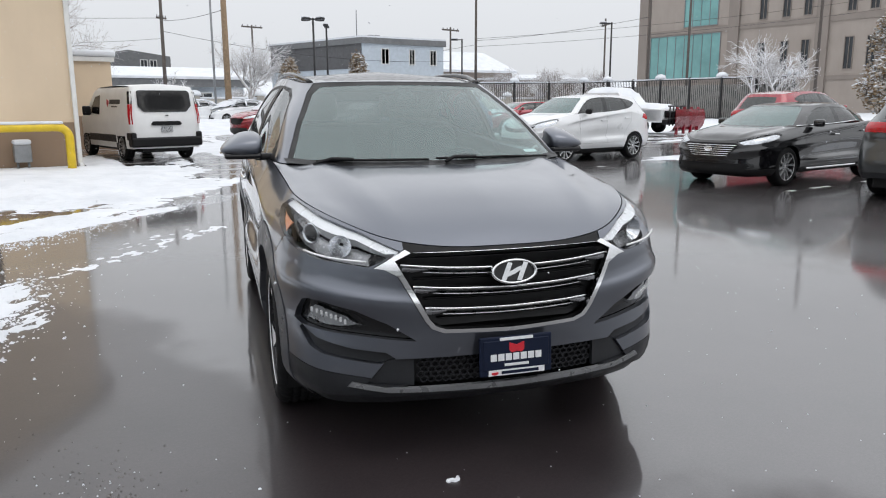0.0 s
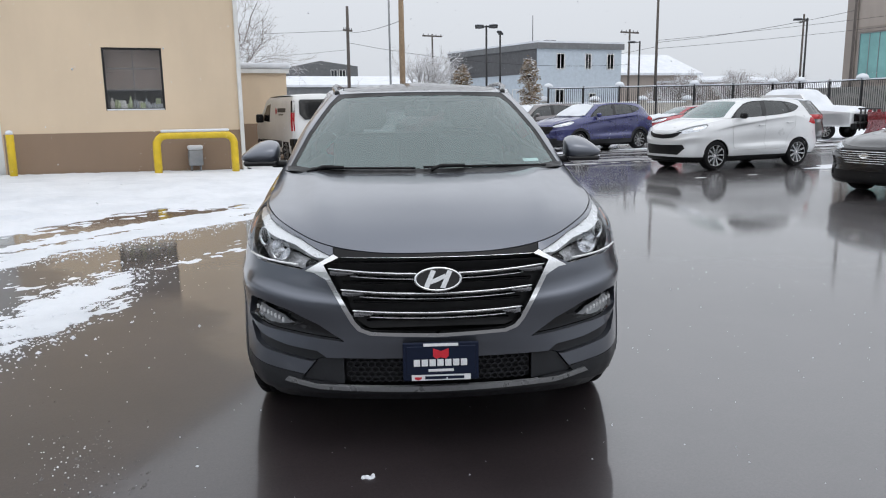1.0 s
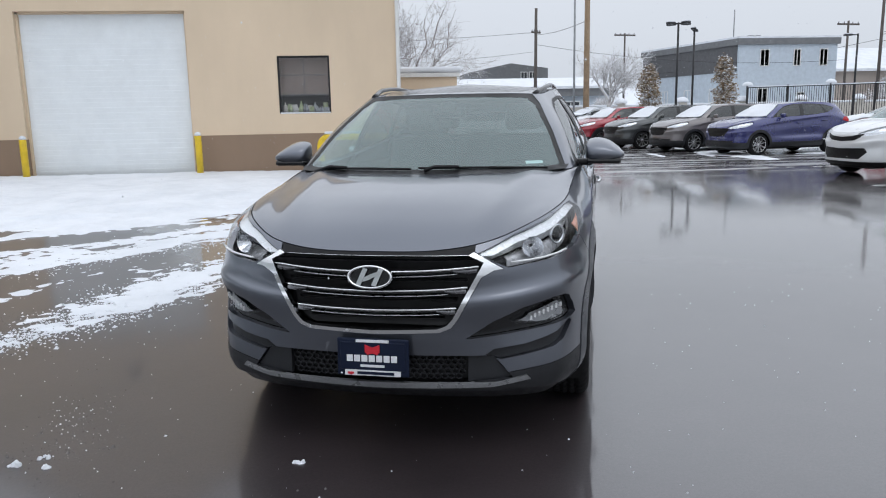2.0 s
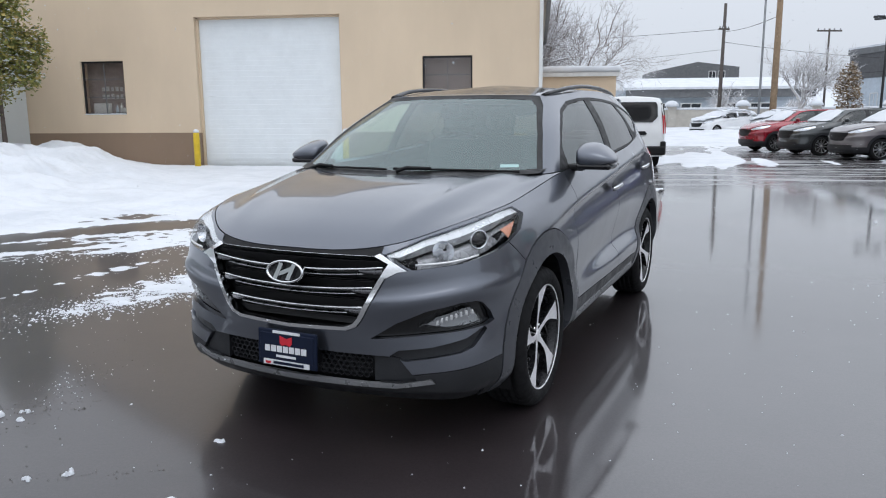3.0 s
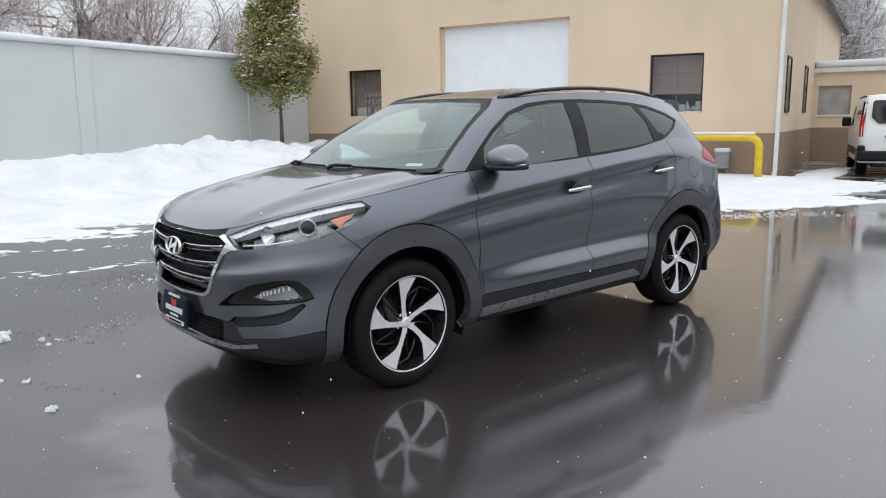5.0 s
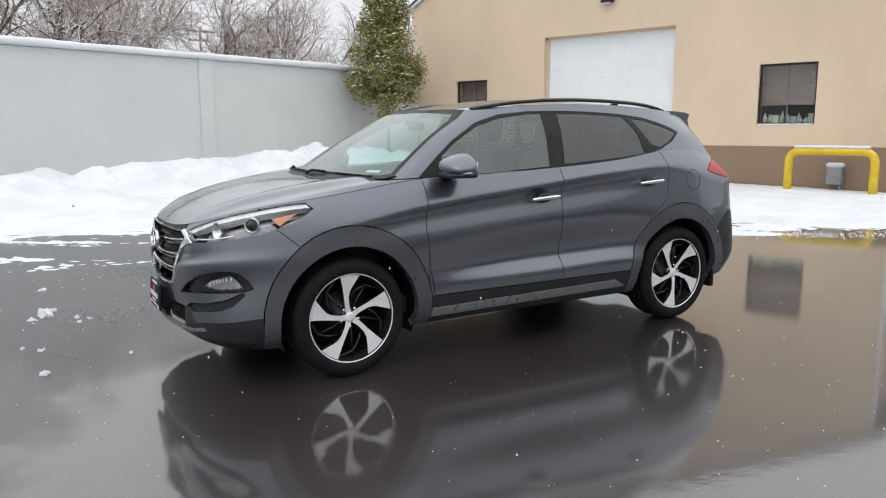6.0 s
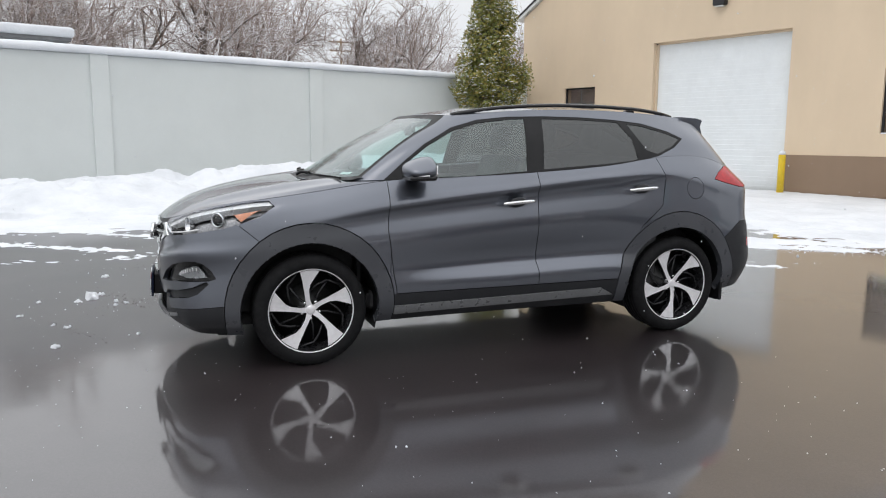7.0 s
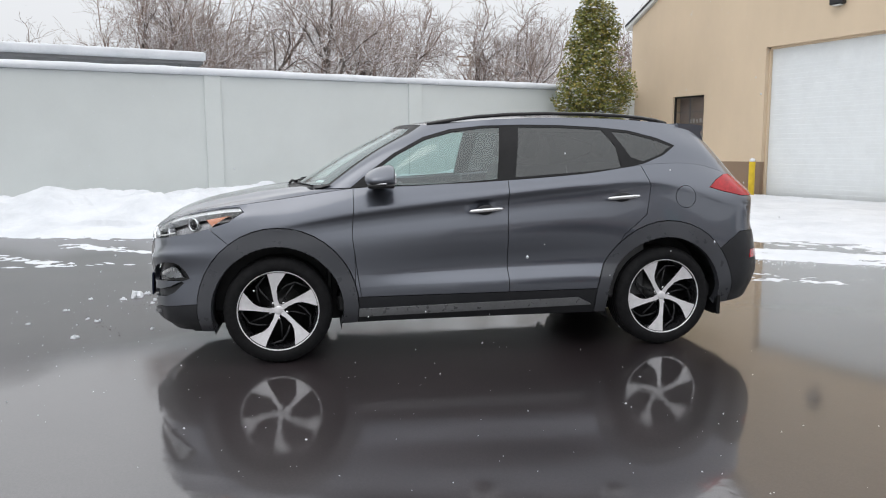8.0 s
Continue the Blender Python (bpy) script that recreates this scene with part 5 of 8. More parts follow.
FRONT_DOOR = [(-0.834, 1.40), (-0.834, 1.033), (-0.849, 0.831), (-0.815, 0.560), (-0.795, 0.430), (0.203, 0.430), (0.203, 0.496), (0.195, 0.881), (0.218, 1.40)]
REAR_DOOR = [(0.218, 1.40), (0.195, 0.881), (0.203, 0.496), (0.203, 0.430), (0.86, 0.430), (0.90, 0.56), (1.02, 0.80), (1.186, 0.938), (1.221, 1.132), (1.150, 1.32), (1.150, 1.40)]
DLO = [(-0.865, 1.132), (-0.70, 1.262), (-0.556, 1.365), (-0.344, 1.476), (-0.15, 1.530), (0.07, 1.553), (0.35, 1.560), (0.626, 1.556), (0.90, 1.542), (1.125, 1.518), (1.336, 1.464), (1.462, 1.410), (1.36, 1.345), (1.20, 1.287), (0.97, 1.240), (0.245, 1.180), (-0.35, 1.146)]
WIN_F = [(-0.700, 1.152), (-0.655, 1.270), (-0.535, 1.355), (-0.335, 1.458), (-0.140, 1.512), (0.070, 1.536), (0.190, 1.541), (0.135, 1.190), (-0.30, 1.162)]
WIN_R = [(0.262, 1.202), (0.325, 1.543), (0.626, 1.540), (0.925, 1.524), (1.005, 1.405), (1.020, 1.266), (0.97, 1.256), (0.80, 1.238)]
WIN_Q = [(0.995, 1.513), (1.120, 1.501), (1.320, 1.449), (1.428, 1.409), (1.345, 1.355), (1.195, 1.302), (1.105, 1.330)]
SCREEN = [(-0.05, 1.150), (0.40, 1.152), (0.62, 1.157), (0.722, 1.168), (0.645, 1.335), (0.545, 1.495), (0.490, 1.538), (0.25, 1.548), (-0.05, 1.550)]
SEAL = [(-0.05, 1.05), (0.745, 1.05), (0.750, 1.160), (0.668, 1.337), (0.570, 1.502), (0.515, 1.562), (0.25, 1.580), (-0.05, 1.585)]

hero = thing("suv", "dark grey metallic SUV with chrome grille, parked on wet asphalt", "car", CAR_AT)
sh = make_shell(PLAN, BODY, SHOULDER, FOOT, HEAD, [(0, -2.186, 0.882), (0, -2.10, 0.950), (0, -1.92, 1.030), (0, -1.58, 1.106), (0, -1.25, 1.138)],
                [(0, -0.455, 1.568), (0, -0.1, 1.622), (0, 0.45, 1.658), (0, 1.0, 1.648), (0, 1.45, 1.608), (0, 1.79, 1.540)])
nose = lambda c: c.y < -1.3
tail = lambda c: c.y > 1.4
sh.add("void", circle(ARCH_F, ARCH_Z, 0.420, 64), SIDE, (0,))
sh.add("void", circle(ARCH_R, ARCH_Z, 0.420, 64), SIDE, (0,))
sh.add("flare_front", oval(ARCH_F + 0.005, ARCH_Z + 0.01, 0.520, 0.535, 40), SIDE, (0,), lambda c: c.y < -0.5)
sh.add("flare_rear", oval(ARCH_R + 0.01, ARCH_Z, 0.520, 0.540, 40), SIDE, (0,), lambda c: c.y > 0.5)
sh.add("void", HEX, FRONT, (0,), nose)
sh.add("grille_rim", HEX_RIM, FRONT, (0,), nose)
sh.add("grille_top", [(-0.05, 0.8695), (0.405, 0.8695), (0.427, 0.8805), (0.432, 0.95), (-0.05, 0.95)], FRONT, (0,), nose)
sh.add("lamp_strip", STRIP, CORNER, (0, 1), nose)
sh.add("lamp_amber", AMBER, CORNER, (0, 1), nose)
sh.add("lamp", LAMP, CORNER, (0, 1), nose)
sh.add("fog_lamp", FOG_LAMP, CORNER, (0,), nose)
sh.add("fog_pocket", FOG, CORNER, (0,), nose)
sh.add("slot", SLOT, CORNER, (0,), nose)
sh.add("intake", INTAKE, FRONT, (0,), nose)
sh.add("intake_end", INTAKE_END, FRONT, (0,), nose)
sh.add("skid", SKID, FRONT, (0,), nose)
sh.add("lip", LIP, FRONT, (0,), lambda c: c.y < -1.9)
sh.add("chin", [(-1.75, 0.0), (-0.30, 0.0), (-0.30, 0.410), (-0.70, 0.410), (-0.806, 0.398), (-0.92, 0.385), (-1.044, 0.372), (-1.22, 0.350)], CORNER, (0,), nose)
sh.add("tail_lamp", [(1.684, 1.116), (1.75, 1.166), (1.84, 1.204), (2.40, 1.204), (2.40, 1.030), (1.95, 1.052), (1.80, 1.084)], SIDE, (0,), tail)
sh.add("reflector", [(2.02, 0.60), (2.40, 0.60), (2.40, 0.66), (2.03, 0.66)], SIDE, (0,), tail)
sh.add("sill_strip", [(-0.86, 0.296), (0.80, 0.318), (0.70, 0.372), (-0.84, 0.350)], SIDE, (0,))
sh.add("sill", [(-1.0, 0.0), (1.0, 0.0), (1.0, 0.428), (-1.0, 0.428)], SIDE, (0,))
sh.add("fuel_door", circle(1.485, 1.054, 0.077, 28), SIDE, (0,), tail)
sh.add("front_door", FRONT_DOOR, SIDE, (0,))
sh.add("rear_door", REAR_DOOR, SIDE, (0,))
sh.add("front_bumper", [(-2.6, 0.0), (-2.6, 1.4), (-2.02, 1.4), (-1.76, 0.90), (-1.63, 0.790), (-1.63, 0.0)], SIDE, (0,))
sh.add("front_wing", [(-2.5, 1.4), (-2.5, 0.0), (-0.834, 0.0), (-0.834, 1.4)], SIDE, (0,))
sh.add("rear_bumper", [(1.60, 0.0), (1.66, 0.62), (1.92, 0.80), (2.6, 0.80), (2.6, 0.0)], SIDE, (0,))
sh.add("tailgate", [(-0.05, 0.5), (0.60, 0.5), (0.66, 1.05), (0.60, 1.3), (-0.05, 1.3)], FRONT, (0,), lambda c: c.y > 1.9)
sh.add("screen", SCREEN, FRONT, (2,), lambda c: c.y < 0)
sh.add("screen_seal", SEAL, FRONT, (2,), lambda c: c.y < 0)
sh.add("glass_front", WIN_F, SIDE, (2,))
sh.add("glass_rear", WIN_R, SIDE, (2,))
sh.add("glass_quarter", WIN_Q, SIDE, (2,))
sh.add("window_trim", DLO, SIDE, (2,))
sh.add("rear_window", [(-0.05, 1.150), (0.52, 1.165), (0.43, 1.455), (-0.05, 1.475)], FRONT, (2,), lambda c: c.y > 1.5)
sh.add("glass_roof", [(-0.05, -0.385), (0.28, -0.370), (0.43, -0.31), (0.505, -0.10), (0.52, 0.10), (0.52, 1.15), (-0.05, 1.20)], TOP, (3,))
faces = sh.sort({0: "quarter_panel", 1: "bonnet", 2: "roof_frame", 3: "roof"})

GREY = CAR["grey_paint"]
body = part("body", take(faces["roof_frame"], "LR", 0, 0.03), GREY, hero, normals=False)
part("roof", take(faces["roof"], "LR", 0.001, 0.012), GREY, hero, normals=False)
part("glass_roof", take(faces["glass_roof"], "LR", 0.003, 0.01), CAR["gloss_black"], hero, "black panoramic glass roof", normals=False)
part("bonnet", take(faces["bonnet"], "LR", 0.003, 0.02), GREY, hero, normals=False)
bumper = part("front_bumper", take(faces["front_bumper"], "LR", 0.002, 0.03), GREY, hero, normals=False)
part("skid_plate", take(faces["skid"], "LR", 0.001, 0.02, -0.010), CAR["skid"], bumper, "grey skid plate", normals=False)
part("grille_top", take(faces["grille_top"], "LR", 0, 0.01, 0.004), CAR["black"], hero, "black strip above the grille", normals=False)
part("intake", take(faces["intake"], "LR", 0, 0.0, 0.045), CAR["black"], bumper, normals=False)
part("lip", take(faces["lip"], "LR", 0, 0.0, 0.01), CAR["clad"], bumper, normals=False)
part("rear_bumper", take(faces["rear_bumper"], "LR", 0.002, 0.03), CAR["clad"], hero, normals=False)
part("tailgate", take(faces["tailgate"], "LR", 0.003, 0.02), GREY, hero, normals=False)
part("windscreen", take(faces["screen"], "LR", 0, 0.0, 0.004), CAR["screen"], hero, "clear green-tinted windscreen", normals=False)
part("screen_seal", take(faces["screen_seal"], "LR", 0, 0.008, 0.003), CAR["seal"], hero, normals=False)
part("rear_window", take(faces["rear_window"], "LR", 0, 0.0, 0.003), CAR["rear_glass"], hero, normals=False)
# dark flanges behind the gaps so that the seams read as recesses
for side in "LR":
    part("chin", take(faces["chin"], side, 0.001, 0.02), CAR["clad"], bumper, "dark lower bumper edge", normals=False)
    part("intake_panel", take(faces["intake_end"], side, 0.001, 0.02, 0.016), CAR["clad"], bumper, normals=False)
    part("slot", take(faces["slot"], side, 0, 0.0, 0.022), CAR["clad"], bumper, normals=False)
    part("fog_pocket", take(faces["fog_pocket"] + faces["fog_lamp"], side, 0, 0.0, 0.035), CAR["gloss_black"], bumper, normals=False)
    part("front_wing", take(faces["front_wing"], side, 0.002, 0.025), GREY, hero, normals=False)
    part("quarter_panel", take(faces["quarter_panel"], side, 0.002, 0.025), GREY, hero, normals=False)
    part("front_door", take(faces["front_door"], side, 0.0025, 0.025), GREY, hero, normals=False)
    part("rear_door", take(faces["rear_door"], side, 0.0025, 0.025), GREY, hero, normals=False)
    part("fuel_door", take(faces["fuel_door"], side, 0.002, 0.01), GREY, hero, normals=False)
    for name in ("flare_front", "flare_rear"):
        part("wheel_arch_trim", take(faces[name], side, 0.005, 0.05, -0.004), CAR["flare"], hero, "grey wheel-arch trim", normals=False)
    part("sill", take(faces["sill"], side, 0.001, 0.02), CAR["clad"], hero, "charcoal plastic sill", normals=False)
    part("sill_strip", take(faces["sill_strip"], side, 0.0, 0.02, -0.010), CAR["satin"], hero, normals=False)
    part("window_trim", take(faces["window_trim"], side, 0.0, 0.008, 0.002), CAR["black"], hero, normals=False)
    part("door_glass", take(faces["glass_front"], side, 0, 0, 0.005), CAR["front_glass"], hero, normals=False)
    part("door_glass", take(faces["glass_rear"], side, 0, 0, 0.005), CAR["rear_glass"], hero, "dark privacy glass", normals=False)
    part("quarter_glass", take(faces["glass_quarter"], side, 0, 0, 0.005), CAR["rear_glass"], hero, "dark privacy glass", normals=False)
    part("tail_lamp", take(faces["tail_lamp"], side, 0.001, 0.02, -0.004), CAR["red_lens"], hero, "red tail lamp", normals=False)
    part("reflector", take(faces["reflector"], side, 0.001, 0.01, -0.002), CAR["red_lens"], hero, normals=False)
    part("grille_rim", even_rim(take(faces["grille_rim"], side, 0.0, 0.0)), CAR["chrome"], hero, "chrome grille surround")
    lamp = part("headlamp", take(faces["lamp"] + faces["lamp_strip"] + faces["lamp_amber"], side, 0.001, 0.012), CAR["lens"], hero, "clear headlamp with chrome brow", normals=False)
    lamp.visible_shadow = False
    part("housing", take(faces["lamp"], side, 0, 0.0, 0.072), CAR["lamp_dark"], lamp, normals=False)
    part("brow", take(faces["lamp_strip"], side, 0, 0.04, 0.012), CAR["brow"], lamp, "pale brow", normals=False)
    part("indicator", take(faces["lamp_amber"], side, 0.004, 0.004, 0.010), CAR["amber"], lamp, "amber side reflector", normals=False)
    fog = part("fog_lamp", take(faces["fog_lamp"], side, 0, 0.03, 0.010), CAR["lens"], bumper, "fog lamp", normals=False)
    fog.visible_shadow = False
    part("reflector_bowl", take(faces["fog_lamp"], side, 0.012, 0.0, 0.024), CAR["silver"], fog, normals=False)
    s = 1 if side == "L" else -1
    # projector and side bowl inside the headlamp
    bm = bmesh.new()
    lathe(bm, [(0.0, -0.012), (0.016, -0.010), (0.027, -0.004), (0.032, 0.002), (0.032, 0.03)], 24)
    part("projector", bm, CAR["gloss_black"], lamp).matrix_basis = pose(s * 0.752, -1.862, 0.915, 0, 0, 90 + s * 50)
    bm = bmesh.new()
    lathe(bm, [(0.033, 0.004), (0.040, -0.006), (0.044, 0.0), (0.044, 0.02), (0.033, 0.02)], 28, close=True)
    part("projector_ring", bm, CAR["chrome"], lamp).matrix_basis = pose(s * 0.752, -1.862, 0.915, 0, 0, 90 + s * 50)
    bm = bmesh.new()
    lathe(bm, [(0.008, 0.03), (0.024, 0.02), (0.038, -0.004), (0.046, -0.016)], 16)
    part("reflector_bowl", bm, CAR["lamp_chrome"], lamp).matrix_basis = pose(s * 0.655, -2.015, 0.884, 0, 0, 90 + s * 18)
    bm = bmesh.new()
    tube(bm, [(s * x, front_y(x, 0.040), z) for x, z in ((0.575, 0.834), (0.65, 0.840), (0.71, 0.847), (0.76, 0.857), (0.795, 0.868))], 0.005, 6)
    part("light_guide", bm, CAR["brow"], lamp, "white light guide")
    # pale fins of the daytime lamp, in a row under its upper edge
    spots = sorted({(round(abs(v.co.x), 4), v.co.y, v.co.z) for f in faces["fog_lamp"] for v in f.verts})
    first, last = spots[0], spots[-1]
    upper = [p for p in spots if p[2] >= np.interp(p[0], (first[0], last[0]), (first[2], last[2])) - 1e-4]
    ridge = []
    for p in upper:
        if ridge and p[0] - ridge[-1][0] < 0.008:
            ridge[-1] = max(ridge[-1], p, key=lambda q: q[2])
        else:
            ridge.append(p)
    cols = list(zip(*ridge))
    for k in range(8):
        bm = bmesh.new()
        x = first[0] + (last[0] - first[0]) * (0.30 + 0.075 * k)
        y, z = np.interp(x, cols[0], cols[1]), np.interp(x, cols[0], cols[2])
        rbox(bm, s * x - 0.005, s * x + 0.005, y + 0.012, y + 0.020, z - 0.030, z - 0.010, 0.002, 1)
        part("lamp_fin", bm, CAR["brow"], fog)

# grille: dark backing, three double bars, badge
grille = new("grille")
grille.parent = hero
bm = bmesh.new()
pts = [(x, z) for x, z in HEX if x > 0]
loop = [(x, z) for x, z in pts] + [(-x, z) for x, z in reversed(pts)]
prism(bm, loop, [(x * 1.03, front_y(x, 0.075), z) for x, z in loop], [(x * 1.03, front_y(x, 0.10), z) for x, z in loop])
part("backing", bm, CAR["black"], grille)


def hex_half(z):
    return float(np.interp(z, [0.556, 0.606, 0.838, 0.872], [0.26, 0.325, 0.450, 0.385]))


def curved_bar(z0, z1, out, thick, end, lift=0.0, n=24, x_in=0.0):
    """A bar across the grille that follows the nose; it rises by lift towards its ends."""
    bm = bmesh.new()
    for a, b in (((-end, -x_in), (x_in, end)) if x_in else ((-end, end),)):
        rings = []
        for k in range(n + 1):
            x = a + (b - a) * k / n
            e = lift * (abs(x) / end) ** 2
            y = front_y(x, out)
            rings.append([bm.verts.new((x, y + d, z + e)) for z, d in ((z0, thick), (z0 + 0.002, 0.002), (z0 + 0.3 * (z1 - z0), 0), (z0 + 0.7 * (z1 - z0), 0), (z1 - 0.002, 0.002), (z1, thick))])
        for p, q in zip(rings, rings[1:]):
            for i in range(6):
                f = bm.faces.new((p[i], q[i], q[(i + 1) % 6], p[(i + 1) % 6]))
                f.smooth = True
        bm.faces.new(rings[0])
        bm.faces.new(rings[-1][::-1])
    return bm


for z, lift in ((0.795, 0.022), (0.712, 0.018), (0.630, 0.012)):
    e = hex_half(z + lift) + 0.010
    part("bar", curved_bar(z, z + 0.012, 0.026, 0.03, e, lift), CAR["chrome"], grille, "slim chrome grille bar")
    part("bar_groove", curved_bar(z - 0.014, z, 0.046, 0.02, e * 0.97, lift), CAR["gloss_black"], grille)
    part("bar", curved_bar(z - 0.021, z - 0.014, 0.032, 0.03, e * 0.80, lift * 0.66), CAR["silver"], grille, "thin satin lower bar")
    for k in (-1, 1):
        bm = curved_bar(z - 0.024, z - 0.001, 0.033, 0.03, e * 0.985, lift, 16, e * 0.76)
        bmesh.ops.delete(bm, geom=[v for v in bm.verts if v.co.x * k < 0], context="VERTS")
        # the end narrows to a point towards the middle
        for v in bm.verts:
            q = min(1.0, max(0.0, (abs(v.co.x) / e - 0.76) / 0.14))
            top = z + lift * (abs(v.co.x) / (e * 0.985)) ** 2
            v.co.z = top + (v.co.z - top) * (0.35 + 0.65 * q)
        part("bar_end", bm, CAR["bar_end"], grille, "dark satin bar end")
for z in (0.592, 0.668, 0.675, 0.750, 0.757, 0.838):
    part("slat", curved_bar(z, z + 0.008, 0.062, 0.02, hex_half(z) - 0.01), CAR["black"], grille)

badge = new("badge")
badge.parent = hero
badge.matrix_basis = pose(0, -2.236, 0.783, -9, 0, 0)
bm = bmesh.new()
ring = []
for k in range(40):
    a = 2 * math.pi * k / 40
    c, s = math.cos(a), math.sin(a)
    ring.append([bm.verts.new(p) for p in ((0.100 * c, 0.008, 0.052 * s), (0.098 * c, -0.012, 0.050 * s), (0.092 * c, -0.016, 0.045 * s), (0.086 * c, -0.010, 0.040 * s), (0.085 * c, 0.008, 0.039 * s))])
for p, q in zip(ring, ring[1:] + ring[:1]):
    for i in range(5):
        f = bm.faces.new((p[i], q[i], q[(i + 1) % 5], p[(i + 1) % 5]))
        f.smooth = True
part("oval_ring", bm, CAR["chrome"], badge)
bm = bmesh.new()
for x in (-0.034, 0.034):
    poly = [(x - 0.026, -0.034), (x - 0.006, -0.038), (x + 0.026, 0.034), (x + 0.006, 0.038)]
    prism(bm, poly, [(a, -0.012, b) for a, b in poly], [(a, 0.004, b) for a, b in poly])
poly = [(-0.03, -0.020), (0.0, -0.010), (0.03, 0.006), (0.03, 0.022), (0.0, 0.010), (-0.03, -0.004)]
prism(bm, poly, [(a, -0.010, b) for a, b in poly], [(a, 0.004, b) for a, b in poly])
part("emblem", bm, CAR["chrome"], badge)
bm = bmesh.new()
prism(bm, None, [(0.088 * math.cos(a), 0.004, 0.042 * math.sin(a)) for a in np.linspace(0, 2 * math.pi, 24, endpoint=False)], [(0.088 * math.cos(a), 0.040, 0.042 * math.sin(a)) for a in np.linspace(0, 2 * math.pi, 24, endpoint=False)])
part("badge_plate", bm, CAR["gloss_black"], badge)

# honeycomb of the lower intake
r = 0.017
for row, halves in ((k, h) for h in (range(-13, 0), range(0, 14)) for k in range(6)):
    if row == 0:
        bm = bmesh.new()
    for col in halves:
        x = col * r * 1.75 + (row % 2) * r * 0.875
        z = 0.345 + row * r * 1.25
        if abs(x) > 0.385 or abs(x) < 0.13 or z > 0.435:
            continue
        y = front_y(x, 0.048)
        for k in range(6):
            a0, a1 = radians(60 * k + 30), radians(60 * k + 90)
            p = [(x + q * r * math.cos(a), z + q * r * 0.8 * math.sin(a)) for a in (a0, a1) for q in (0.80, 1.0)]
            v = [bm.verts.new((u, y, w)) for u, w in p] + [bm.verts.new((u, y + 0.015, w)) for u, w in (p[0], p[2])]
            bm.faces.new((v[0], v[1], v[3], v[2]))
            bm.faces.new((v[0], v[2], v[5], v[4]))
    if row == 5:
        part("intake_mesh", bm, CAR["clad"], bumper, "black honeycomb mesh", normals=False)

# dealer plate
plate = new("licence_plate")
plate.parent = hero
plate["label"] = "navy dealer plate in a white-edged frame"
plate.matrix_basis = pose(0.006, -2.262, 0.440, -3, 0, 0) @ Matrix.Diagonal((0.95, 1, 0.93, 1))
bm = bmesh.new()
rbox(bm, -0.165, 0.165, 0.0, 0.014, -0.086, 0.088, 0.006)
part("frame", bm, CAR["plate_navy"], plate)
bm = bmesh.new()
rbox(bm, -0.14, 0.14, 0.012, 0.085, -0.07, 0.07, 0.008, 1)
part("bracket", bm, CAR["black"], plate)
bm = bmesh.new()
rbox(bm, -0.150, 0.150, -0.004, 0.006, -0.058, 0.072, 0.003, 1)
part("plate_panel", bm, CAR["plate_navy"], plate)
bm = bmesh.new()
box(bm, -0.128, 0.128, -0.006, 0.0, -0.082, -0.057)
part("lower_strip", bm, CAR["plate_white"], plate)
bm = bmesh.new()
box(bm, -0.070, 0.100, -0.008, -0.004, -0.076, -0.063)
part("word_bar", bm, CAR["plate_navy"], plate)
bm = bmesh.new()
poly = [(-0.115, -0.066), (-0.085, -0.066), (-0.085, -0.074), (-0.100, -0.080), (-0.115, -0.074)]
prism(bm, poly, [(a, -0.008, b) for a, b in poly], [(a, -0.004, b) for a, b in poly])
part("mark", bm, CAR["plate_red"], plate)
bm = bmesh.new()
for k in range(7):
    box(bm, -0.118 + 0.034 * k, -0.091 + 0.034 * k, -0.007, -0.002, -0.017, 0.013)
part("word_bar", bm, CAR["plate_white"], plate)
bm = bmesh.new()
box(bm, -0.055, 0.055, -0.007, -0.002, -0.042, -0.031)
part("word_bar", bm, CAR["plate_white"], plate)
bm = bmesh.new()
poly = [(-0.034, 0.062), (0.0, 0.050), (0.034, 0.062), (0.034, 0.028), (0.022, 0.016), (0.0, 0.022), (-0.022, 0.016), (-0.034, 0.028)]
prism(bm, poly, [(a, -0.007, b) for a, b in poly], [(a, -0.002, b) for a, b in poly])
part("mark", bm, CAR["plate_red"], plate)
bm = bmesh.new()
box(bm, -0.075, 0.075, -0.006, 0.0, 0.072, 0.084)
part("upper_strip", bm, CAR["plate_white"], plate)
for x in (-0.10, 0.10):
    bm = bmesh.new()
    lathe(bm, [(0.0, -0.008), (0.005, -0.007), (0.006, 0.0)], 8, "z")
    bmesh.ops.transform(bm, matrix=pose(x, 0, 0.066, 90, 0, 0), verts=bm.verts)
    part("screw", bm, CAR["chrome"], plate)

# wheels
HERO_WHEEL = wheel_sets()
for x, y, turn, right in ((0.775, ARCH_F, 1, False), (-0.775, ARCH_F, 40, True), (0.775, ARCH_R, 24, False), (-0.775, ARCH_R, 10, True)):
    wheel(hero, x, y, ARCH_Z, turn, HERO_WHEEL, right)

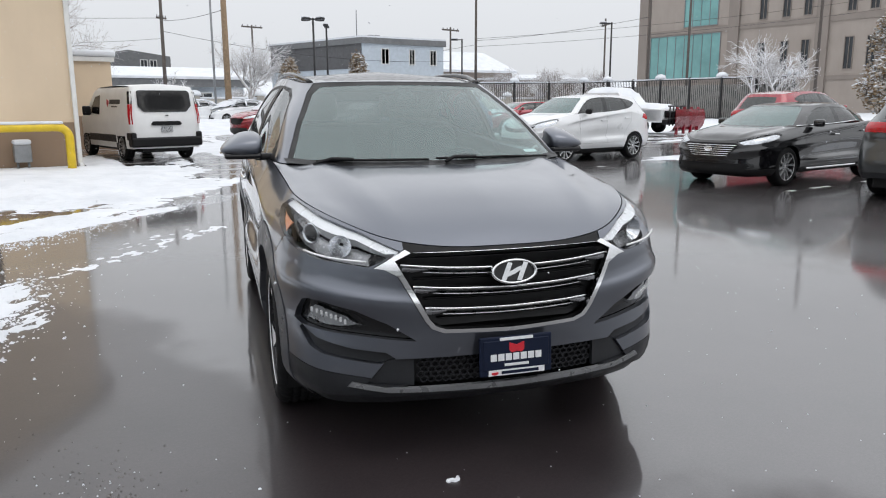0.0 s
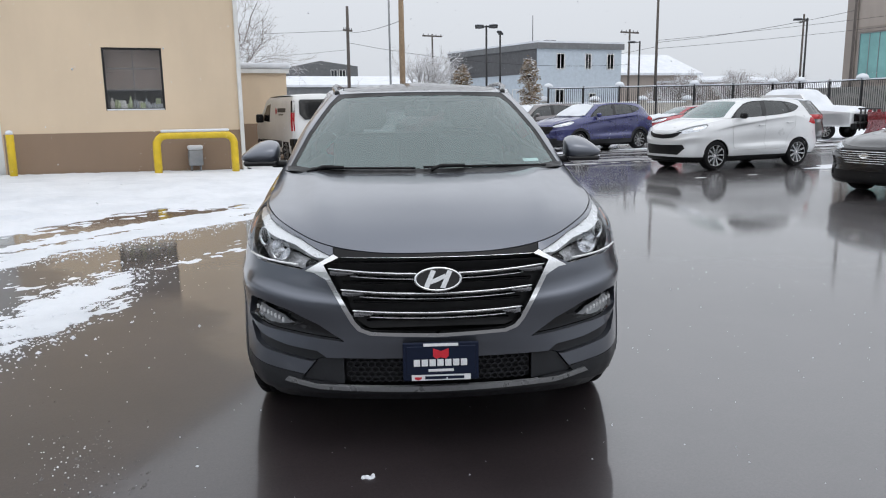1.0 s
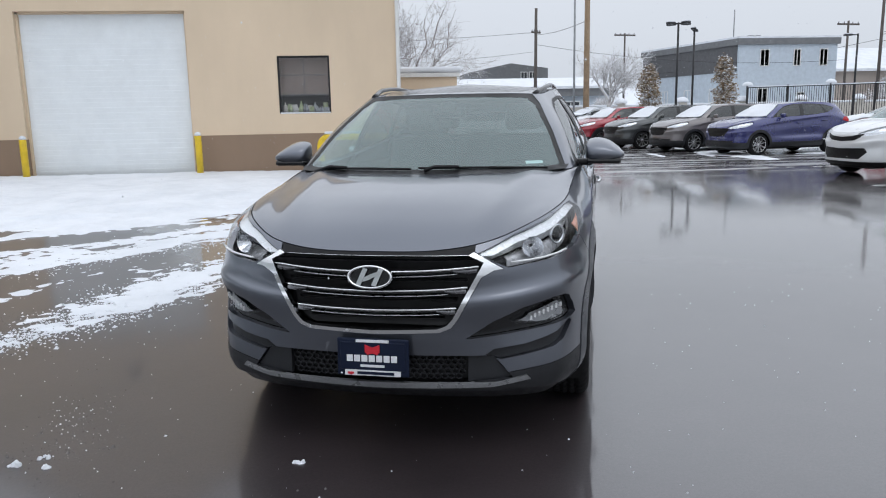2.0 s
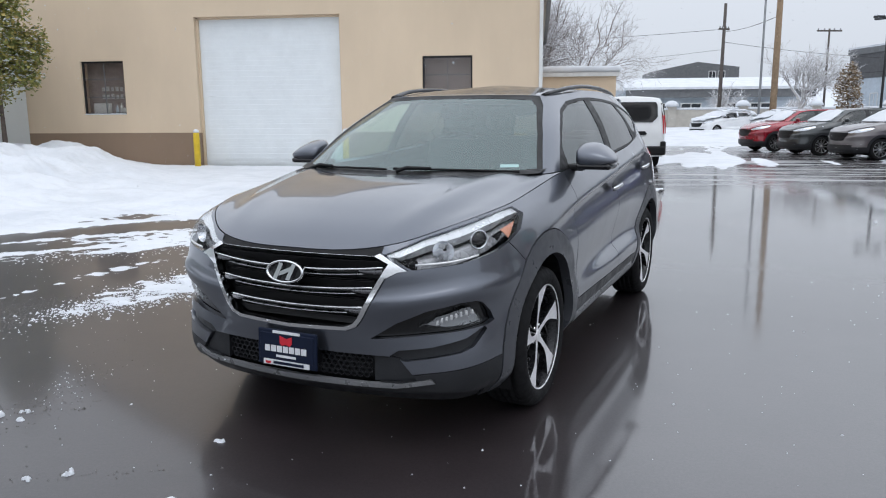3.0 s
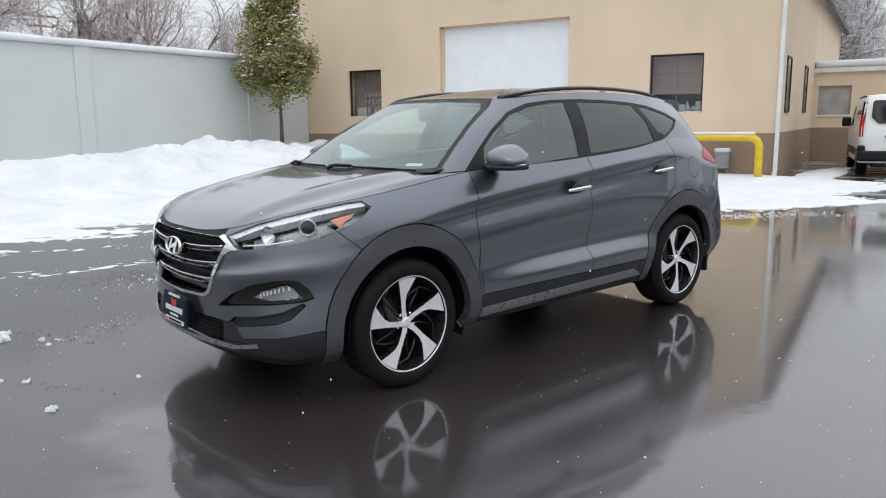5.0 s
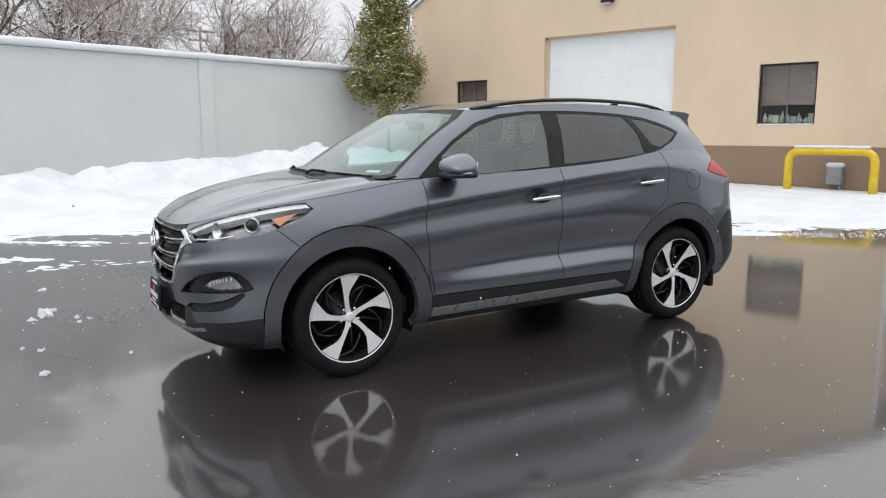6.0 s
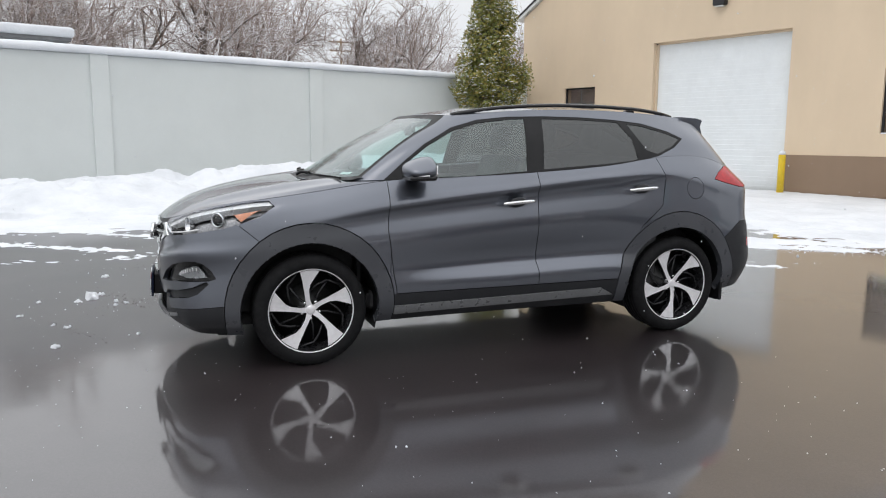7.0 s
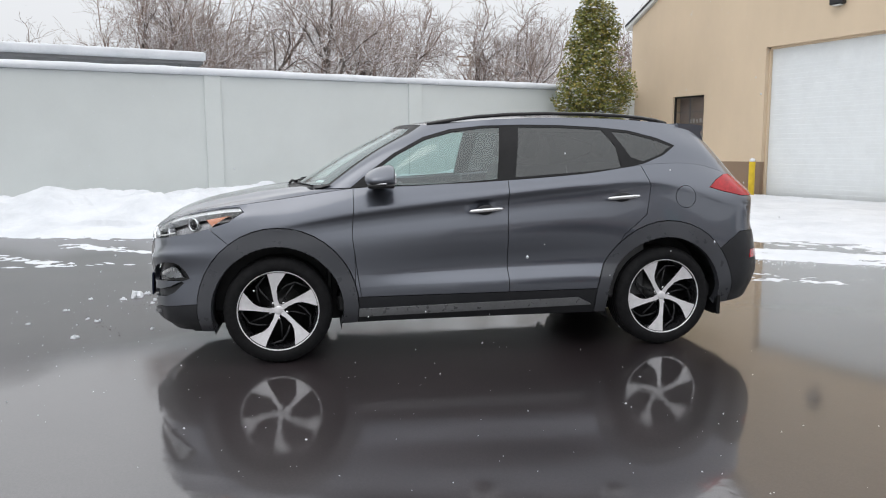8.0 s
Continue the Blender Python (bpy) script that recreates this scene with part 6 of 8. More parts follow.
# wheel-arch liners and underbody
for y in (ARCH_F, ARCH_R):
    for s in (-1, 1):
        bm = bmesh.new()
        rings = []
        for x in (0.50, 0.86):
            rings.append([bm.verts.new((s * x, y + 0.428 * math.cos(a), ARCH_Z + 0.428 * math.sin(a))) for a in np.linspace(-0.35, math.pi + 0.35, 20)])
        for i in range(19):
            bm.faces.new((rings[0][i], rings[0][i + 1], rings[1][i + 1], rings[1][i]))
        bm.faces.new(rings[0])
        part("arch_liner", bm, CAR["black"], hero, normals=False)
bm = bmesh.new()
rbox(bm, -0.50, 0.50, -2.08, 2.05, 0.235, 0.30, 0.02, 1)
rbox(bm, -0.80, 0.80, -0.90, 0.90, 0.24, 0.33, 0.02, 1)
rbox(bm, -0.55, 0.55, -2.10, -1.98, 0.24, 0.85, 0.02, 1)
rbox(bm, -0.62, 0.62, -1.95, -1.00, 0.30, 0.88, 0.02, 1)
rbox(bm, -0.72, 0.72, -1.02, -0.98, 0.30, 1.05, 0.01, 1)
rbox(bm, -0.62, 0.62, 0.95, 2.02, 0.30, 0.75, 0.02, 1)
part("underbody", bm, CAR["black"], hero)
bm = bmesh.new()
for s in (-1, 1):
    bm = bmesh.new()
    rbox(bm, s * 0.80 - 0.08, s * 0.80 + 0.06, 1.76, 1.79, 0.20, 0.34, 0.006, 1)
    part("mud_flap", bm, CAR["black"], hero)

# mirrors
for s in (1, -1):
    mir = new("wing_mirror")
    mir.parent = hero
    mir.matrix_basis = (Matrix.Identity(4) if s == 1 else Matrix.Diagonal((-1, 1, 1, 1))) @ pose(0, -0.05, 0)
    bm = bmesh.new()
    bmesh.ops.create_uvsphere(bm, u_segments=24, v_segments=14, radius=1.0)
    for v in bm.verts:
        x, y, z = v.co
        w = 1 - 0.22 * (x > 0) * x
        v.co = (0.965 + 0.112 * math.copysign(abs(x) ** 0.62, x), -0.605 + 0.108 * math.copysign(abs(y) ** 0.7, y) * w - 0.02 * x * x, 1.214 + 0.064 * math.copysign(abs(z) ** 0.62, z) * w + (0.010 if z > 0 else 0) * (1 - x))
    for v in bm.verts:
        v.co.y = min(v.co.y, -0.525)
        v.co.z = max(v.co.z, 1.158)
        # the shell falls away towards its tip and its leading edge
        tip = max(0.0, (v.co.x - 0.94) / 0.137)
        lead = max(0.0, (-0.545 - v.co.y) / 0.19)
        if v.co.z > 1.178:
            v.co.z = 1.178 + (v.co.z - 1.178) * (1 - 0.48 * min(tip, 1) ** 1.5) * (1.06 - 0.5 * min(lead, 1) ** 1.4)
    part("mirror_shell", bm, GREY, mir, smooth=True)
    bm = bmesh.new()
    rbox(bm, 0.862, 1.058, -0.702, -0.528, 1.146, 1.180, 0.016, 3)
    part("mirror_base", bm, CAR["gloss_black"], mir)
    bm = bmesh.new()
    tube(bm, [(1.075, -0.585, 1.178), (1.055, -0.645, 1.176), (0.995, -0.685, 1.174), (0.93, -0.69, 1.173)], 0.0065, 6)
    part("indicator_strip", bm, CAR["chrome"], mir)
    bm = bmesh.new()
    rbox(bm, 0.79, 0.90, -0.66, -0.575, 1.135, 1.172, 0.014, 2)
    part("stalk", bm, CAR["black"], mir)
    bm = bmesh.new()
    rbox(bm, 0.875, 1.035, -0.529, -0.520, 1.170, 1.238, 0.01, 1)
    part("mirror_glass", bm, CAR["chrome"], mir)

# door handles
for s in (1, -1):
    for y, z in ((0.040, 0.990), (1.008, 1.060)):
        h = new("door_handle")
        h.parent = hero
        h.matrix_basis = (Matrix.Identity(4) if s == 1 else Matrix.Diagonal((-1, 1, 1, 1))) @ pose(0.913 if y < 0.5 else 0.905, y, z, 3.5, 0, 0)
        bm = bmesh.new()
        rings = []
        for k in range(13):
            t = -1 + 2 * k / 12
            hw = 0.013 * (1 - 0.45 * t ** 4)
            out = 0.030 - 0.016 * t ** 4
            rings.append([bm.verts.new((out + a * 0.009, t * 0.118, b * hw)) for a, b in ((1, 0.3), (0.6, 0.9), (-0.6, 1.0), (-1, 0), (-0.6, -1.0), (0.6, -0.9), (1, -0.3))])
        for p, q in zip(rings, rings[1:]):
            for i in range(7):
                f = bm.faces.new((p[i], q[i], q[(i + 1) % 7], p[(i + 1) % 7]))
                f.smooth = True
        bm.faces.new(rings[0])
        bm.faces.new(rings[-1][::-1])
        part("grip", bm, CAR["chrome"], h, "chrome handle")
        # shade of the handle cup, put on as a flat charcoal ellipsoid
        bm = bmesh.new()
        bmesh.ops.create_uvsphere(bm, u_segments=18, v_segments=10, radius=1.0)
        for v in bm.verts:
            v.co = (v.co.x * 0.010 - 0.004, v.co.y * 0.062, v.co.z * 0.032)
        part("cup_shade", bm, CAR["clad"], h, smooth=True)

# roof rails
for s in (1, -1):
    ys_r = np.linspace(-0.30, 1.47, 26)
    bm = bmesh.new()
    rings = []
    for k, y in enumerate(ys_r):
        t = k / 25
        lift = min(1, 5 * t, 5 * (1 - t)) ** 0.6
        base = np.interp(y, [p[1] for p in HEAD[3:10]], [p[2] for p in HEAD[3:10]])
        bx = np.interp(y, [p[1] for p in HEAD[3:10]], [p[0] for p in HEAD[3:10]])
        x, z = s * (bx - 0.030), base + 0.004 + 0.026 * lift
        rings.append([bm.verts.new((x + a, y, z + b)) for a, b in ((-0.014, -0.012), (-0.016, 0.006), (0, 0.014), (0.016, 0.006), (0.014, -0.012))])
    for p, q in zip(rings, rings[1:]):
        for i in range(5):
            f = bm.faces.new((p[i], q[i], q[(i + 1) % 5], p[(i + 1) % 5]))
            f.smooth = True
    bm.faces.new(rings[0])
    bm.faces.new(rings[-1][::-1])
    for k in (1, 23):
        y = ys_r[k]
        base = np.interp(y, [p[1] for p in HEAD[3:10]], [p[2] for p in HEAD[3:10]])
        bx = np.interp(y, [p[1] for p in HEAD[3:10]], [p[0] for p in HEAD[3:10]])
        box(bm, s * (bx - 0.030) - 0.012, s * (bx - 0.030) + 0.012, y, y + 0.06, base - 0.02, base + 0.016)
    part("roof_rail", bm, CAR["gloss_black"], hero, "gloss black roof rail")

# rear spoiler and antenna fin
bm = bmesh.new()
poly = [(1.56, 1.572), (1.70, 1.566), (1.768, 1.556), (1.772, 1.545), (1.745, 1.500), (1.62, 1.50)]
prism(bm, poly, [(-0.535, y, z) for y, z in poly], [(0.535, y, z) for y, z in poly])
part("spoiler", bm, GREY, hero)
for s in (-1, 1):
    bm = bmesh.new()
    poly = [(1.545, 1.572), (1.70, 1.564), (1.758, 1.548), (1.738, 1.503), (1.785, 1.392), (1.66, 1.468), (1.55, 1.530)]
    prism(bm, poly, [(s * 0.46, y, z) for y, z in poly], [(s * (0.585 - 0.03 * (y - 1.55) / 0.25), y, z) for y, z in poly])
    part("spoiler_end", bm, GREY, hero)
    bm = bmesh.new()
    poly = [(1.552, 1.518), (1.66, 1.466), (1.80, 1.386), (1.79, 1.378), (1.65, 1.456), (1.548, 1.510)]
    prism(bm, poly, [(s * 0.46, y, z) for y, z in poly], [(s * (0.590 - 0.03 * (y - 1.55) / 0.25), y, z) for y, z in poly])
    part("spoiler_seam", bm, CAR["gloss_black"], hero)
bm = bmesh.new()
poly = [(1.38, 1.60), (1.52, 1.592), (1.50, 1.648), (1.46, 1.652)]
prism(bm, poly, [(-0.016, y, z) for y, z in poly], [(0.016, y, z) for y, z in poly])
part("antenna", bm, CAR["gloss_black"], hero)

# wipers and cowl
bm = bmesh.new()
tube(bm, [(0.66, -1.095, 1.152), (0.40, -1.175, 1.160), (-0.02, -1.23, 1.162)], 0.0065, 6)
tube(bm, [(0.02, -1.27, 1.148), (0.07, -1.248, 1.170), (0.20, -1.215, 1.166)], 0.010, 6)
tube(bm, [(-0.06, -1.235, 1.158), (-0.35, -1.205, 1.160), (-0.62, -1.115, 1.156)], 0.0065, 6)
tube(bm, [(-0.64, -1.15, 1.140), (-0.55, -1.155, 1.168), (-0.44, -1.19, 1.164)], 0.010, 6)
part("wiper", bm, CAR["black"], hero)
bm = bmesh.new()
cow = [p for p in FOOT[:4]]
full = [(-x, y, z) for x, y, z in reversed(cow[1:])] + cow
a = [bm.verts.new((x * 0.98, y - 0.05, z + 0.004)) for x, y, z in full]
b = [bm.verts.new((x, y + 0.03, z + 0.024)) for x, y, z in full]
for i in range(len(full) - 1):
    bm.faces.new((a[i], a[i + 1], b[i + 1], b[i]))
part("cowl", bm, CAR["black"], hero)
bm = bmesh.new()
v = [bm.verts.new(p) for p in ((0.545, -1.080, 1.172), (0.635, -1.034, 1.172), (0.626, -1.010, 1.186), (0.536, -1.055, 1.186))]
bm.faces.new(v)
part("sticker", bm, CAR["plate_white"], hero, "white paper sticker behind the windscreen")

# cabin
bm = bmesh.new()
rbox(bm, -0.72, 0.72, -1.00, -0.45, 0.72, 1.075, 0.06, 3)
part("dashboard", bm, CAR["fabric"], hero)
bm = bmesh.new()
rbox(bm, -0.74, 0.74, -0.95, 1.95, 0.30, 0.42, 0.02, 1)
for s in (-1, 1):
    rbox(bm, s * 0.785 - 0.03, s * 0.785 + 0.03, -0.82, 1.22, 0.34, 1.10, 0.02, 1)
rbox(bm, -0.60, 0.60, 1.35, 1.38, 0.35, 1.05, 0.02, 1)
part("cabin_trim", bm, CAR["fabric"], hero)
bm = bmesh.new()
box(bm, -0.52, 0.52, -0.10, 1.75, 1.535, 1.548)
part("headliner", bm, CAR["headliner"], hero)


def seat(x, y, wide=0.50):
    st = new("seat")
    st.parent = hero
    st.matrix_basis = pose(x, y, 0)
    bm = bmesh.new()
    rbox(bm, -wide / 2, wide / 2, -0.30, 0.24, 0.52, 0.70, 0.06, 3)
    part("cushion", bm, CAR["fabric"], st, smooth=True)
    bm = bmesh.new()
    rbox(bm, -wide / 2, wide / 2, 0.0, 0.15, 0.0, 0.66, 0.06, 3, pose(0, 0.20, 0.66, -17))
    part("backrest", bm, CAR["fabric"], st, smooth=True)
    for hx in ([0] if wide < 0.6 else [-0.38, 0.38]):
        bm = bmesh.new()
        rbox(bm, -0.13 + hx, 0.13 + hx, 0.02, 0.12, 0.70, 0.90, 0.045, 3, pose(0, 0.20, 0.66, -14))
        part("headrest", bm, CAR["fabric"], st, smooth=True)


seat(0.38, 0.02)
seat(-0.38, 0.02)
seat(0.0, 0.88, 1.25)
bm = bmesh.new()
tor = []
for k in range(28):
    a = 2 * math.pi * k / 28
    tor.append((0.38 + 0.18 * math.cos(a), -0.42 - 0.06 * math.sin(a), 0.98 + 0.17 * math.sin(a)))
tube(bm, tor + [tor[0]], 0.016, 8, caps=False)
tube(bm, [(0.22, -0.42, 0.98), (0.54, -0.42, 0.98)], 0.02, 6)
part("steering_wheel", bm, CAR["black"], hero)
bm = bmesh.new()
rbox(bm, -0.11, 0.11, -0.44, -0.41, 1.42, 1.49, 0.02, 2)
rbox(bm, -0.05, 0.05, -0.50, -0.42, 1.46, 1.525, 0.02, 2)
part("rear_view_mirror", bm, CAR["black"], hero)

# ---------------------------------------------------------------- the other vehicles
SPLIT_WHEEL = wheel_sets(0.335, 0.235, 5, plain_spoke(0.235))


def other_car(name, label, colour, at, size=(4.5, 1.85, 1.66), belt=1.0, sedan=False, clad=True, snow=(), group="", grille="black", slim=False, deep=0.035):
    """A parked car after the same lines, stretched to its own length, width and height."""
    L, W, H = size
    fx, fy = W / 1.85, L / 4.48
    fz = belt
    fg = (H - 0.05 - 1.13 * fz) / (1.635 - 1.13)

    def zz(z):
        return z * fz if z <= 1.13 else 1.13 * fz + (z - 1.13) * fg

    def w3(p):
        return (p[0] * fx, p[1] * fy, zz(p[2]))

    def side(poly):
        return [(a * fy, zz(b)) for a, b in poly]

    def face(poly):
        return [(a * fx, zz(b)) for a, b in poly]

    foot, head, shoulder = [w3(p) for p in FOOT], [w3(p) for p in HEAD], [w3(p) for p in SHOULDER]
    dlo, rear_win = DLO, [(-0.05, 1.150), (0.52, 1.165), (0.43, 1.455), (-0.05, 1.475)]
    if sedan:
        back = {8: (0.76, 1.20, 1.17), 9: (0.70, 1.42, 1.165), 10: (0.62, 1.58, 1.16), 11: (0.50, 1.66, 1.155), 12: (0.28, 1.70, 1.155), 13: (0, 1.72, 1.155)}
        for k, p in back.items():
            foot[k] = w3(p)
        high = {7: (0.60, 0.62, 1.58), 8: (0.57, 0.80, 1.56), 9: (0.53, 0.92, 1.545), 10: (0.46, 1.0, 1.54), 11: (0.36, 1.04, 1.54), 12: (0.20, 1.06, 1.545), 13: (0, 1.07, 1.548)}
        for k, p in high.items():
            head[k] = w3(p)
        for k, z in ((9, 1.19), (10, 1.185), (11, 1.17), (12, 1.15), (13, 1.13), (14, 1.12), (15, 1.12)):
            shoulder[k] = (shoulder[k][0], shoulder[k][1], zz(z))
        dlo = [(-0.825, 1.128), (-0.575, 1.308), (-0.382, 1.450), (-0.150, 1.525), (0.203, 1.540), (0.60, 1.520), (0.90, 1.44), (1.22, 1.24), (1.20, 1.195), (0.245, 1.182), (-0.35, 1.152)]
    roof = [head[0], (0, 0.05 * fy, zz(1.622)), (0, 0.45 * fy, zz(1.638)), (0, (0.8 if sedan else 1.1) * fy, zz(1.60 if sedan else 1.625)), head[-1]]
    sh = make_shell([(a * fx, b * fy) for a, b in PLAN], [([zz(z) for z in zs], ds) for zs, ds in BODY], shoulder, foot, head,
                    [w3(p) for p in ((0, -2.155, 0.895), (0, -2.03, 0.995), (0, -1.80, 1.068), (0, -1.55, 1.112), (0, -1.25, 1.135))], roof, 0.07, 3)
    af, ar, az = ARCH_F * fy, ARCH_R * fy, 0.335
    sh.add("void", circle(af, az, 0.365, 20), SIDE, (0,))
    sh.add("void", circle(ar, az, 0.365, 20), SIDE, (0,))
    if clad:
        sh.add("clad", circle(af, az, 0.45, 20), SIDE, (0,))
        sh.add("clad", circle(ar, az, 0.45, 20), SIDE, (0,))
    sh.add("grille", face([(-0.05, 0.79), (0.30, 0.815), (0.56, 0.88), (0.50, 0.79), (0.36, 0.73), (-0.05, 0.70)] if slim else [(-0.05, 0.84), (0.47, 0.84), (0.52, 0.80), (0.36, 0.60), (-0.05, 0.575)]), FRONT, (0,), lambda c: c.y < -1.2)
    sh.add("lamp", [(a * fy, zz(b)) for a, b in LAMP], CORNER, (0,), lambda c: c.y < -1.2)
    sh.add("clad", face([(-0.05, 0.36), (0.50, 0.36), (0.66, 0.50), (0.60, 0.58), (-0.05, 0.56)] if slim else [(-0.05, 0.30), (0.62, 0.30), (0.66, 0.46), (-0.05, 0.46)]), FRONT, (0,), lambda c: c.y < -1.2)
    sh.add("tail_lamp", side([(1.70, 1.02), (1.80, 1.12), (2.5, 1.11), (2.5, 0.98), (1.90, 0.97)]), SIDE, (0,), lambda c: c.y > 1.4)
    sh.add("clad", [(-3, 0), (3, 0), (3, 0.40 * fz if clad else 0.31), (-3, 0.40 * fz if clad else 0.31)], SIDE, (0,))
    sh.add("front_door", side(FRONT_DOOR), SIDE, (0,))
    sh.add("rear_door", side(REAR_DOOR), SIDE, (0,))
    sh.add("screen", face(SCREEN), FRONT, (2,), lambda c: c.y < 0)
    wf = side(WIN_F)
    sh.add("glass", wf, SIDE, (2,))
    if not sedan:
        sh.add("glass", side(WIN_R), SIDE, (2,))
        sh.add("glass", side(WIN_Q), SIDE, (2,))
    else:
        sh.add("glass", side([(0.275, 1.200), (0.275, 1.515), (0.58, 1.50), (0.86, 1.43), (1.12, 1.235), (0.80, 1.21)]), SIDE, (2,))
    sh.add("trim", side(dlo), SIDE, (2,))
    sh.add("rear_window", face(rear_win), FRONT, (2,), lambda c: c.y > 0.8)
    fc = sh.sort({0: "body", 1: "bonnet", 2: "frame", 3: "roof"})
    ob = thing(name, label, "car", at, group)
    paint_m = CAR[colour]
    parts = {}
    parts["body"] = part("body", take(fc["body"], "LR", 0.002, 0.02), paint_m, ob, normals=False)
    part("bonnet", take(fc["bonnet"], "LR", 0.003, 0.02), paint_m, ob, normals=False)
    part("roof", take(fc["roof"] + fc["frame"], "LR", 0, 0.02), paint_m, ob, normals=False)
    part("lower_trim", take(fc["clad"], "LR", 0, 0.03, -0.004), CAR["clad"] if clad else CAR["black"], ob, normals=False)
    part("grille", take(fc["grille"], "LR", 0, 0.0, 0.012), CAR[grille], ob, normals=False)
    part("windscreen", take(fc["screen"], "LR", 0, 0, 0.003), CAR["far_glass"], ob, normals=False)
    part("rear_window", take(fc.get("rear_window", []), "LR", 0, 0, -0.001), CAR["rear_glass"], ob, normals=False)
    for s in "LR":
        part("door", take(fc["front_door"], s, 0.003, 0.02), paint_m, ob, normals=False)
        part("door", take(fc["rear_door"], s, 0.003, 0.02), paint_m, ob, normals=False)
        part("window_trim", take(fc["trim"], s, 0, 0.008, 0.001), CAR["gloss_black"], ob, normals=False)
        part("side_glass", take(fc["glass"], s, 0, 0, 0.003), CAR["rear_glass"], ob, normals=False)
        h = part("headlamp", take(fc["lamp"], s, 0, 0.0, 0.0), CAR["lens"], ob, normals=False)
        part("housing", take(fc["lamp"], s, 0.0, 0.0, 0.02), CAR["lamp_chrome"], h, normals=False)
        part("tail_lamp", take(fc["tail_lamp"], s, 0, 0.02, -0.004), CAR["red_lens"], ob, "red tail lamp", normals=False)
        k = 1 if s == "L" else -1
        bm = bmesh.new()
        rbox(bm, 0.86 * fx, 1.05 * fx, -0.64 * fy, -0.54 * fy, zz(1.13), zz(1.13) + 0.13, 0.04, 3, Matrix.Diagonal((k, 1, 1, 1)))
        part("wing_mirror", bm, CAR["black"] if colour in ("pearl_paint", "white_paint") else paint_m, ob, smooth=True)
        for y, z in ((0.04, 0.97), (0.98, 1.02)):
            bm = bmesh.new()
            rbox(bm, 0.905 * fx, 0.945 * fx, y * fy - 0.09, y * fy + 0.09, zz(z) - 0.013, zz(z) + 0.013, 0.008, 2, Matrix.Diagonal((k, 1, 1, 1)))
            part("door_handle", bm, CAR["chrome"] if colour == "black_paint" else paint_m, ob)
        for y in (af, ar):
            wheel(ob, k * 0.775 * fx, y, az, random.uniform(0, 72), SPLIT_WHEEL, s == "R")
    if sedan:
        def nose_at(x):
            return front_y(x / fx, 0.0) * fy
        for z in np.linspace(0.60, 0.80, 6):
            half_w = float(np.interp(z, [0.575, 0.60, 0.80, 0.84], [0.30, 0.36, 0.50, 0.47])) * fx - 0.01
            bm = bmesh.new()
            tube(bm, [(x, nose_at(x) - 0.004, zz(z)) for x in np.linspace(-half_w, half_w, 17)], 0.008, 6)
            part("grille_bar", bm, CAR["chrome"], ob, "chrome grille bar")
        bm = bmesh.new()
        lathe(bm, [(0.0, -0.012), (0.045, -0.010), (0.06, 0.0)], 16, "z")
        part("badge", bm, CAR["chrome"], ob).matrix_basis = pose(0, nose_at(0) - 0.01, zz(0.74), 90) @ Matrix.Diagonal((1.4, 0.8, 1, 1))
        for k in (1, -1):
            bm = bmesh.new()
            rbox(bm, 0.895 * fx, 0.918 * fx, -0.80 * fy, 0.78 * fy, 0.262, 0.292, 0.006, 1, Matrix.Diagonal((k, 1, 1, 1)))
            part("sill_strip", bm, CAR["chrome"], ob, "bright chrome sill strip")
            bm = bmesh.new()
            tube(bm, [(k * (p[0] + 0.006), p[1], p[2] + 0.012) for p in foot[3:9]], 0.009, 5)
            part("window_strip", bm, CAR["chrome"], ob)
    bm = bmesh.new()
    if sedan:
        a = resample(np.array(shoulder[9:]), 16)
        b = resample(np.array(foot[8:]), 16)
        for k in (1, -1):
            va, vb = [bm.verts.new((x * k, y, z)) for x, y, z in a], [bm.verts.new((x * k, y, z)) for x, y, z in b]
            for i in range(15):
                bm.faces.new((va[i], va[i + 1], vb[i + 1], vb[i]))
        bmesh.ops.remove_doubles(bm, verts=bm.verts, dist=0.001)
        part("boot_lid", bm, paint_m, ob, smooth=True)
        bm = bmesh.new()
    rbox(bm, -0.62 * fx, 0.62 * fx, -2.0 * fy, 2.0 * fy, 0.17, 0.50, 0.02, 1)
    rbox(bm, -0.70 * fx, 0.70 * fx, -0.85, 0.85, 0.20, zz(1.0), 0.02, 1)
    rbox(bm, -0.58 * fx, 0.58 * fx, -0.2, 0.25, zz(0.9), zz(1.42), 0.06, 2, pose(0, 0.1, 0))
    part("underbody", bm, CAR["black"], ob)
    for reg in snow:
        lumpy = take(fc[reg], "LR", 0.01, 0.03, -deep)
        for v in lumpy.verts:
            v.co.z += (0.01 + 0.5 * deep) * noise.noise(v.co * 4)
        part("snow_cover", lumpy, MAT["snow"], ob, "snow lying on the car", normals=False)
    return ob


row = "cars parked in the row"
other_car("hatchback", "white electric hatchback with black trim parked on wet asphalt", "pearl_paint", pose(11.50, 9.62, 0, 0, 0, -88), (4.25, 1.80, 1.68), 1.02, clad=False, slim=True)
other_car("sedan", "glossy black sedan with chrome grille parked beside a line", "black_paint", pose(11.15, 3.66, 0, 0, 0, -90), (4.86, 1.87, 1.48), 0.885, sedan=True, clad=False)
other_car("charcoal_suv", "charcoal SUV with dark glass and red tail lamps", "dark_paint", pose(11.20, 0.42, 0, 0, 0, 90), (4.77, 1.89, 1.70), 1.02)
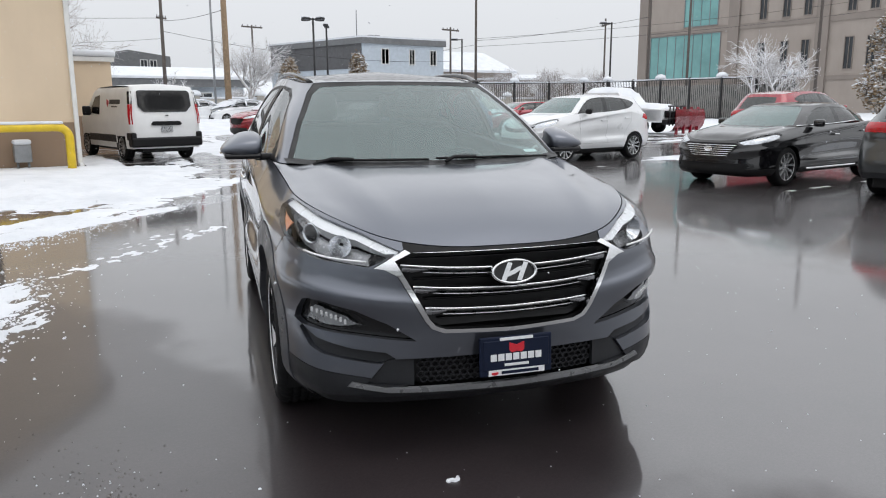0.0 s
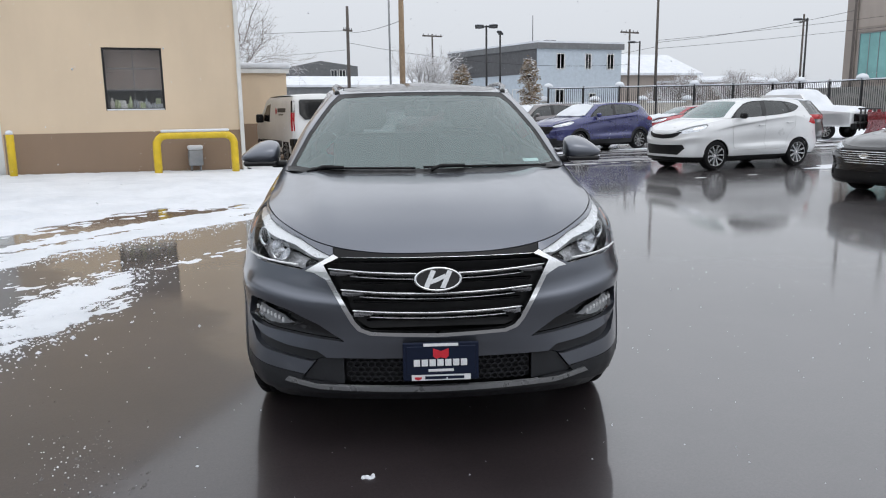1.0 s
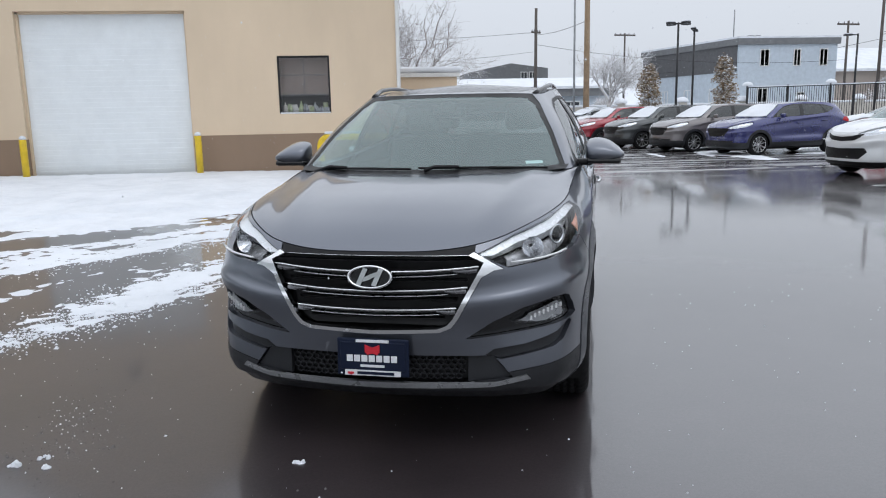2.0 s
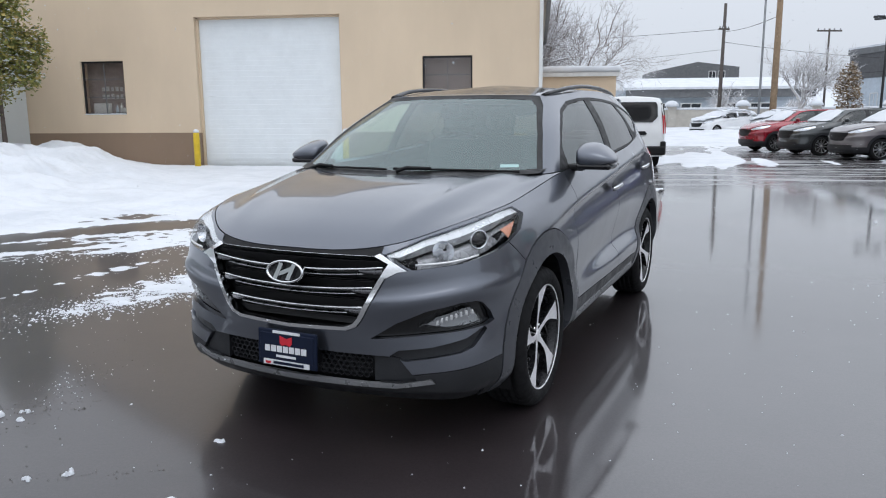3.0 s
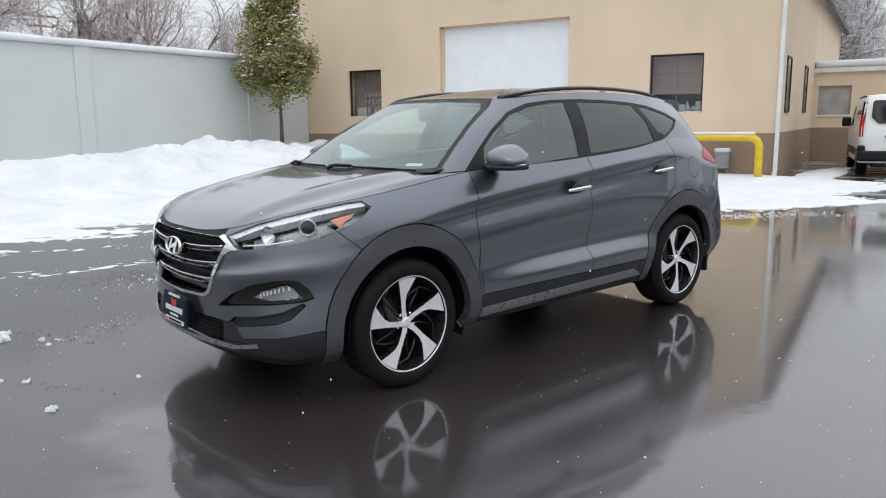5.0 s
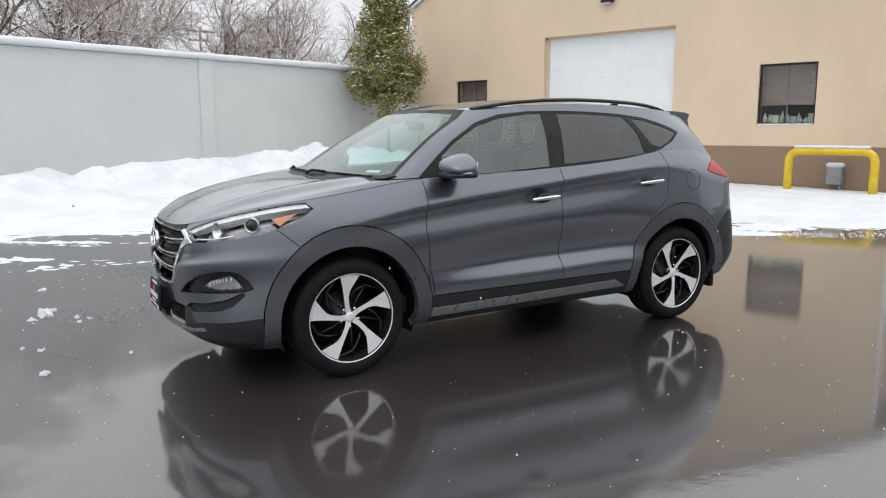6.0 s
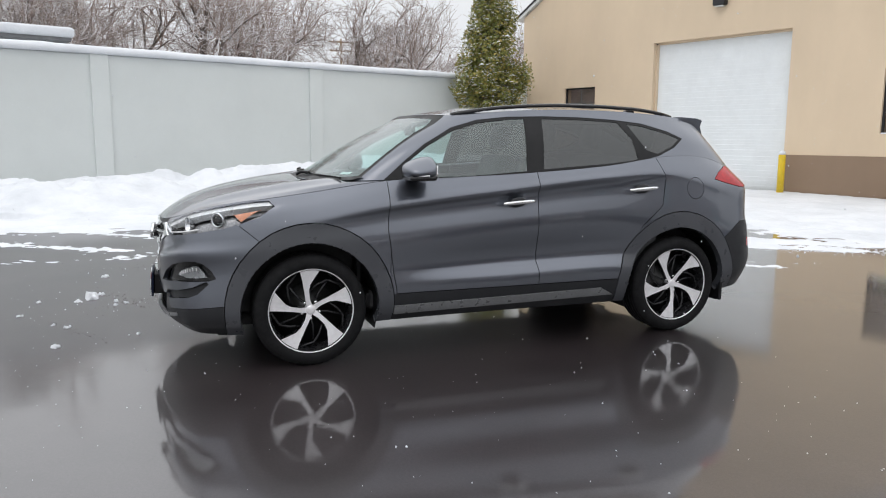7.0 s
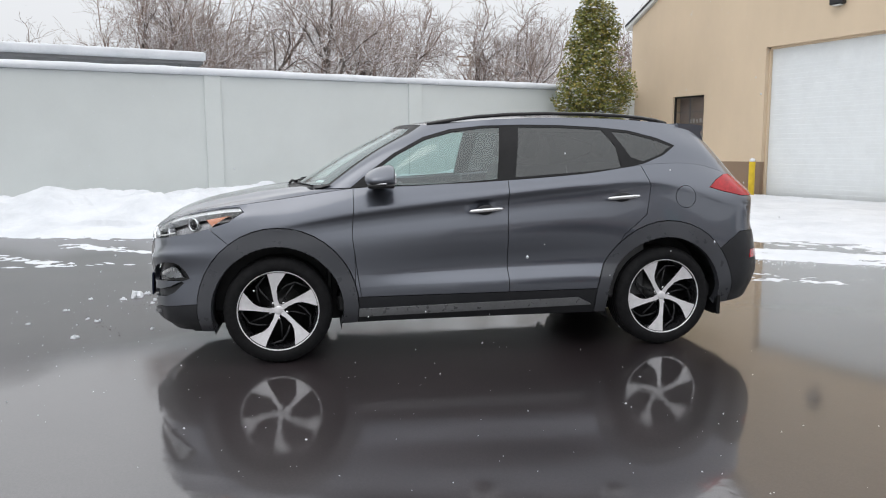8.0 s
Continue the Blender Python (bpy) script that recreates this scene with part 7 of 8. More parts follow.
other_car("blue_suv", "blue SUV with snow on its windscreen", "blue_paint", pose(12.75, 17.70, 0, 0, 0, -80), (4.60, 1.87, 1.67), 1.0, snow=("screen",), group=row)
other_car("grey_suv", "brownish grey SUV with snow on its windscreen", "mid_paint", pose(11.95, 20.45, 0, 0, 0, -80), (4.60, 1.87, 1.67), 1.0, snow=("screen",), group=row)
other_car("charcoal_suv", "charcoal SUV with snow on its windscreen", "dark_paint", pose(11.20, 23.20, 0, 0, 0, -80), (4.60, 1.87, 1.67), 1.0, snow=("screen",), group=row)
other_car("red_suv", "dark red SUV at the end of the row", "red_paint", pose(10.50, 26.0, 0, 0, 0, -80), (4.50, 1.86, 1.66), 1.0, snow=("screen",), group=row)
other_car("large_red_suv", "large red SUV with a dark rear window", "red_paint", pose(19.4, 8.15, 0, 0, 0, 90), (4.90, 1.95, 1.80), 1.06)
other_car("small_red_car", "red hatchback partly under snow", "red_paint", pose(19.3, 20.6, 0, 0, 0, -100), (4.10, 1.76, 1.52), 0.98, snow=("bonnet",))
other_car("dark_suv", "dark SUV with red tail lamps and snowy roof", "dark_paint", pose(18.2, 16.0, 0, 0, 0, -146), (4.60, 1.87, 1.70), 1.0, snow=("roof",))
for x, y, a in ((11.8, 43.8, -60), (15.3, 44.6, -75), (19.0, 43.5, -85)):
    other_car("snowed_car", "white car buried under thick snow", "white_paint", pose(x, y, 0.10, 0, 0, a), (4.5, 1.82, 1.5), 0.95, snow=("bonnet", "screen", "roof", "frame", "trim"), group="cars under snow", clad=False, deep=0.14)


def van(at):
    ob = thing("van", "white delivery van with a red and grey mark, seen from behind", "van", at)
    # local: rear at y = 0, front at y = +4.4
    prof = [(0.02, 0.42), (0.0, 0.95), (0.10, 1.62), (0.20, 1.80), (0.55, 1.845), (2.45, 1.83), (2.80, 1.76), (3.45, 1.22), (3.60, 1.14), (4.20, 0.98), (4.38, 0.80), (4.40, 0.42)]

    def half(z):
        return float(np.interp(z, [0.3, 0.7, 1.0, 1.7, 1.85], [0.885, 0.915, 0.915, 0.835, 0.76]))

    def nose_in(y):
        return 1 - 0.16 * max(0, (y - 3.6) / 0.8) ** 2 - 0.03 * max(0, (0.25 - y) / 0.25) ** 2

    bm = bmesh.new()
    zs = [0.30, 0.42, 0.60, 0.80, 0.95, 1.08, 1.20, 1.35, 1.50, 1.62, 1.72, 1.80]
    yr = [float(np.interp(z, [p[1] for p in prof[:4]], [p[0] for p in prof[:4]])) for z in zs]
    top = sorted(prof[4:], key=lambda p: p[1])
    yf = [float(np.interp(z, [p[1] for p in top], [p[0] for p in top])) for z in zs]
    cols = 30
    grid_l = []
    for z, a, b in zip(zs, yr, yf):
        line = []
        for k in range(cols + 1):
            y = a + (b - a) * k / cols
            line.append((half(z) * nose_in(y), y, z))
        grid_l.append(line)
    for s in (1, -1):
        vs = [[bm.verts.new((x * s, y, z)) for x, y, z in line] for line in grid_l]
        for i in range(len(zs) - 1):
            for k in range(cols):
                yc, zc = (vs[i][k].co.y + vs[i][k + 1].co.y) / 2, (zs[i] + zs[i + 1]) / 2
                if any(math.hypot(yc - w, zc - 0.33) < 0.37 for w in (0.78, 3.69)):
                    continue
                f = bm.faces.new((vs[i][k], vs[i][k + 1], vs[i + 1][k + 1], vs[i + 1][k]))
                f.smooth = True
    # rear, roof and front skins across
    n = 12
    def across(y, z):
        w = half(min(z, 1.80)) * nose_in(y)
        bulge = 0.045 if z > 1.75 else 0.0
        return [bm.verts.new((-w + 2 * w * k / n, y - (0.03 * (1 - (2 * k / n - 1) ** 4) if y < 0.3 else 0), z + bulge * (1 - (2 * k / n - 1) ** 2))) for k in range(n + 1)]
    line = [(yr[i], zs[i]) for i in range(len(zs))] + [(0.55, 1.835), (1.5, 1.84), (2.45, 1.82)] + [(yf[i], zs[i]) for i in reversed(range(len(zs)))]
    strips = [across(y, z) for y, z in line]
    for p, q in zip(strips, strips[1:]):
        for k in range(n):
            f = bm.faces.new((p[k], p[k + 1], q[k + 1], q[k]))
            f.smooth = True
    bmesh.ops.remove_doubles(bm, verts=bm.verts, dist=0.004)
    part("body", bm, CAR["van_white"], ob)
    # rear door glass, bumper, lamps
    bm = bmesh.new()

    def rear_y(z):
        return float(np.interp(z, [p[1] for p in prof[:4]], [p[0] for p in prof[:4]])) - 0.045
    rows = []
    for z in (1.195, 1.27, 1.34, 1.45, 1.56, 1.62, 1.67, 1.72):
        w = float(np.interp(z, [1.195, 1.34, 1.67, 1.72], [0.55, 0.69, 0.68, 0.63]))
        rows.append([bm.verts.new((w * u, rear_y(z) - 0.004, z)) for u in (-1, -0.6, 0, 0.6, 1)])
    for p, q in zip(rows, rows[1:]):
        for k in range(4):
            bm.faces.new((p[k], p[k + 1], q[k + 1], q[k])).smooth = True
    bmesh.ops.solidify(bm, geom=bm.faces[:], thickness=0.02)
    part("rear_window", bm, CAR["gloss_black"], ob)
    bm = bmesh.new()
    poly = [(-0.34, 0.965), (0.34, 0.965), (0.40, 0.90), (0.36, 0.865), (-0.36, 0.865), (-0.40, 0.90)]
    prism(bm, poly, [(x, -0.055, z) for x, z in poly], [(x, 0.0, z) for x, z in poly])
    part("plate_recess", bm, CAR["black"], ob)
    bm = bmesh.new()
    box(bm, -0.15, 0.15, -0.052, -0.03, 0.70, 0.845)
    part("licence_plate", bm, CAR["silver"], ob)
    bm = bmesh.new()
    box(bm, -0.02, 0.06, -0.045, -0.03, 1.10, 1.12)
    part("badge", bm, CAR["black"], ob)
    bm = bmesh.new()
    rbox(bm, -0.92, 0.92, -0.10, 0.20, 0.34, 0.575, 0.05, 3)
    part("rear_bumper", bm, CAR["black"], ob)
    for s in (1, -1):
        bm = bmesh.new()
        rbox(bm, min(s * 0.78, s * 0.928), max(s * 0.78, s * 0.928), -0.07, 0.30, 0.50, 0.70, 0.045, 3)
        part("bumper_corner", bm, CAR["black"], ob)
        bm = bmesh.new()
        lens = ((0.845, 0.925, 0.90), (0.845, 0.930, 1.12), (0.815, 0.905, 1.38))
        prism(bm, None, [(s * a, rear_y(z) + 0.015, z) for a, b, z in lens] + [(s * b, rear_y(z) + 0.09, z) for a, b, z in lens[::-1]], [(s * (a - 0.01), rear_y(z) + 0.09, z) for a, b, z in lens] + [(s * (b - 0.02), rear_y(z) + 0.17, z) for a, b, z in lens[::-1]])
        part("tail_lamp", bm, CAR["red_lens"], ob, "tall red tail lamp")
        bm = bmesh.new()
        lens = ((0.815, 0.905, 1.385), (0.79, 0.865, 1.69))
        prism(bm, None, [(s * a, rear_y(z) + 0.02, z) for a, b, z in lens] + [(s * b, rear_y(z) + 0.09, z) for a, b, z in lens[::-1]], [(s * (a - 0.01), rear_y(z) + 0.09, z) for a, b, z in lens] + [(s * (b - 0.02), rear_y(z) + 0.17, z) for a, b, z in lens[::-1]])
        part("lamp_cover", bm, CAR["gloss_black"], ob, "dark upper lamp cover")
        bm = bmesh.new()
        prism(bm, None, [(s * (half(z) + 0.004) * nose_in(y), y, z) for y, z in ((2.35, 1.12), (2.35, 1.62), (2.72, 1.58), (3.22, 1.16))], [(s * (half(z) - 0.03) * nose_in(y), y, z) for y, z in ((2.35, 1.12), (2.35, 1.62), (2.72, 1.58), (3.22, 1.16))])
        part("side_glass", bm, CAR["gloss_black"], ob)
        bm = bmesh.new()
        rbox(bm, s * 1.02 - 0.11, s * 1.02 + 0.11, 2.98, 3.10, 1.10, 1.34, 0.04, 3)
        part("wing_mirror", bm, CAR["black"], ob, smooth=True)
        bm = bmesh.new()
        box(bm, s * 0.905 - 0.012, s * 0.905 + 0.012, 1.15, 3.30, 0.44, 0.62)
        part("rubbing_strip", bm, CAR["clad"], ob)
        for y in (0.78, 3.69):
            wheel(ob, s * 0.78, y, 0.33, 17, SPLIT_WHEEL, s < 0)
    for s in (1, -1):
        x = s * 0.918
        bm = bmesh.new()
        poly = [(1.62, 1.46), (1.78, 1.52), (1.78, 1.40), (1.70, 1.32), (1.62, 1.40)] if s < 0 else [(1.78, 1.46), (1.62, 1.52), (1.62, 1.40), (1.70, 1.32), (1.78, 1.40)]
        prism(bm, poly, [(s * (half(z) + 0.006), y, z) for y, z in poly], [(s * (half(z) - 0.01), y, z) for y, z in poly])
        part("mark", bm, CAR["plate_red"], ob)
        bm = bmesh.new()
        for y0, y1, z0, z1 in ((0.75, 1.55, 1.39, 1.50), (0.95, 1.40, 1.31, 1.34)):
            prism(bm, None, [(s * (half(z) + 0.006), y, z) for y, z in ((y0, z0), (y1, z0), (y1, z1), (y0, z1))], [(s * (half(z) - 0.01), y, z) for y, z in ((y0, z0), (y1, z0), (y1, z1), (y0, z1))])
        part("word_bar", bm, CAR["clad"], ob)
    bm = bmesh.new()
    rbox(bm, -0.62, 0.62, 0.1, 4.2, 0.20, 0.5, 0.02, 1)
    part("underbody", bm, CAR["black"], ob)
    return ob


van(pose(2.86, 15.74, 0, 0, 0, 6) @ Matrix.Diagonal((1.0, 1.0, 1.03, 1)))


def pickup(at):
    ob = thing("pickup", "white pickup truck under snow with plough frame", "truck", at)
    bm = bmesh.new()
    for s in (1, -1):
        prism(bm, None, [(s * 0.98, y, z) for y, z in ((-2.9, 0.55), (-2.9, 1.10), (-1.3, 1.22), (-0.75, 1.85), (1.0, 1.85), (1.2, 1.28), (2.9, 1.28), (2.9, 0.6))], [(s * 0.5, y, z) for y, z in ((-2.9, 0.55), (-2.9, 1.10), (-1.3, 1.22), (-0.75, 1.85), (1.0, 1.85), (1.2, 1.28), (2.9, 1.28), (2.9, 0.6))])
    rbox(bm, -0.98, 0.98, -2.92, -0.9, 0.55, 1.15, 0.08, 3)
    rbox(bm, -0.86, 0.86, -0.8, 1.0, 1.15, 1.88, 0.1, 3)
    rbox(bm, -0.97, 0.97, 1.0, 2.92, 0.6, 1.27, 0.05, 2)
    part("body", bm, CAR["white_paint"], ob)
    # one thick rounded blanket over bonnet, windscreen, roof and load bed
    bm = bmesh.new()
    rows = []
    for y in np.linspace(-2.92, 2.90, 40):
        top = np.interp(y, (-2.92, -2.75, -1.35, -0.65, 0.9, 1.25, 2.7, 2.90), (1.12, 1.32, 1.42, 2.08, 2.12, 1.62, 1.55, 1.25))
        half = np.interp(y, (-2.92, -2.7, -1.3, -0.7, 0.95, 1.2, 2.90), (0.90, 0.97, 0.97, 0.85, 0.85, 0.97, 0.93))
        low = np.interp(y, (-2.92, -1.3, -0.75, 0.95, 1.2, 2.90), (1.08, 1.16, 1.84, 1.84, 1.24, 1.22))
        row = []
        for u in np.linspace(-1, 1, 15):
            dome = max(0.0, 1 - abs(u) ** 3.2)
            row.append(bm.verts.new((u * half, y, low + (top - low) * dome + 0.05 * dome * noise.noise(Vector((u * 2.5, y * 2.0, 4.0))))))
        rows.append(row)
    for p, q in zip(rows, rows[1:]):
        for k in range(14):
            bm.faces.new((p[k], p[k + 1], q[k + 1], q[k]))
    part("snow_cover", bm, MAT["snow"], ob, smooth=True)
    bm = bmesh.new()
    for s in (1, -1):
        box(bm, s * 0.87 - 0.005, s * 0.87 + 0.13, -0.70, 0.15, 1.32, 1.78)
        box(bm, s * 0.87 - 0.005, s * 0.87 + 0.13, 0.22, 0.92, 1.32, 1.78)
    part("side_glass", bm, CAR["gloss_black"], ob)
    bm = bmesh.new()
    rbox(bm, -0.75, 0.75, -2.97, -2.90, 0.75, 1.05, 0.02, 1)
    rbox(bm, -0.95, 0.95, -3.1, -2.9, 0.45, 0.68, 0.04, 2)
    part("grille", bm, CAR["black"], ob)
    bm = bmesh.new()
    for x in (-0.7, -0.35, 0.35, 0.7):
        tube(bm, [(x, -3.15, 0.4), (x, -3.15, 1.25)], 0.035)
    for z in (0.7, 1.0, 1.25):
        tube(bm, [(-0.85, -3.15, z), (0.85, -3.15, z)], 0.035)
    part("plough_frame", bm, MAT["black_metal"], ob)
    for x in (-0.85, 0.85):
        for y in (-1.9, 1.85):
            wheel(ob, x, y, 0.38, 9, SPLIT_WHEEL, x < 0)
    return ob


pickup(pose(24.5, 20.1, 0, 0, 0, 13))
plough = thing("snow_plough", "red steel snow plough blade standing on the snow", "plough", pose(26.1, 17.2, 0, 0, 0, 190) @ Matrix.Diagonal((1.1, 1.1, 1.1, 1)))
bm = bmesh.new()
arc = [(0.35 * math.sin(a) - 0.2, 0.45 - 0.45 * math.cos(a)) for a in np.linspace(0, 2.2, 9)]
rows = [[bm.verts.new((x, y + 0.05 * abs(x), z * 1.25 + 0.12)) for x in (-1.25, -0.6, 0.0, 0.6, 1.25)] for y, z in arc]
for p, q in zip(rows, rows[1:]):
    for k in range(4):
        bm.faces.new((p[k], p[k + 1], q[k + 1], q[k]))
bmesh.ops.solidify(bm, geom=bm.faces[:], thickness=0.04)
part("blade", bm, CAR["red_paint"], plough)
bm = bmesh.new()
for x in (-0.9, -0.3, 0.3, 0.9):
    bm = bmesh.new()
    box(bm, x - 0.03, x + 0.03, 0.0, 0.12, 0.0, 1.1)
    part("rib", bm, CAR["red_paint"], plough)

# ---------------------------------------------------------------- trees


def frosted(name, colour, cover=0.55):
    """Bark with snow lying on whatever faces the sky."""
    n = Nodes(name, colour, 0.9)
    geo = n.node("ShaderNodeNewGeometry")
    sep = n.node("ShaderNodeSeparateXYZ")
    n.link(geo.outputs["Normal"], sep.inputs[0])
    broad = n.ramp(n.noise(3.0, 4.0), [(0.3, tuple(c * 0.6 for c in colour)), (0.7, tuple(c * 1.3 for c in colour))])
    top = n.grey(sep.outputs["Z"], 0.0, 1.0, cover - 0.12, cover + 0.12)
    n.colour(n.mix(top, broad, (0.84, 0.85, 0.88)))
    return n.mat


MAT["frost_bark"] = frosted("snowy_bark", (0.125, 0.10, 0.085), 0.45)
MAT["frost_twig"] = frosted("snowy_twigs", (0.30, 0.225, 0.190), 0.30)
MAT["hoar_brown"] = frosted("snowy_brown_twigs", (0.25, 0.215, 0.195), 0.12)
MAT["hoar"] = frosted("hoar_twigs", (0.50, 0.48, 0.47), 0.10)


def bare_tree(name, label, at, height, spread, seed, depth=5, twig="frost_twig", stems=1, start=0.22):
    rng = random.Random(seed)
    wood, fine = bmesh.new(), bmesh.new()

    def grow(p, d, length, r, level):
        n = (6, 5, 4, 3, 3, 2, 2)[level]
        pts = [p]
        q, dd = p.copy(), d.copy()
        bend = 0.10 + 0.05 * level
        for k in range(n):
            dd = (dd + Vector((rng.gauss(0, bend), rng.gauss(0, bend), rng.gauss(0.04 if level < 4 else -0.05, bend * 0.8)))).normalized()
            q = q + dd * length / n
            pts.append(q.copy())
        tube(wood if level < 3 else fine, pts, r, (7, 6, 5, 4, 3, 3, 3)[level], r * 0.6, caps=False)
        if level >= depth:
            return
        kids = (4, 5, 5, 5, 4, 4)[level]
        for k in range(kids):
            t = rng.uniform(0.30 if level else 0.55, 1.0) if k else 1.0
            i = min(n, max(1, round(t * n)))
            base = pts[i]
            side = dd.orthogonal().normalized()
            side.rotate(Matrix.Rotation(rng.uniform(0, 2 * math.pi), 3, dd))
            lean = rng.uniform(0.45, 1.25) * spread if k else rng.uniform(0.1, 0.35)
            nd = (dd + side * lean + Vector((0, 0, 0.10))).normalized()
            grow(base, nd, length * rng.uniform(0.55, 0.80), max(0.006, r * (rng.uniform(0.42, 0.62) if k else 0.62)), level + 1)

    for s in range(stems):
        a = 2 * math.pi * s / stems + rng.random()
        lean = 0.0 if stems == 1 else 0.35
        grow(Vector((0.2 * math.cos(a) * (stems > 1), 0.2 * math.sin(a) * (stems > 1), -0.1)), Vector((lean * math.cos(a), lean * math.sin(a), 1)).normalized(), height * start * 1.35, height * 0.021 / (stems ** 0.4), 0)
    ob = thing(name, label, "tree", at)
    part("trunk", wood, MAT[twig] if twig.startswith("hoar") else MAT["frost_bark"], ob, normals=False)
    c = part("crown", fine, MAT[twig], ob, normals=False)
    c["kind"] = "stuff"
    return ob


def leaf_quads(bm, pts, rng, size):
    for p in pts:
        s = size * rng.uniform(0.6, 1.3)
        m = Euler((rng.uniform(-1.2, 1.2), rng.uniform(-1.2, 1.2), rng.uniform(0, 6.28))).to_matrix()
        v = [bm.verts.new(Vector(p) + m @ Vector(q)) for q in ((-0.35 * s, -0.8 * s, 0), (0.35 * s, -0.8 * s, 0.1 * s), (0.45 * s, 0.2 * s, 0), (0, 1.0 * s, -0.1 * s), (-0.45 * s, 0.2 * s, 0.1 * s))]
        bm.faces.new(v)


def leafy_tree(name, label, at, height, radius, clear, seed, leaves, leaf, size=0.05, snow=0.12):
    """An upright crown of clustered leaves round ascending limbs, with snow caught in it."""
    rng = random.Random(seed)
    ob = thing(name, label, "tree", at)
    wood, tips = bmesh.new(), []
    tube(wood, [(0, 0, -0.3), (0.02, 0.01, clear * 0.5), (0.0, 0.03, clear), (0.03, 0, height * 0.55), (0, 0, height * 0.93)], 0.0125 * height, 8, 0.01, caps=False)

    def crown(z):
        t = (z - clear) / (height - clear)
        return radius * min(1, 2.6 * (t + 0.12)) * (1 - max(0, t)) ** 0.62

    for k in range(46):
        z0 = rng.uniform(clear * 0.9, height * 0.82)
        a = rng.uniform(0, 2 * math.pi)
        z1 = min(height * 0.97, z0 + rng.uniform(0.25, 0.8) * height * 0.16)
        r = crown(z1) * rng.uniform(0.75, 1.02)
        p = [(0, 0, z0), (0.5 * r * math.cos(a), 0.5 * r * math.sin(a), z0 + 0.35 * (z1 - z0)), (r * math.cos(a + 0.1), r * math.sin(a + 0.1), z1)]
        tube(wood, p, 0.018, 4, 0.005, caps=False)
        for j in range(5):
            t = rng.uniform(0.35, 1.0)
            q = Vector(p[0]).lerp(Vector(p[2]), t) + Vector((rng.gauss(0, 0.14), rng.gauss(0, 0.14), rng.gauss(0, 0.14))) * radius
            tips.append(q)
    part("trunk", wood, MAT["bark"], ob, normals=False)
    bm = bmesh.new()
    pts = []
    for k in range(leaves):
        c = rng.choice(tips)
        p = c + Vector((rng.gauss(0, 0.11), rng.gauss(0, 0.11), rng.gauss(0, 0.10))) * radius
        lim = max(0.08, crown(p.z)) * 1.08
        if math.hypot(p.x, p.y) < lim and p.z > clear * 0.88:
            pts.append(p)
    leaf_quads(bm, pts, rng, size)
    c = part("crown", bm, MAT[leaf], ob, normals=False)
    c["kind"] = "stuff"
    bm = bmesh.new()
    for k in range(int(leaves * snow)):
        p = rng.choice(pts) + Vector((0, 0, 0.012))
        s = size * rng.uniform(0.4, 1.0) * (2.2 if rng.random() < 0.06 else 1)
        v = [bm.verts.new(p + Vector((s * math.cos(b) * rng.uniform(0.7, 1.2), s * math.sin(b) * rng.uniform(0.7, 1.2), 0))) for b in (0, 1.26, 2.5, 3.8, 5.0)]
        w = bm.verts.new(p + Vector((0, 0, s * 0.55)))
        for i in range(5):
            bm.faces.new((v[i], v[(i + 1) % 5], w))
    c = part("caught_snow", bm, MAT["snow"], ob, normals=False)
    c["kind"] = "stuff"
    return ob


leafy_tree("pear_tree", "young upright tree with olive leaves and clinging snow", pose(-12.1, 11.1, 0.2), 6.0, 1.42, 1.45, 3, 26000, "leaf", 0.046, 0.16)
leafy_tree("rusty_tree", "small tree with rusty brown leaves dusted with snow", pose(24.8, 45.0, 0), 5.6, 1.3, 1.2, 5, 3600, "leaf_rust", 0.09, 0.4)
leafy_tree("rusty_tree", "small tree with rusty brown leaves dusted with snow", pose(19.6, 45.5, 0), 4.9, 1.3, 1.0, 6, 3200, "leaf_rust", 0.09, 0.2)
leafy_tree("rusty_tree", "small tree with rusty brown leaves dusted with snow", pose(40.0, 15.3, 0), 6.4, 1.7, 0.8, 7, 3600, "leaf_rust", 0.10, 0.8)

snow_tree = "large bare tree with snow along its branches"
for k, (x, y, h, d) in enumerate(((-29.5, 1.5, 11, 6), (-31.5, 5.2, 12.5, 6), (-28.8, 9.6, 12.5, 6), (-33, 13.0, 13.5, 6), (-31, 19.0, 12, 6), (-34, 25.5, 13, 6), (-30, 31.5, 13, 6))):
    bare_tree("bare_tree", snow_tree, pose(x, y, 0, 0, 0, 40 * k), h * 1.05, 1.0, 20 + k, 5, stems=3 if k in (0, 1) else 2, start=0.22)
bare_tree("bare_tree", "small bare tree beyond the carport", pose(-36, -3.5, 0), 9.0, 1.1, 41, 5, stems=2)
bare_tree("bare_tree", "distant bare tree behind the boundary wall", pose(-58, 38.5, 0), 17, 1.0, 43, 5, start=0.22)
bare_tree("bare_tree", "distant bare tree behind the boundary wall", pose(-62, 43.5, 0), 15, 1.0, 44, 5, start=0.22)
for k, (x, y, h) in enumerate(((-3.2, 38, 12.5), (-1.6, 40, 13.5), (0.7, 41, 12.0))):
    bare_tree("bare_tree", "tall bare tree white with snow behind the annex", pose(x, y, 0, 0, 0, 70 * k), h, 1.0, 50 + k, 5, "hoar_brown", stems=3)
for k, (x, y, h) in enumerate(((48.8, 50.2, 6.6), (45.8, 53.0, 6.2), (51.6, 47.6, 6.0))):
    bare_tree("bare_tree", "small grey tree in the haze beyond the lot", pose(x, y, 0, 0, 0, 90 * k), h, 1.15, 80 + k, 5, "hoar_brown", stems=2)
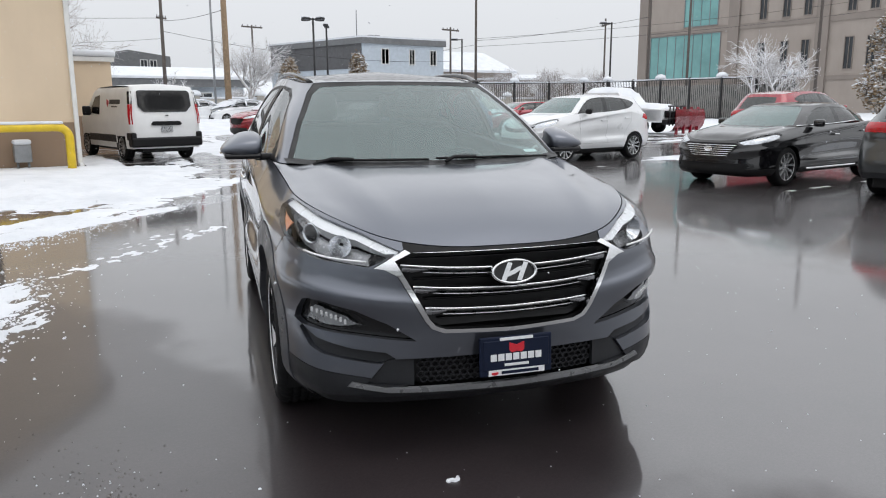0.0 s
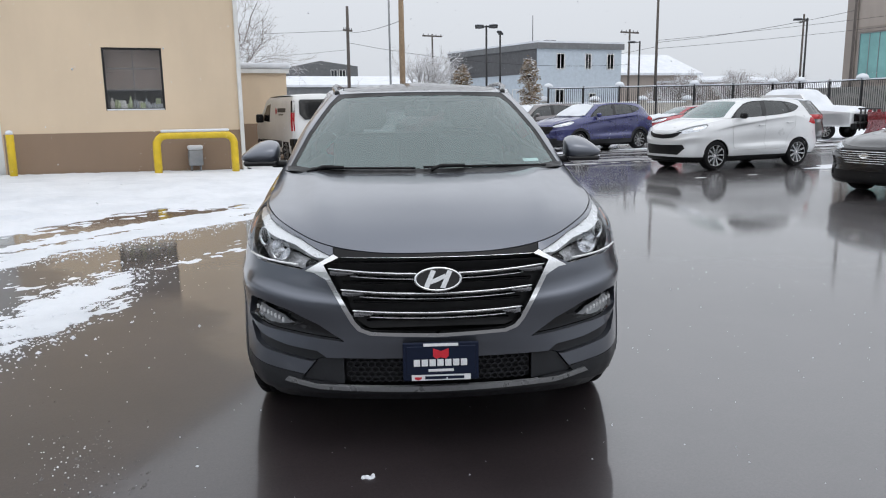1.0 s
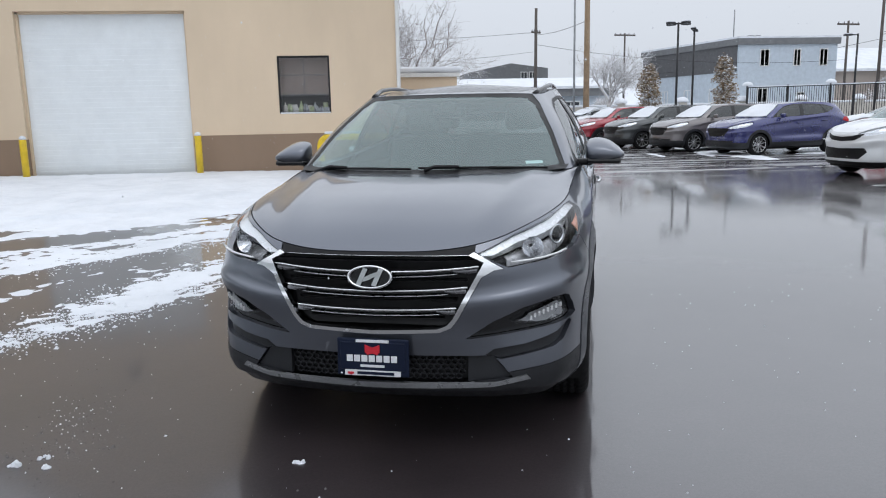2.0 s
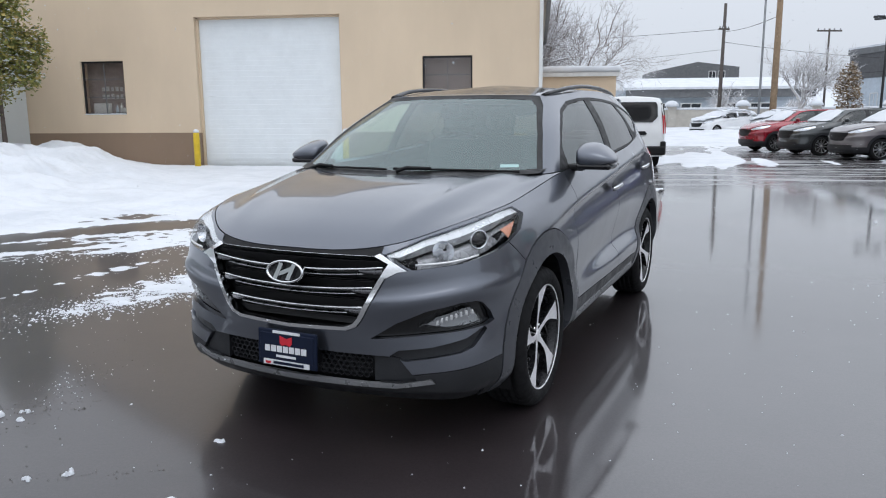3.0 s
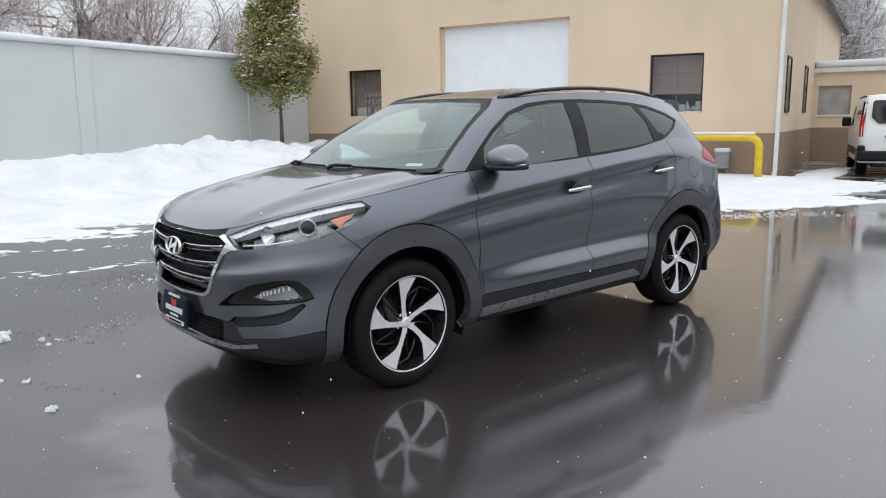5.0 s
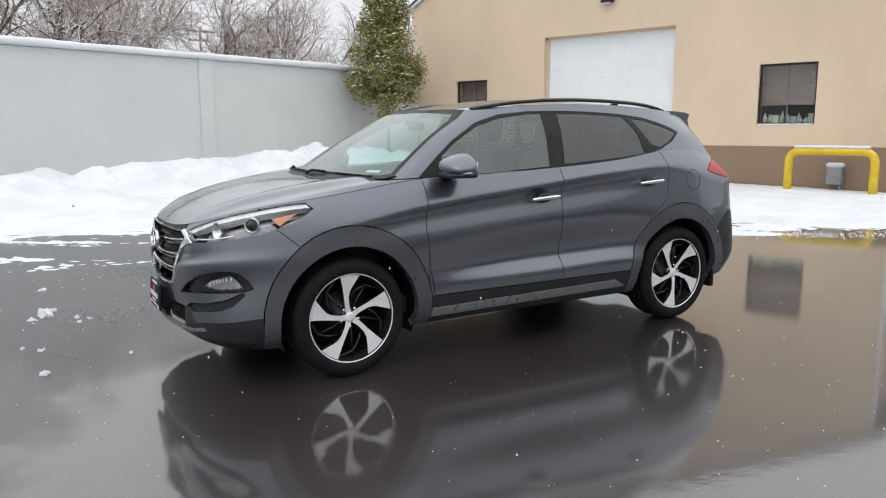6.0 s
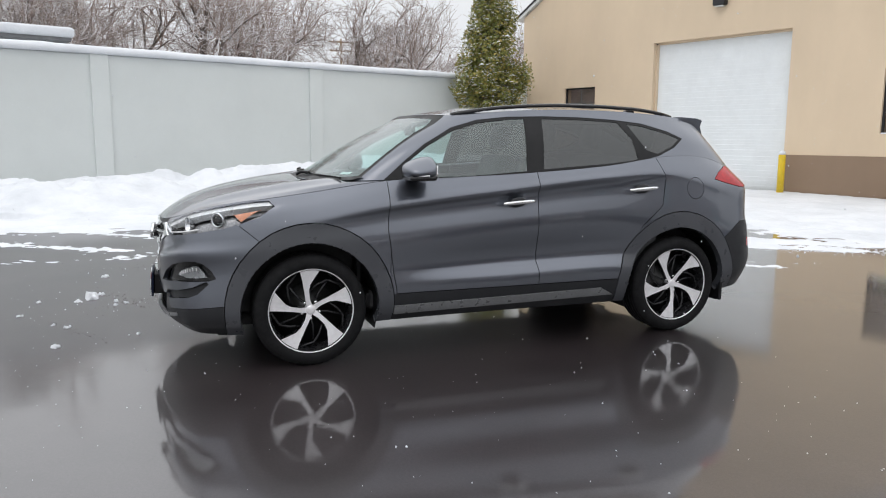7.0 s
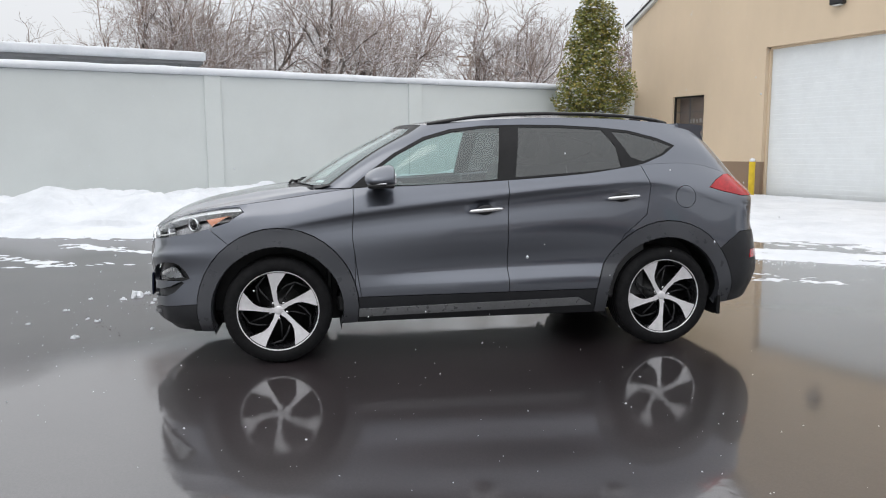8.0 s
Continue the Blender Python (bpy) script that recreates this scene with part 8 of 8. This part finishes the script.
bare_tree("bare_tree", "bare roadside tree with thin snowy twigs", pose(17.6, 47.5, 0), 8.0, 0.9, 61, 5, "hoar")
for k, (x, y, h) in enumerate(((54, 66, 7.5), (60, 64, 9), (67, 62, 9), (72, 66, 8), (43.5, 24.6, 9.6), (16.0, 62, 6), (20, 58, 5))):
    bare_tree("frosted_tree", "bushy tree white with frost", pose(x, y, 0, 0, 0, 50 * k), h + 0.4, 1.15, 70 + k, 4, "hoar", stems=3, start=0.18)

# ---------------------------------------------------------------- beyond the boundary wall: carport roof
shed = thing("carport", "low carport roof with dark fascia and thick snow", "shed")
bm = bmesh.new()
box(bm, -30, -22, -30, 2.1, 4.36, 4.46)
part("fascia", bm, MAT["roof_grey"], shed)
bm = bmesh.new()
rbox(bm, -30, -21.9, -30, 2.2, 4.465, 4.78, 0.1, 3)
part("snow_cap", bm, MAT["snow"], shed, smooth=True)
for y in (-28, -20, -12, -5, 1.5):
    bm = bmesh.new()
    box(bm, -22.4, -22.2, y - 0.1, y + 0.1, 0, 4.36)
    part("post", bm, MAT["grey_metal"], shed)

# ---------------------------------------------------------------- poles, lamps and wires


def utility_pole(x, y, h, r, mat, label, arms=(), lean=0.0):
    ob = thing("utility_pole", label, "pole", pose(x, y, 0, 0, lean, 0))
    bm = bmesh.new()
    tube(bm, [(0, 0, -0.3), (0, 0, h * 0.5), (0, 0, h)], r, 10, r * 0.7)
    part("shaft", bm, MAT[mat], ob)
    for z, w, a in arms:
        bm = bmesh.new()
        box(bm, -w / 2, w / 2, -0.07, 0.07, z - 0.07, z + 0.07, pose(0, 0, 0, 0, 0, a))
        part("crossarm", bm, MAT[mat], ob)
        for q in (-0.45, -0.2, 0.2, 0.45):
            bm = bmesh.new()
            lathe(bm, [(0.0, 0.0), (0.05, 0.0), (0.035, 0.16), (0.0, 0.17)], 8, "z")
            o = part("insulator", bm, MAT["grey_metal"], ob)
            o.matrix_basis = pose(0, 0, 0, 0, 0, a) @ pose(q * w, 0, z + 0.07)
    return ob


def lamp_post(x, y, h, heads, turn=0.0):
    ob = thing("street_lamp", "dark steel lot lamp with flat heads, unlit", "lamp", pose(x, y, 0, 0, 0, turn), "lot lamps")
    bm = bmesh.new()
    lathe(bm, [(0.0, 0.0), (0.28, 0.0), (0.28, 0.6), (0.0, 0.62)], 12, "z")
    part("footing", bm, MAT["concrete"], ob)
    bm = bmesh.new()
    tube(bm, [(0, 0, 0.5), (0, 0, h)], 0.085, 8, 0.07)
    part("shaft", bm, MAT["black_metal"], ob)
    for k in range(heads):
        a = 360 * k / heads
        bm = bmesh.new()
        box(bm, 0.0, 0.45, -0.035, 0.035, h - 0.12, h - 0.05)
        rbox(bm, 0.40, 1.0, -0.19, 0.19, h - 0.15, h - 0.02, 0.03, 1)
        part("lamp_head", bm, MAT["black_metal"], ob).matrix_basis = pose(0, 0, 0, 0, 0, a)
        bm = bmesh.new()
        rbox(bm, 0.42, 0.98, -0.17, 0.17, h - 0.021, h + 0.05, 0.03, 2)
        part("snow_cap", bm, MAT["snow"], ob, smooth=True).matrix_basis = pose(0, 0, 0, 0, 0, a)
    return ob


lamp_post(21.8, 46.0, 7.35, 4, 20)
lamp_post(24.6, 49.5, 7.3, 2, 60)
lamp_post(38.0, 50.0, 6.9, 1, 160)
lamp_post(46.0, 40.0, 7.9, 1, 150)
utility_pole(15.0, 45.0, 13.0, 0.22, "wood_pole", "tall pale wooden pole at the lot's edge")
utility_pole(14.2, 45.2, 12.0, 0.08, "grey_metal", "thin grey metal pole beside the wooden pole")
utility_pole(15.1, 60.0, 10.2, 0.17, "dark_pole", "dark weathered utility pole with wires", ((8.2, 1.0, 30),), 0.5)
utility_pole(47.3, 60.0, 14.0, 0.16, "dark_pole", "tall dark utility pole")
utility_pole(44.0, 60.0, 9.0, 0.13, "dark_pole", "utility pole with a crossarm in the haze", ((8.7, 2.4, 10),))
utility_pole(27.5, 72.0, 9.3, 0.12, "dark_pole", "utility pole with a crossarm in the haze", ((9.1, 2.4, 10),))
utility_pole(58.0, 46.0, 15.5, 0.14, "dark_pole", "tall dark pole before the hotel")
utility_pole(56.5, 40.2, 15.0, 0.13, "dark_pole", "tall dark pole before the hotel")
utility_pole(55.0, 27.2, 15.0, 0.13, "dark_pole", "tall dark pole before the hotel")
utility_pole(62.0, 55.5, 10.5, 0.13, "dark_pole", "utility pole with a crossarm in the haze", ((9.8, 2.6, 60),))
utility_pole(-59.0, 33.8, 10.6, 0.14, "wood_pole", "utility pole with crossarms behind the boundary wall", ((10.3, 2.6, 80), (9.5, 2.2, 80)))


def wire(a, b, sag, r=0.02):
    a, b = Vector(a), Vector(b)
    bm = bmesh.new()
    tube(bm, [a.lerp(b, t) - Vector((0, 0, 4 * sag * t * (1 - t))) for t in np.linspace(0, 1, 12)], r, 4)
    return solid("cable", bm, MAT["black_metal"], "black overhead cable between the poles", "cable", "overhead cables")


wire((15.1, 60, 8.2), (-30, 72, 8.6), 0.6)
wire((15.1, 60, 7.2), (44, 60, 5.6), 0.8)
wire((15.1, 60, 8.0), (15.0, 45, 7.4), 0.2)
wire((47.3, 60, 8.0), (100, 30, 15.0), 0.8)
wire((47.3, 60, 7.2), (100, 30, 13.6), 0.8)
wire((47.3, 60, 7.4), (27.5, 72, 5.0), 0.5)
wire((58, 46, 9.6), (47.3, 60, 7.8), 0.3)
wire((-59, 33.8, 10.3), (0.0, 60, 7.8), 1.0)
wire((15.1, 60, 6.6), (-20, 60, 7.2), 1.2, 0.015)

# ---------------------------------------------------------------- perimeter wall, fences, far buildings
wall = thing("wall_perimeter", "low pale block wall with snow mounds on its piers", "wall", kind="structure")
bm = bmesh.new()
box(bm, 4.0, 66, 52.0, 52.25, -0.2, 1.75)
part("block_wall", bm, MAT["block"], wall)
bm = bmesh.new()
rbox(bm, 4.0, 66, 51.93, 52.32, 1.752, 1.90, 0.05, 2)
part("snow_cap", bm, MAT["snow"], wall, smooth=True)
for x in np.arange(5, 66, 5.0):
    bm = bmesh.new()
    box(bm, x - 0.3, x + 0.3, 51.85, 52.4, -0.2, 1.98)
    part("pier", bm, MAT["block"], wall)
    bm = bmesh.new()
    bmesh.ops.create_uvsphere(bm, u_segments=12, v_segments=8, radius=0.52)
    for v in bm.verts:
        v.co = (x + v.co.x, 52.12 + v.co.y, 2.0 + max(0.0, v.co.z) * 0.8)
    part("snow_mound", bm, MAT["snow"], wall, smooth=True)

fence = thing("metal_fence", "black steel picket fence with a snowy top rail", "fence")
for (x0, y0), (x1, y1) in (((44, 22.6), (44, 41)), ((44, 41), (30, 51.4))):
    n = int(math.hypot(x1 - x0, y1 - y0) / 2.6)
    for k in range(n + 1):
        t = k / n
        bm = bmesh.new()
        x, y = x0 + (x1 - x0) * t, y0 + (y1 - y0) * t
        box(bm, x - 0.06, x + 0.06, y - 0.06, y + 0.06, -0.1, 3.15)
        part("post", bm, MAT["black_metal"], fence)
        if k % 2 == 0:
            bm = bmesh.new()
            bmesh.ops.create_uvsphere(bm, u_segments=10, v_segments=6, radius=0.42)
            for v in bm.verts:
                v.co = (x + v.co.x, y + v.co.y, 3.13 + max(0.0, v.co.z) * 0.8)
            part("snow_mound", bm, MAT["snow"], fence, smooth=True)
    for z in (0.3, 3.0):
        bm = bmesh.new()
        tube(bm, [(x0, y0, z), (x1, y1, z)], 0.04, 4)
        part("rail", bm, MAT["black_metal"], fence)
    bm = bmesh.new()
    m = int(math.hypot(x1 - x0, y1 - y0) / 0.16)
    for k in range(m):
        t = (k + 0.5) / m
        x, y = x0 + (x1 - x0) * t, y0 + (y1 - y0) * t
        box(bm, x - 0.014, x + 0.014, y - 0.014, y + 0.014, 0.2, 3.0)
    p = part("picket", bm, MAT["black_metal"], fence)
    p["kind"] = "stuff"
    bm = bmesh.new()
    d = Vector((x1 - x0, y1 - y0, 0)).normalized()
    s = Vector((-d.y, d.x, 0)) * 0.06
    a, b = Vector((x0, y0, 3.04)), Vector((x1, y1, 3.04))
    prism(bm, None, [a - s, a + s, b + s, b - s], [a - s + Vector((0, 0, 0.07)), a + s + Vector((0, 0, 0.07)), b + s + Vector((0, 0, 0.07)), b - s + Vector((0, 0, 0.07))])
    part("snow_cap", bm, MAT["snow"], fence)
bm = bmesh.new()
box(bm, 44.6, 44.7, 22.6, 41, 0.0, 2.6)
solid("screen_wall", bm, MAT["concrete"], "grey screen wall behind the picket fence", "wall", kind="structure")


def window_unit(parent, origin, ux, w, h, depth=0.12, mat="window_dark", bars=1, frame_mat=None):
    """A window on a facade: ux is the facade's direction, its outside lies to the right of it."""
    u = Vector(ux).normalized()
    out = Vector((u.y, -u.x, 0))
    o = Vector(origin)
    m = Matrix(((u.x, -out.x, 0, o.x), (u.y, -out.y, 0, o.y), (0, 0, 1, o.z), (0, 0, 0, 1)))
    win = new("window")
    win.parent = parent
    bm = bmesh.new()
    t = 0.07
    for a, b, c, d in ((0, w, 0, t), (0, w, h - t, h), (0, t, t, h - t), (w - t, w, t, h - t)):
        box(bm, a, b, -depth * 0.4, depth, c, d)
    for k in range(1, bars + 1):
        box(bm, w * k / (bars + 1) - 0.03, w * k / (bars + 1) + 0.03, -depth * 0.2, depth, t, h - t)
    f = part("window_frame", bm, MAT[frame_mat] if frame_mat else MAT["trim_white"] if mat == "window_dark" else MAT["grey_metal"], win)
    f.matrix_basis = m
    bm = bmesh.new()
    box(bm, t, w - t, 0.01, depth * 0.8, t, h - t)
    g = part("window_pane", bm, MAT[mat], win)
    g.matrix_basis = m
    return win


# blue-grey two-storey block with a charcoal flank
apt = thing("apartment_block", "blue-grey two-storey block with a charcoal side under snow", "building")
C0, C1, C2 = (33.7, 60.0), (43.1, 60.0), (30.9, 75.4)
C3 = (40.3, 75.4)
bm = bmesh.new()
loop = [C0, C1, C3, C2]
prism(bm, None, [(x, y, -0.2) for x, y in loop], [(x, y, 7.35) for x, y in loop])
part("wall", bm, MAT["siding"], apt)
bm = bmesh.new()
out = [(33.5, 59.8), (43.3, 59.8), (40.5, 75.6), (30.7, 75.6)]
prism(bm, None, [(x, y, 7.0) for x, y in out], [(x, y, 7.55) for x, y in out])
part("parapet", bm, MAT["roof_grey"], apt)
bm = bmesh.new()
prism(bm, None, [(x, y, 7.555) for x, y in out], [(x, y, 7.72) for x, y in out])
part("snow_cap", bm, MAT["snow"], apt)
bm = bmesh.new()
d = Vector((C2[0] - C0[0], C2[1] - C0[1], 0)).normalized()
s = Vector((-d.y, d.x, 0)) * 0.05
a, b = Vector((*C0, 4.7)) + d * 0.2, Vector((*C2, 4.7))
prism(bm, None, [a, b, b + Vector((0, 0, 2.3)), a + Vector((0, 0, 2.3))], [a + s, b + s, b + s + Vector((0, 0, 2.3)), a + s + Vector((0, 0, 2.3))])
part("side_cladding", bm, MAT["dark_siding"], apt)
for x, w in ((35.7, 0.9), (38.9, 0.7), (41.4, 0.8)):
    window_unit(apt, (x, 59.99, 5.1), (1, 0, 0), w, 1.5)
window_unit(apt, (35.6, 59.99, 1.2), (1, 0, 0), 1.0, 2.0)
window_unit(apt, (39.4, 59.99, 1.4), (1, 0, 0), 0.8, 1.4)
for k in range(3):
    p = Vector((*C0, 0)) + d * (4 + 4 * k)
    window_unit(apt, (p.x, p.y, 2.0), -d, 1.2, 1.3)
bm = bmesh.new()
tube(bm, [(33.9, 61.5, 7.5), (33.9, 61.5, 10.2)], 0.05, 6)
part("flue", bm, MAT["grey_metal"], apt)
bm = bmesh.new()
for x in (36.2, 36.9):
    box(bm, x, x + 0.45, 63, 63.5, 7.5, 8.1)
part("vent", bm, MAT["grey_metal"], apt)

far = thing("tan_building", "low tan building with a snowy roof in the haze", "building")
bm = bmesh.new()
box(bm, 52, 66, 76, 90, -0.2, 5.6)
part("wall", bm, MAT["hotel"], far)
bm = bmesh.new()
prism(bm, None, [(51.5, 75.5, 5.6), (66.5, 75.5, 5.6), (66.5, 83, 8.4), (51.5, 83, 8.4)], [(51.5, 75.5, 5.3), (66.5, 75.5, 5.3), (66.5, 83, 8.1), (51.5, 83, 8.1)])
part("roof", bm, MAT["snow"], far)
far = thing("brick_wing", "long low brown building behind the wall", "building")
bm = bmesh.new()
box(bm, 60, 78, 72, 84, -0.2, 4.3)
part("wall", bm, MAT["hotel_band"], far)
bm = bmesh.new()
box(bm, 59.6, 78.4, 71.6, 84, 4.3, 4.55)
part("roof", bm, MAT["snow"], far)

low = thing("grey_shop", "low grey commercial building under snow", "building")
bm = bmesh.new()
box(bm, 2.5, 24, 66, 80, -0.2, 3.6)
part("wall", bm, MAT["siding"], low)
bm = bmesh.new()
box(bm, 8.2, 24.5, 65.4, 80.4, 2.9, 3.6)
part("fascia", bm, MAT["roof_grey"], low)
bm = bmesh.new()
prism(bm, None, [(8.0, 65.2, 3.62), (24.7, 65.2, 3.62), (24.7, 73, 4.7), (8.0, 73, 4.7)], [(8.0, 65.2, 3.82), (24.7, 65.2, 3.82), (24.7, 73, 4.95), (8.0, 73, 4.95)])
part("roof_snow", bm, MAT["snow"], low)
for x in (10, 13, 16, 19):
    window_unit(low, (x, 65.39, 1.0), (1, 0, 0), 1.8, 1.4)
up = thing("grey_house", "grey house roof rising behind the shop", "building")
bm = bmesh.new()
prism(bm, None, [(13.0, 84, -0.2), (22.5, 84, -0.2), (22.5, 84, 6.6), (18.0, 84, 7.2), (13.0, 84, 6.2)], [(13.0, 92, -0.2), (22.5, 92, -0.2), (22.5, 92, 6.6), (18.0, 92, 7.2), (13.0, 92, 6.2)])
part("wall", bm, MAT["roof_grey"], up)
for x in (19.2, 20.2):
    window_unit(up, (x, 83.98, 5.3), (1, 0, 0), 0.8, 0.9)

# the long hotel front
hotel = thing("hotel", "brown-tan rendered hotel with teal glazing", "building")
HX = 90.0
bm = bmesh.new()
box(bm, HX, HX + 18, -14, 74.4, -0.2, 17.3)
part("wall", bm, MAT["hotel"], hotel)
for z, hgt in ((10.9, 0.7), (16.7, 0.7), (4.0, 0.5)):
    bm = bmesh.new()
    box(bm, HX - 0.15, HX + 0.02, -14, 74.45, z, z + hgt)
    part("band", bm, MAT["hotel_band"], hotel)
for y in (73.5, 58.2, 46.0, 33.0, 20.0):
    bm = bmesh.new()
    box(bm, HX - 0.35, HX - 0.16, y - 0.8, y + 0.8, -0.2, 16.6)
    part("pilaster", bm, MAT["hotel_band"], hotel)
window_unit(hotel, (HX - 0.02, 72.2, 4.6), (0, -1, 0), 12.0, 6.2, 0.3, "teal_glass", 7)
window_unit(hotel, (HX - 0.02, 66.4, 11.8), (0, -1, 0), 5.6, 4.4, 0.3, "teal_glass", 3)
for z in (5.2, 11.9):
    for y in (54.6, 51.4, 48.6, 43.2, 40.6, 37.8, 30.0, 27.4, 24.6, 17.0, 14.2, 11.4):
        window_unit(hotel, (HX - 0.02, y, z), (0, -1, 0), 1.1, 3.8, 0.3, "window_dark", 1, "hotel_band")
    for y in (35.9, 22.6):
        window_unit(hotel, (HX - 0.02, y, z - 0.4), (0, -1, 0), 2.2, 4.4, 0.3, "teal_glass", 1)

# pale ridge in the haze
bm = bmesh.new()
ring = []
for k in range(61):
    a = radians(-75 + 2.5 * k)
    r = 1300
    hgt = 20 + 45 * float(fractal(k * 0.22, 1.0, 1.0, 91, 4))
    ring.append((bm.verts.new((r * math.sin(a), r * math.cos(a), -5)), bm.verts.new((r * 1.1 * math.sin(a), r * 1.1 * math.cos(a), hgt))))
for p, q in zip(ring, ring[1:]):
    bm.faces.new((p[0], q[0], q[1], p[1]))
solid("backdrop", bm, MAT["snow"], "snowy ridge pale in the haze", "backdrop", kind="structure")

# ---------------------------------------------------------------- crumbs and lumps of snow on the asphalt


def lump(bm, x, y, rx, ry, h, rng, turn=0.0):
    """A low rough lump; every corner is moved a little."""
    rows = ((0.0, 1.0), (0.45, 0.86), (0.85, 0.5))
    n = 7
    rings = []
    for z, r in rows:
        rings.append([bm.verts.new((x + rx * r * rng.uniform(0.8, 1.2) * math.cos(2 * math.pi * k / n + turn), y + ry * r * rng.uniform(0.8, 1.2) * math.sin(2 * math.pi * k / n + turn), z * h * rng.uniform(0.85, 1.15) - 0.002)) for k in range(n)])
    for p, q in zip(rings, rings[1:]):
        for k in range(n):
            bm.faces.new((p[k], p[(k + 1) % n], q[(k + 1) % n], q[k]))
    bm.faces.new(rings[-1])


rng = random.Random(12)
for x, y, r in ((-0.99, -2.74, 0.052), (-1.54, -2.57, 0.036), (-1.05, -2.19, 0.036), (-2.52, -2.16, 0.11), (-2.43, -2.28, 0.05), (-2.62, -2.05, 0.05), (-2.25, -2.03, 0.040), (-2.12, -2.06, 0.036), (-2.16, -1.96, 0.03), (-1.68, -2.62, 0.028), (-1.70, -3.06, 0.03), (-2.14, -2.78, 0.03), (-3.5, -1.8, 0.05), (-2.6, -2.55, 0.035)):
    bm = bmesh.new()
    r *= 0.72
    for k in range(5):
        lump(bm, rng.gauss(0, r * 0.45), rng.gauss(0, r * 0.35), r * rng.uniform(0.35, 0.7), r * rng.uniform(0.35, 0.6), r * rng.uniform(0.4, 0.9) * (0.5 if r > 0.08 else 1), rng, rng.random())
    solid("snow_lump", bm, MAT["snow"], "small lump of grey-white snow lying on wet asphalt", "snow", "lumps of snow", m=pose(x, y, 0, 0, 0, rng.uniform(0, 360)))


def crumbs(name, label, mat, spots, r0, r1, seed):
    """Loose grains, four-cornered each, strewn round the given spots (x, y, spread along, spread across, turn, count)."""
    rng = np.random.RandomState(seed)
    co, faces = [], []
    for x, y, sa, sb, turn, count in spots:
        a, b = rng.normal(0, sa, count), rng.normal(0, sb, count)
        c, s = math.cos(radians(turn)), math.sin(radians(turn))
        for u, v in zip(x + a * c - b * s, y + a * s + b * c):
            r = rng.uniform(r0, r1) * (1.8 if rng.rand() < 0.06 else 1)
            t = rng.uniform(0, 6.28)
            i = len(co)
            for k in range(4):
                q = r * rng.uniform(0.7, 1.3)
                co.append((u + q * math.cos(t + 1.57 * k), v + q * math.sin(t + 1.57 * k), -0.001))
            co.append((u, v, r * rng.uniform(0.6, 1.1)))
            faces += [(i + k, i + (k + 1) % 4, i + 4) for k in range(4)]
    me = bpy.data.meshes.new(name)
    me.from_pydata(co, [], faces)
    me.materials.append(mat)
    me.update()
    tagged(new(name, me), label, "snow", kind="stuff")


crumbs("snow_crumbs", "loose white grains of snow on the wet asphalt", MAT["snow"],
       [(0.6, -2.6, 1.4, 0.9, 0, 90), (2.3, -0.6, 1.2, 0.9, 20, 90), (-1.9, -2.3, 0.9, 0.6, 0, 90), (3.6, 2.0, 1.6, 1.4, 0, 40), (-2.6, 0.6, 1.2, 0.5, 65, 220), (-2.2, -1.6, 0.22, 0.10, 100, 60), (-4.2, 1.6, 1.6, 0.5, 50, 240)], 0.002, 0.006, 5)
crumbs("snow_grains", "granular wet snow strewn along the edges of the slush", MAT["snow"],
       [(-2.55, 1.15, 0.72, 0.21, 69, 3200), (-3.08, 0.0, 0.22, 0.10, 65, 400), (-3.7, 2.9, 1.0, 0.22, 42, 800), (-1.8, 4.6, 1.2, 0.25, 40, 1200), (0.6, 6.6, 1.2, 0.2, 35, 900)], 0.004, 0.013, 8)
crumbs("slush_grains", "dirty wet grains left on the asphalt", MAT["slush"],
       [(-2.15, -1.65, 0.34, 0.12, 100, 260), (-1.55, -2.58, 0.30, 0.02, 12, 60), (-2.35, -1.95, 0.30, 0.05, 10, 110), (-3.45, -0.2, 0.50, 0.24, 55, 2600), (-3.6, -0.9, 0.8, 0.10, 60, 200)], 0.002, 0.007, 6)

# ---------------------------------------------------------------- falling snow
flakes = np.random.RandomState(21)
co, faces = [], []
while len(faces) < 6 * 2200:
    x, y, z = flakes.uniform(-9, 9), flakes.uniform(-4, 13), flakes.uniform(0.05, 4.5)
    reach = math.hypot(x - 0.3, y - 0.2)
    if 3.7 < reach < 7.0 and y < 3.5:
        continue
    if abs(x * 0.95 + y * -0.31) < 1.15 and abs(y) < 2.5 and z < 1.75:
        continue
    r = flakes.uniform(0.002, 0.0052)
    i = len(co)
    co += [(x + r, y, z), (x - r, y, z), (x, y + r, z), (x, y - r, z), (x, y, z + r * 1.2), (x, y, z - r * 1.2)]
    faces += [(i, i + 2, i + 4), (i + 2, i + 1, i + 4), (i + 1, i + 3, i + 4), (i + 3, i, i + 4), (i, i + 3, i + 5), (i + 1, i + 2, i + 5)]
me = bpy.data.meshes.new("snowflakes")
me.from_pydata(co, [], faces)
me.materials.append(MAT["snow"])
me.update()
tagged(new("snowflakes", me), "sparse white snowflakes falling over the lot", "snow", kind="stuff")
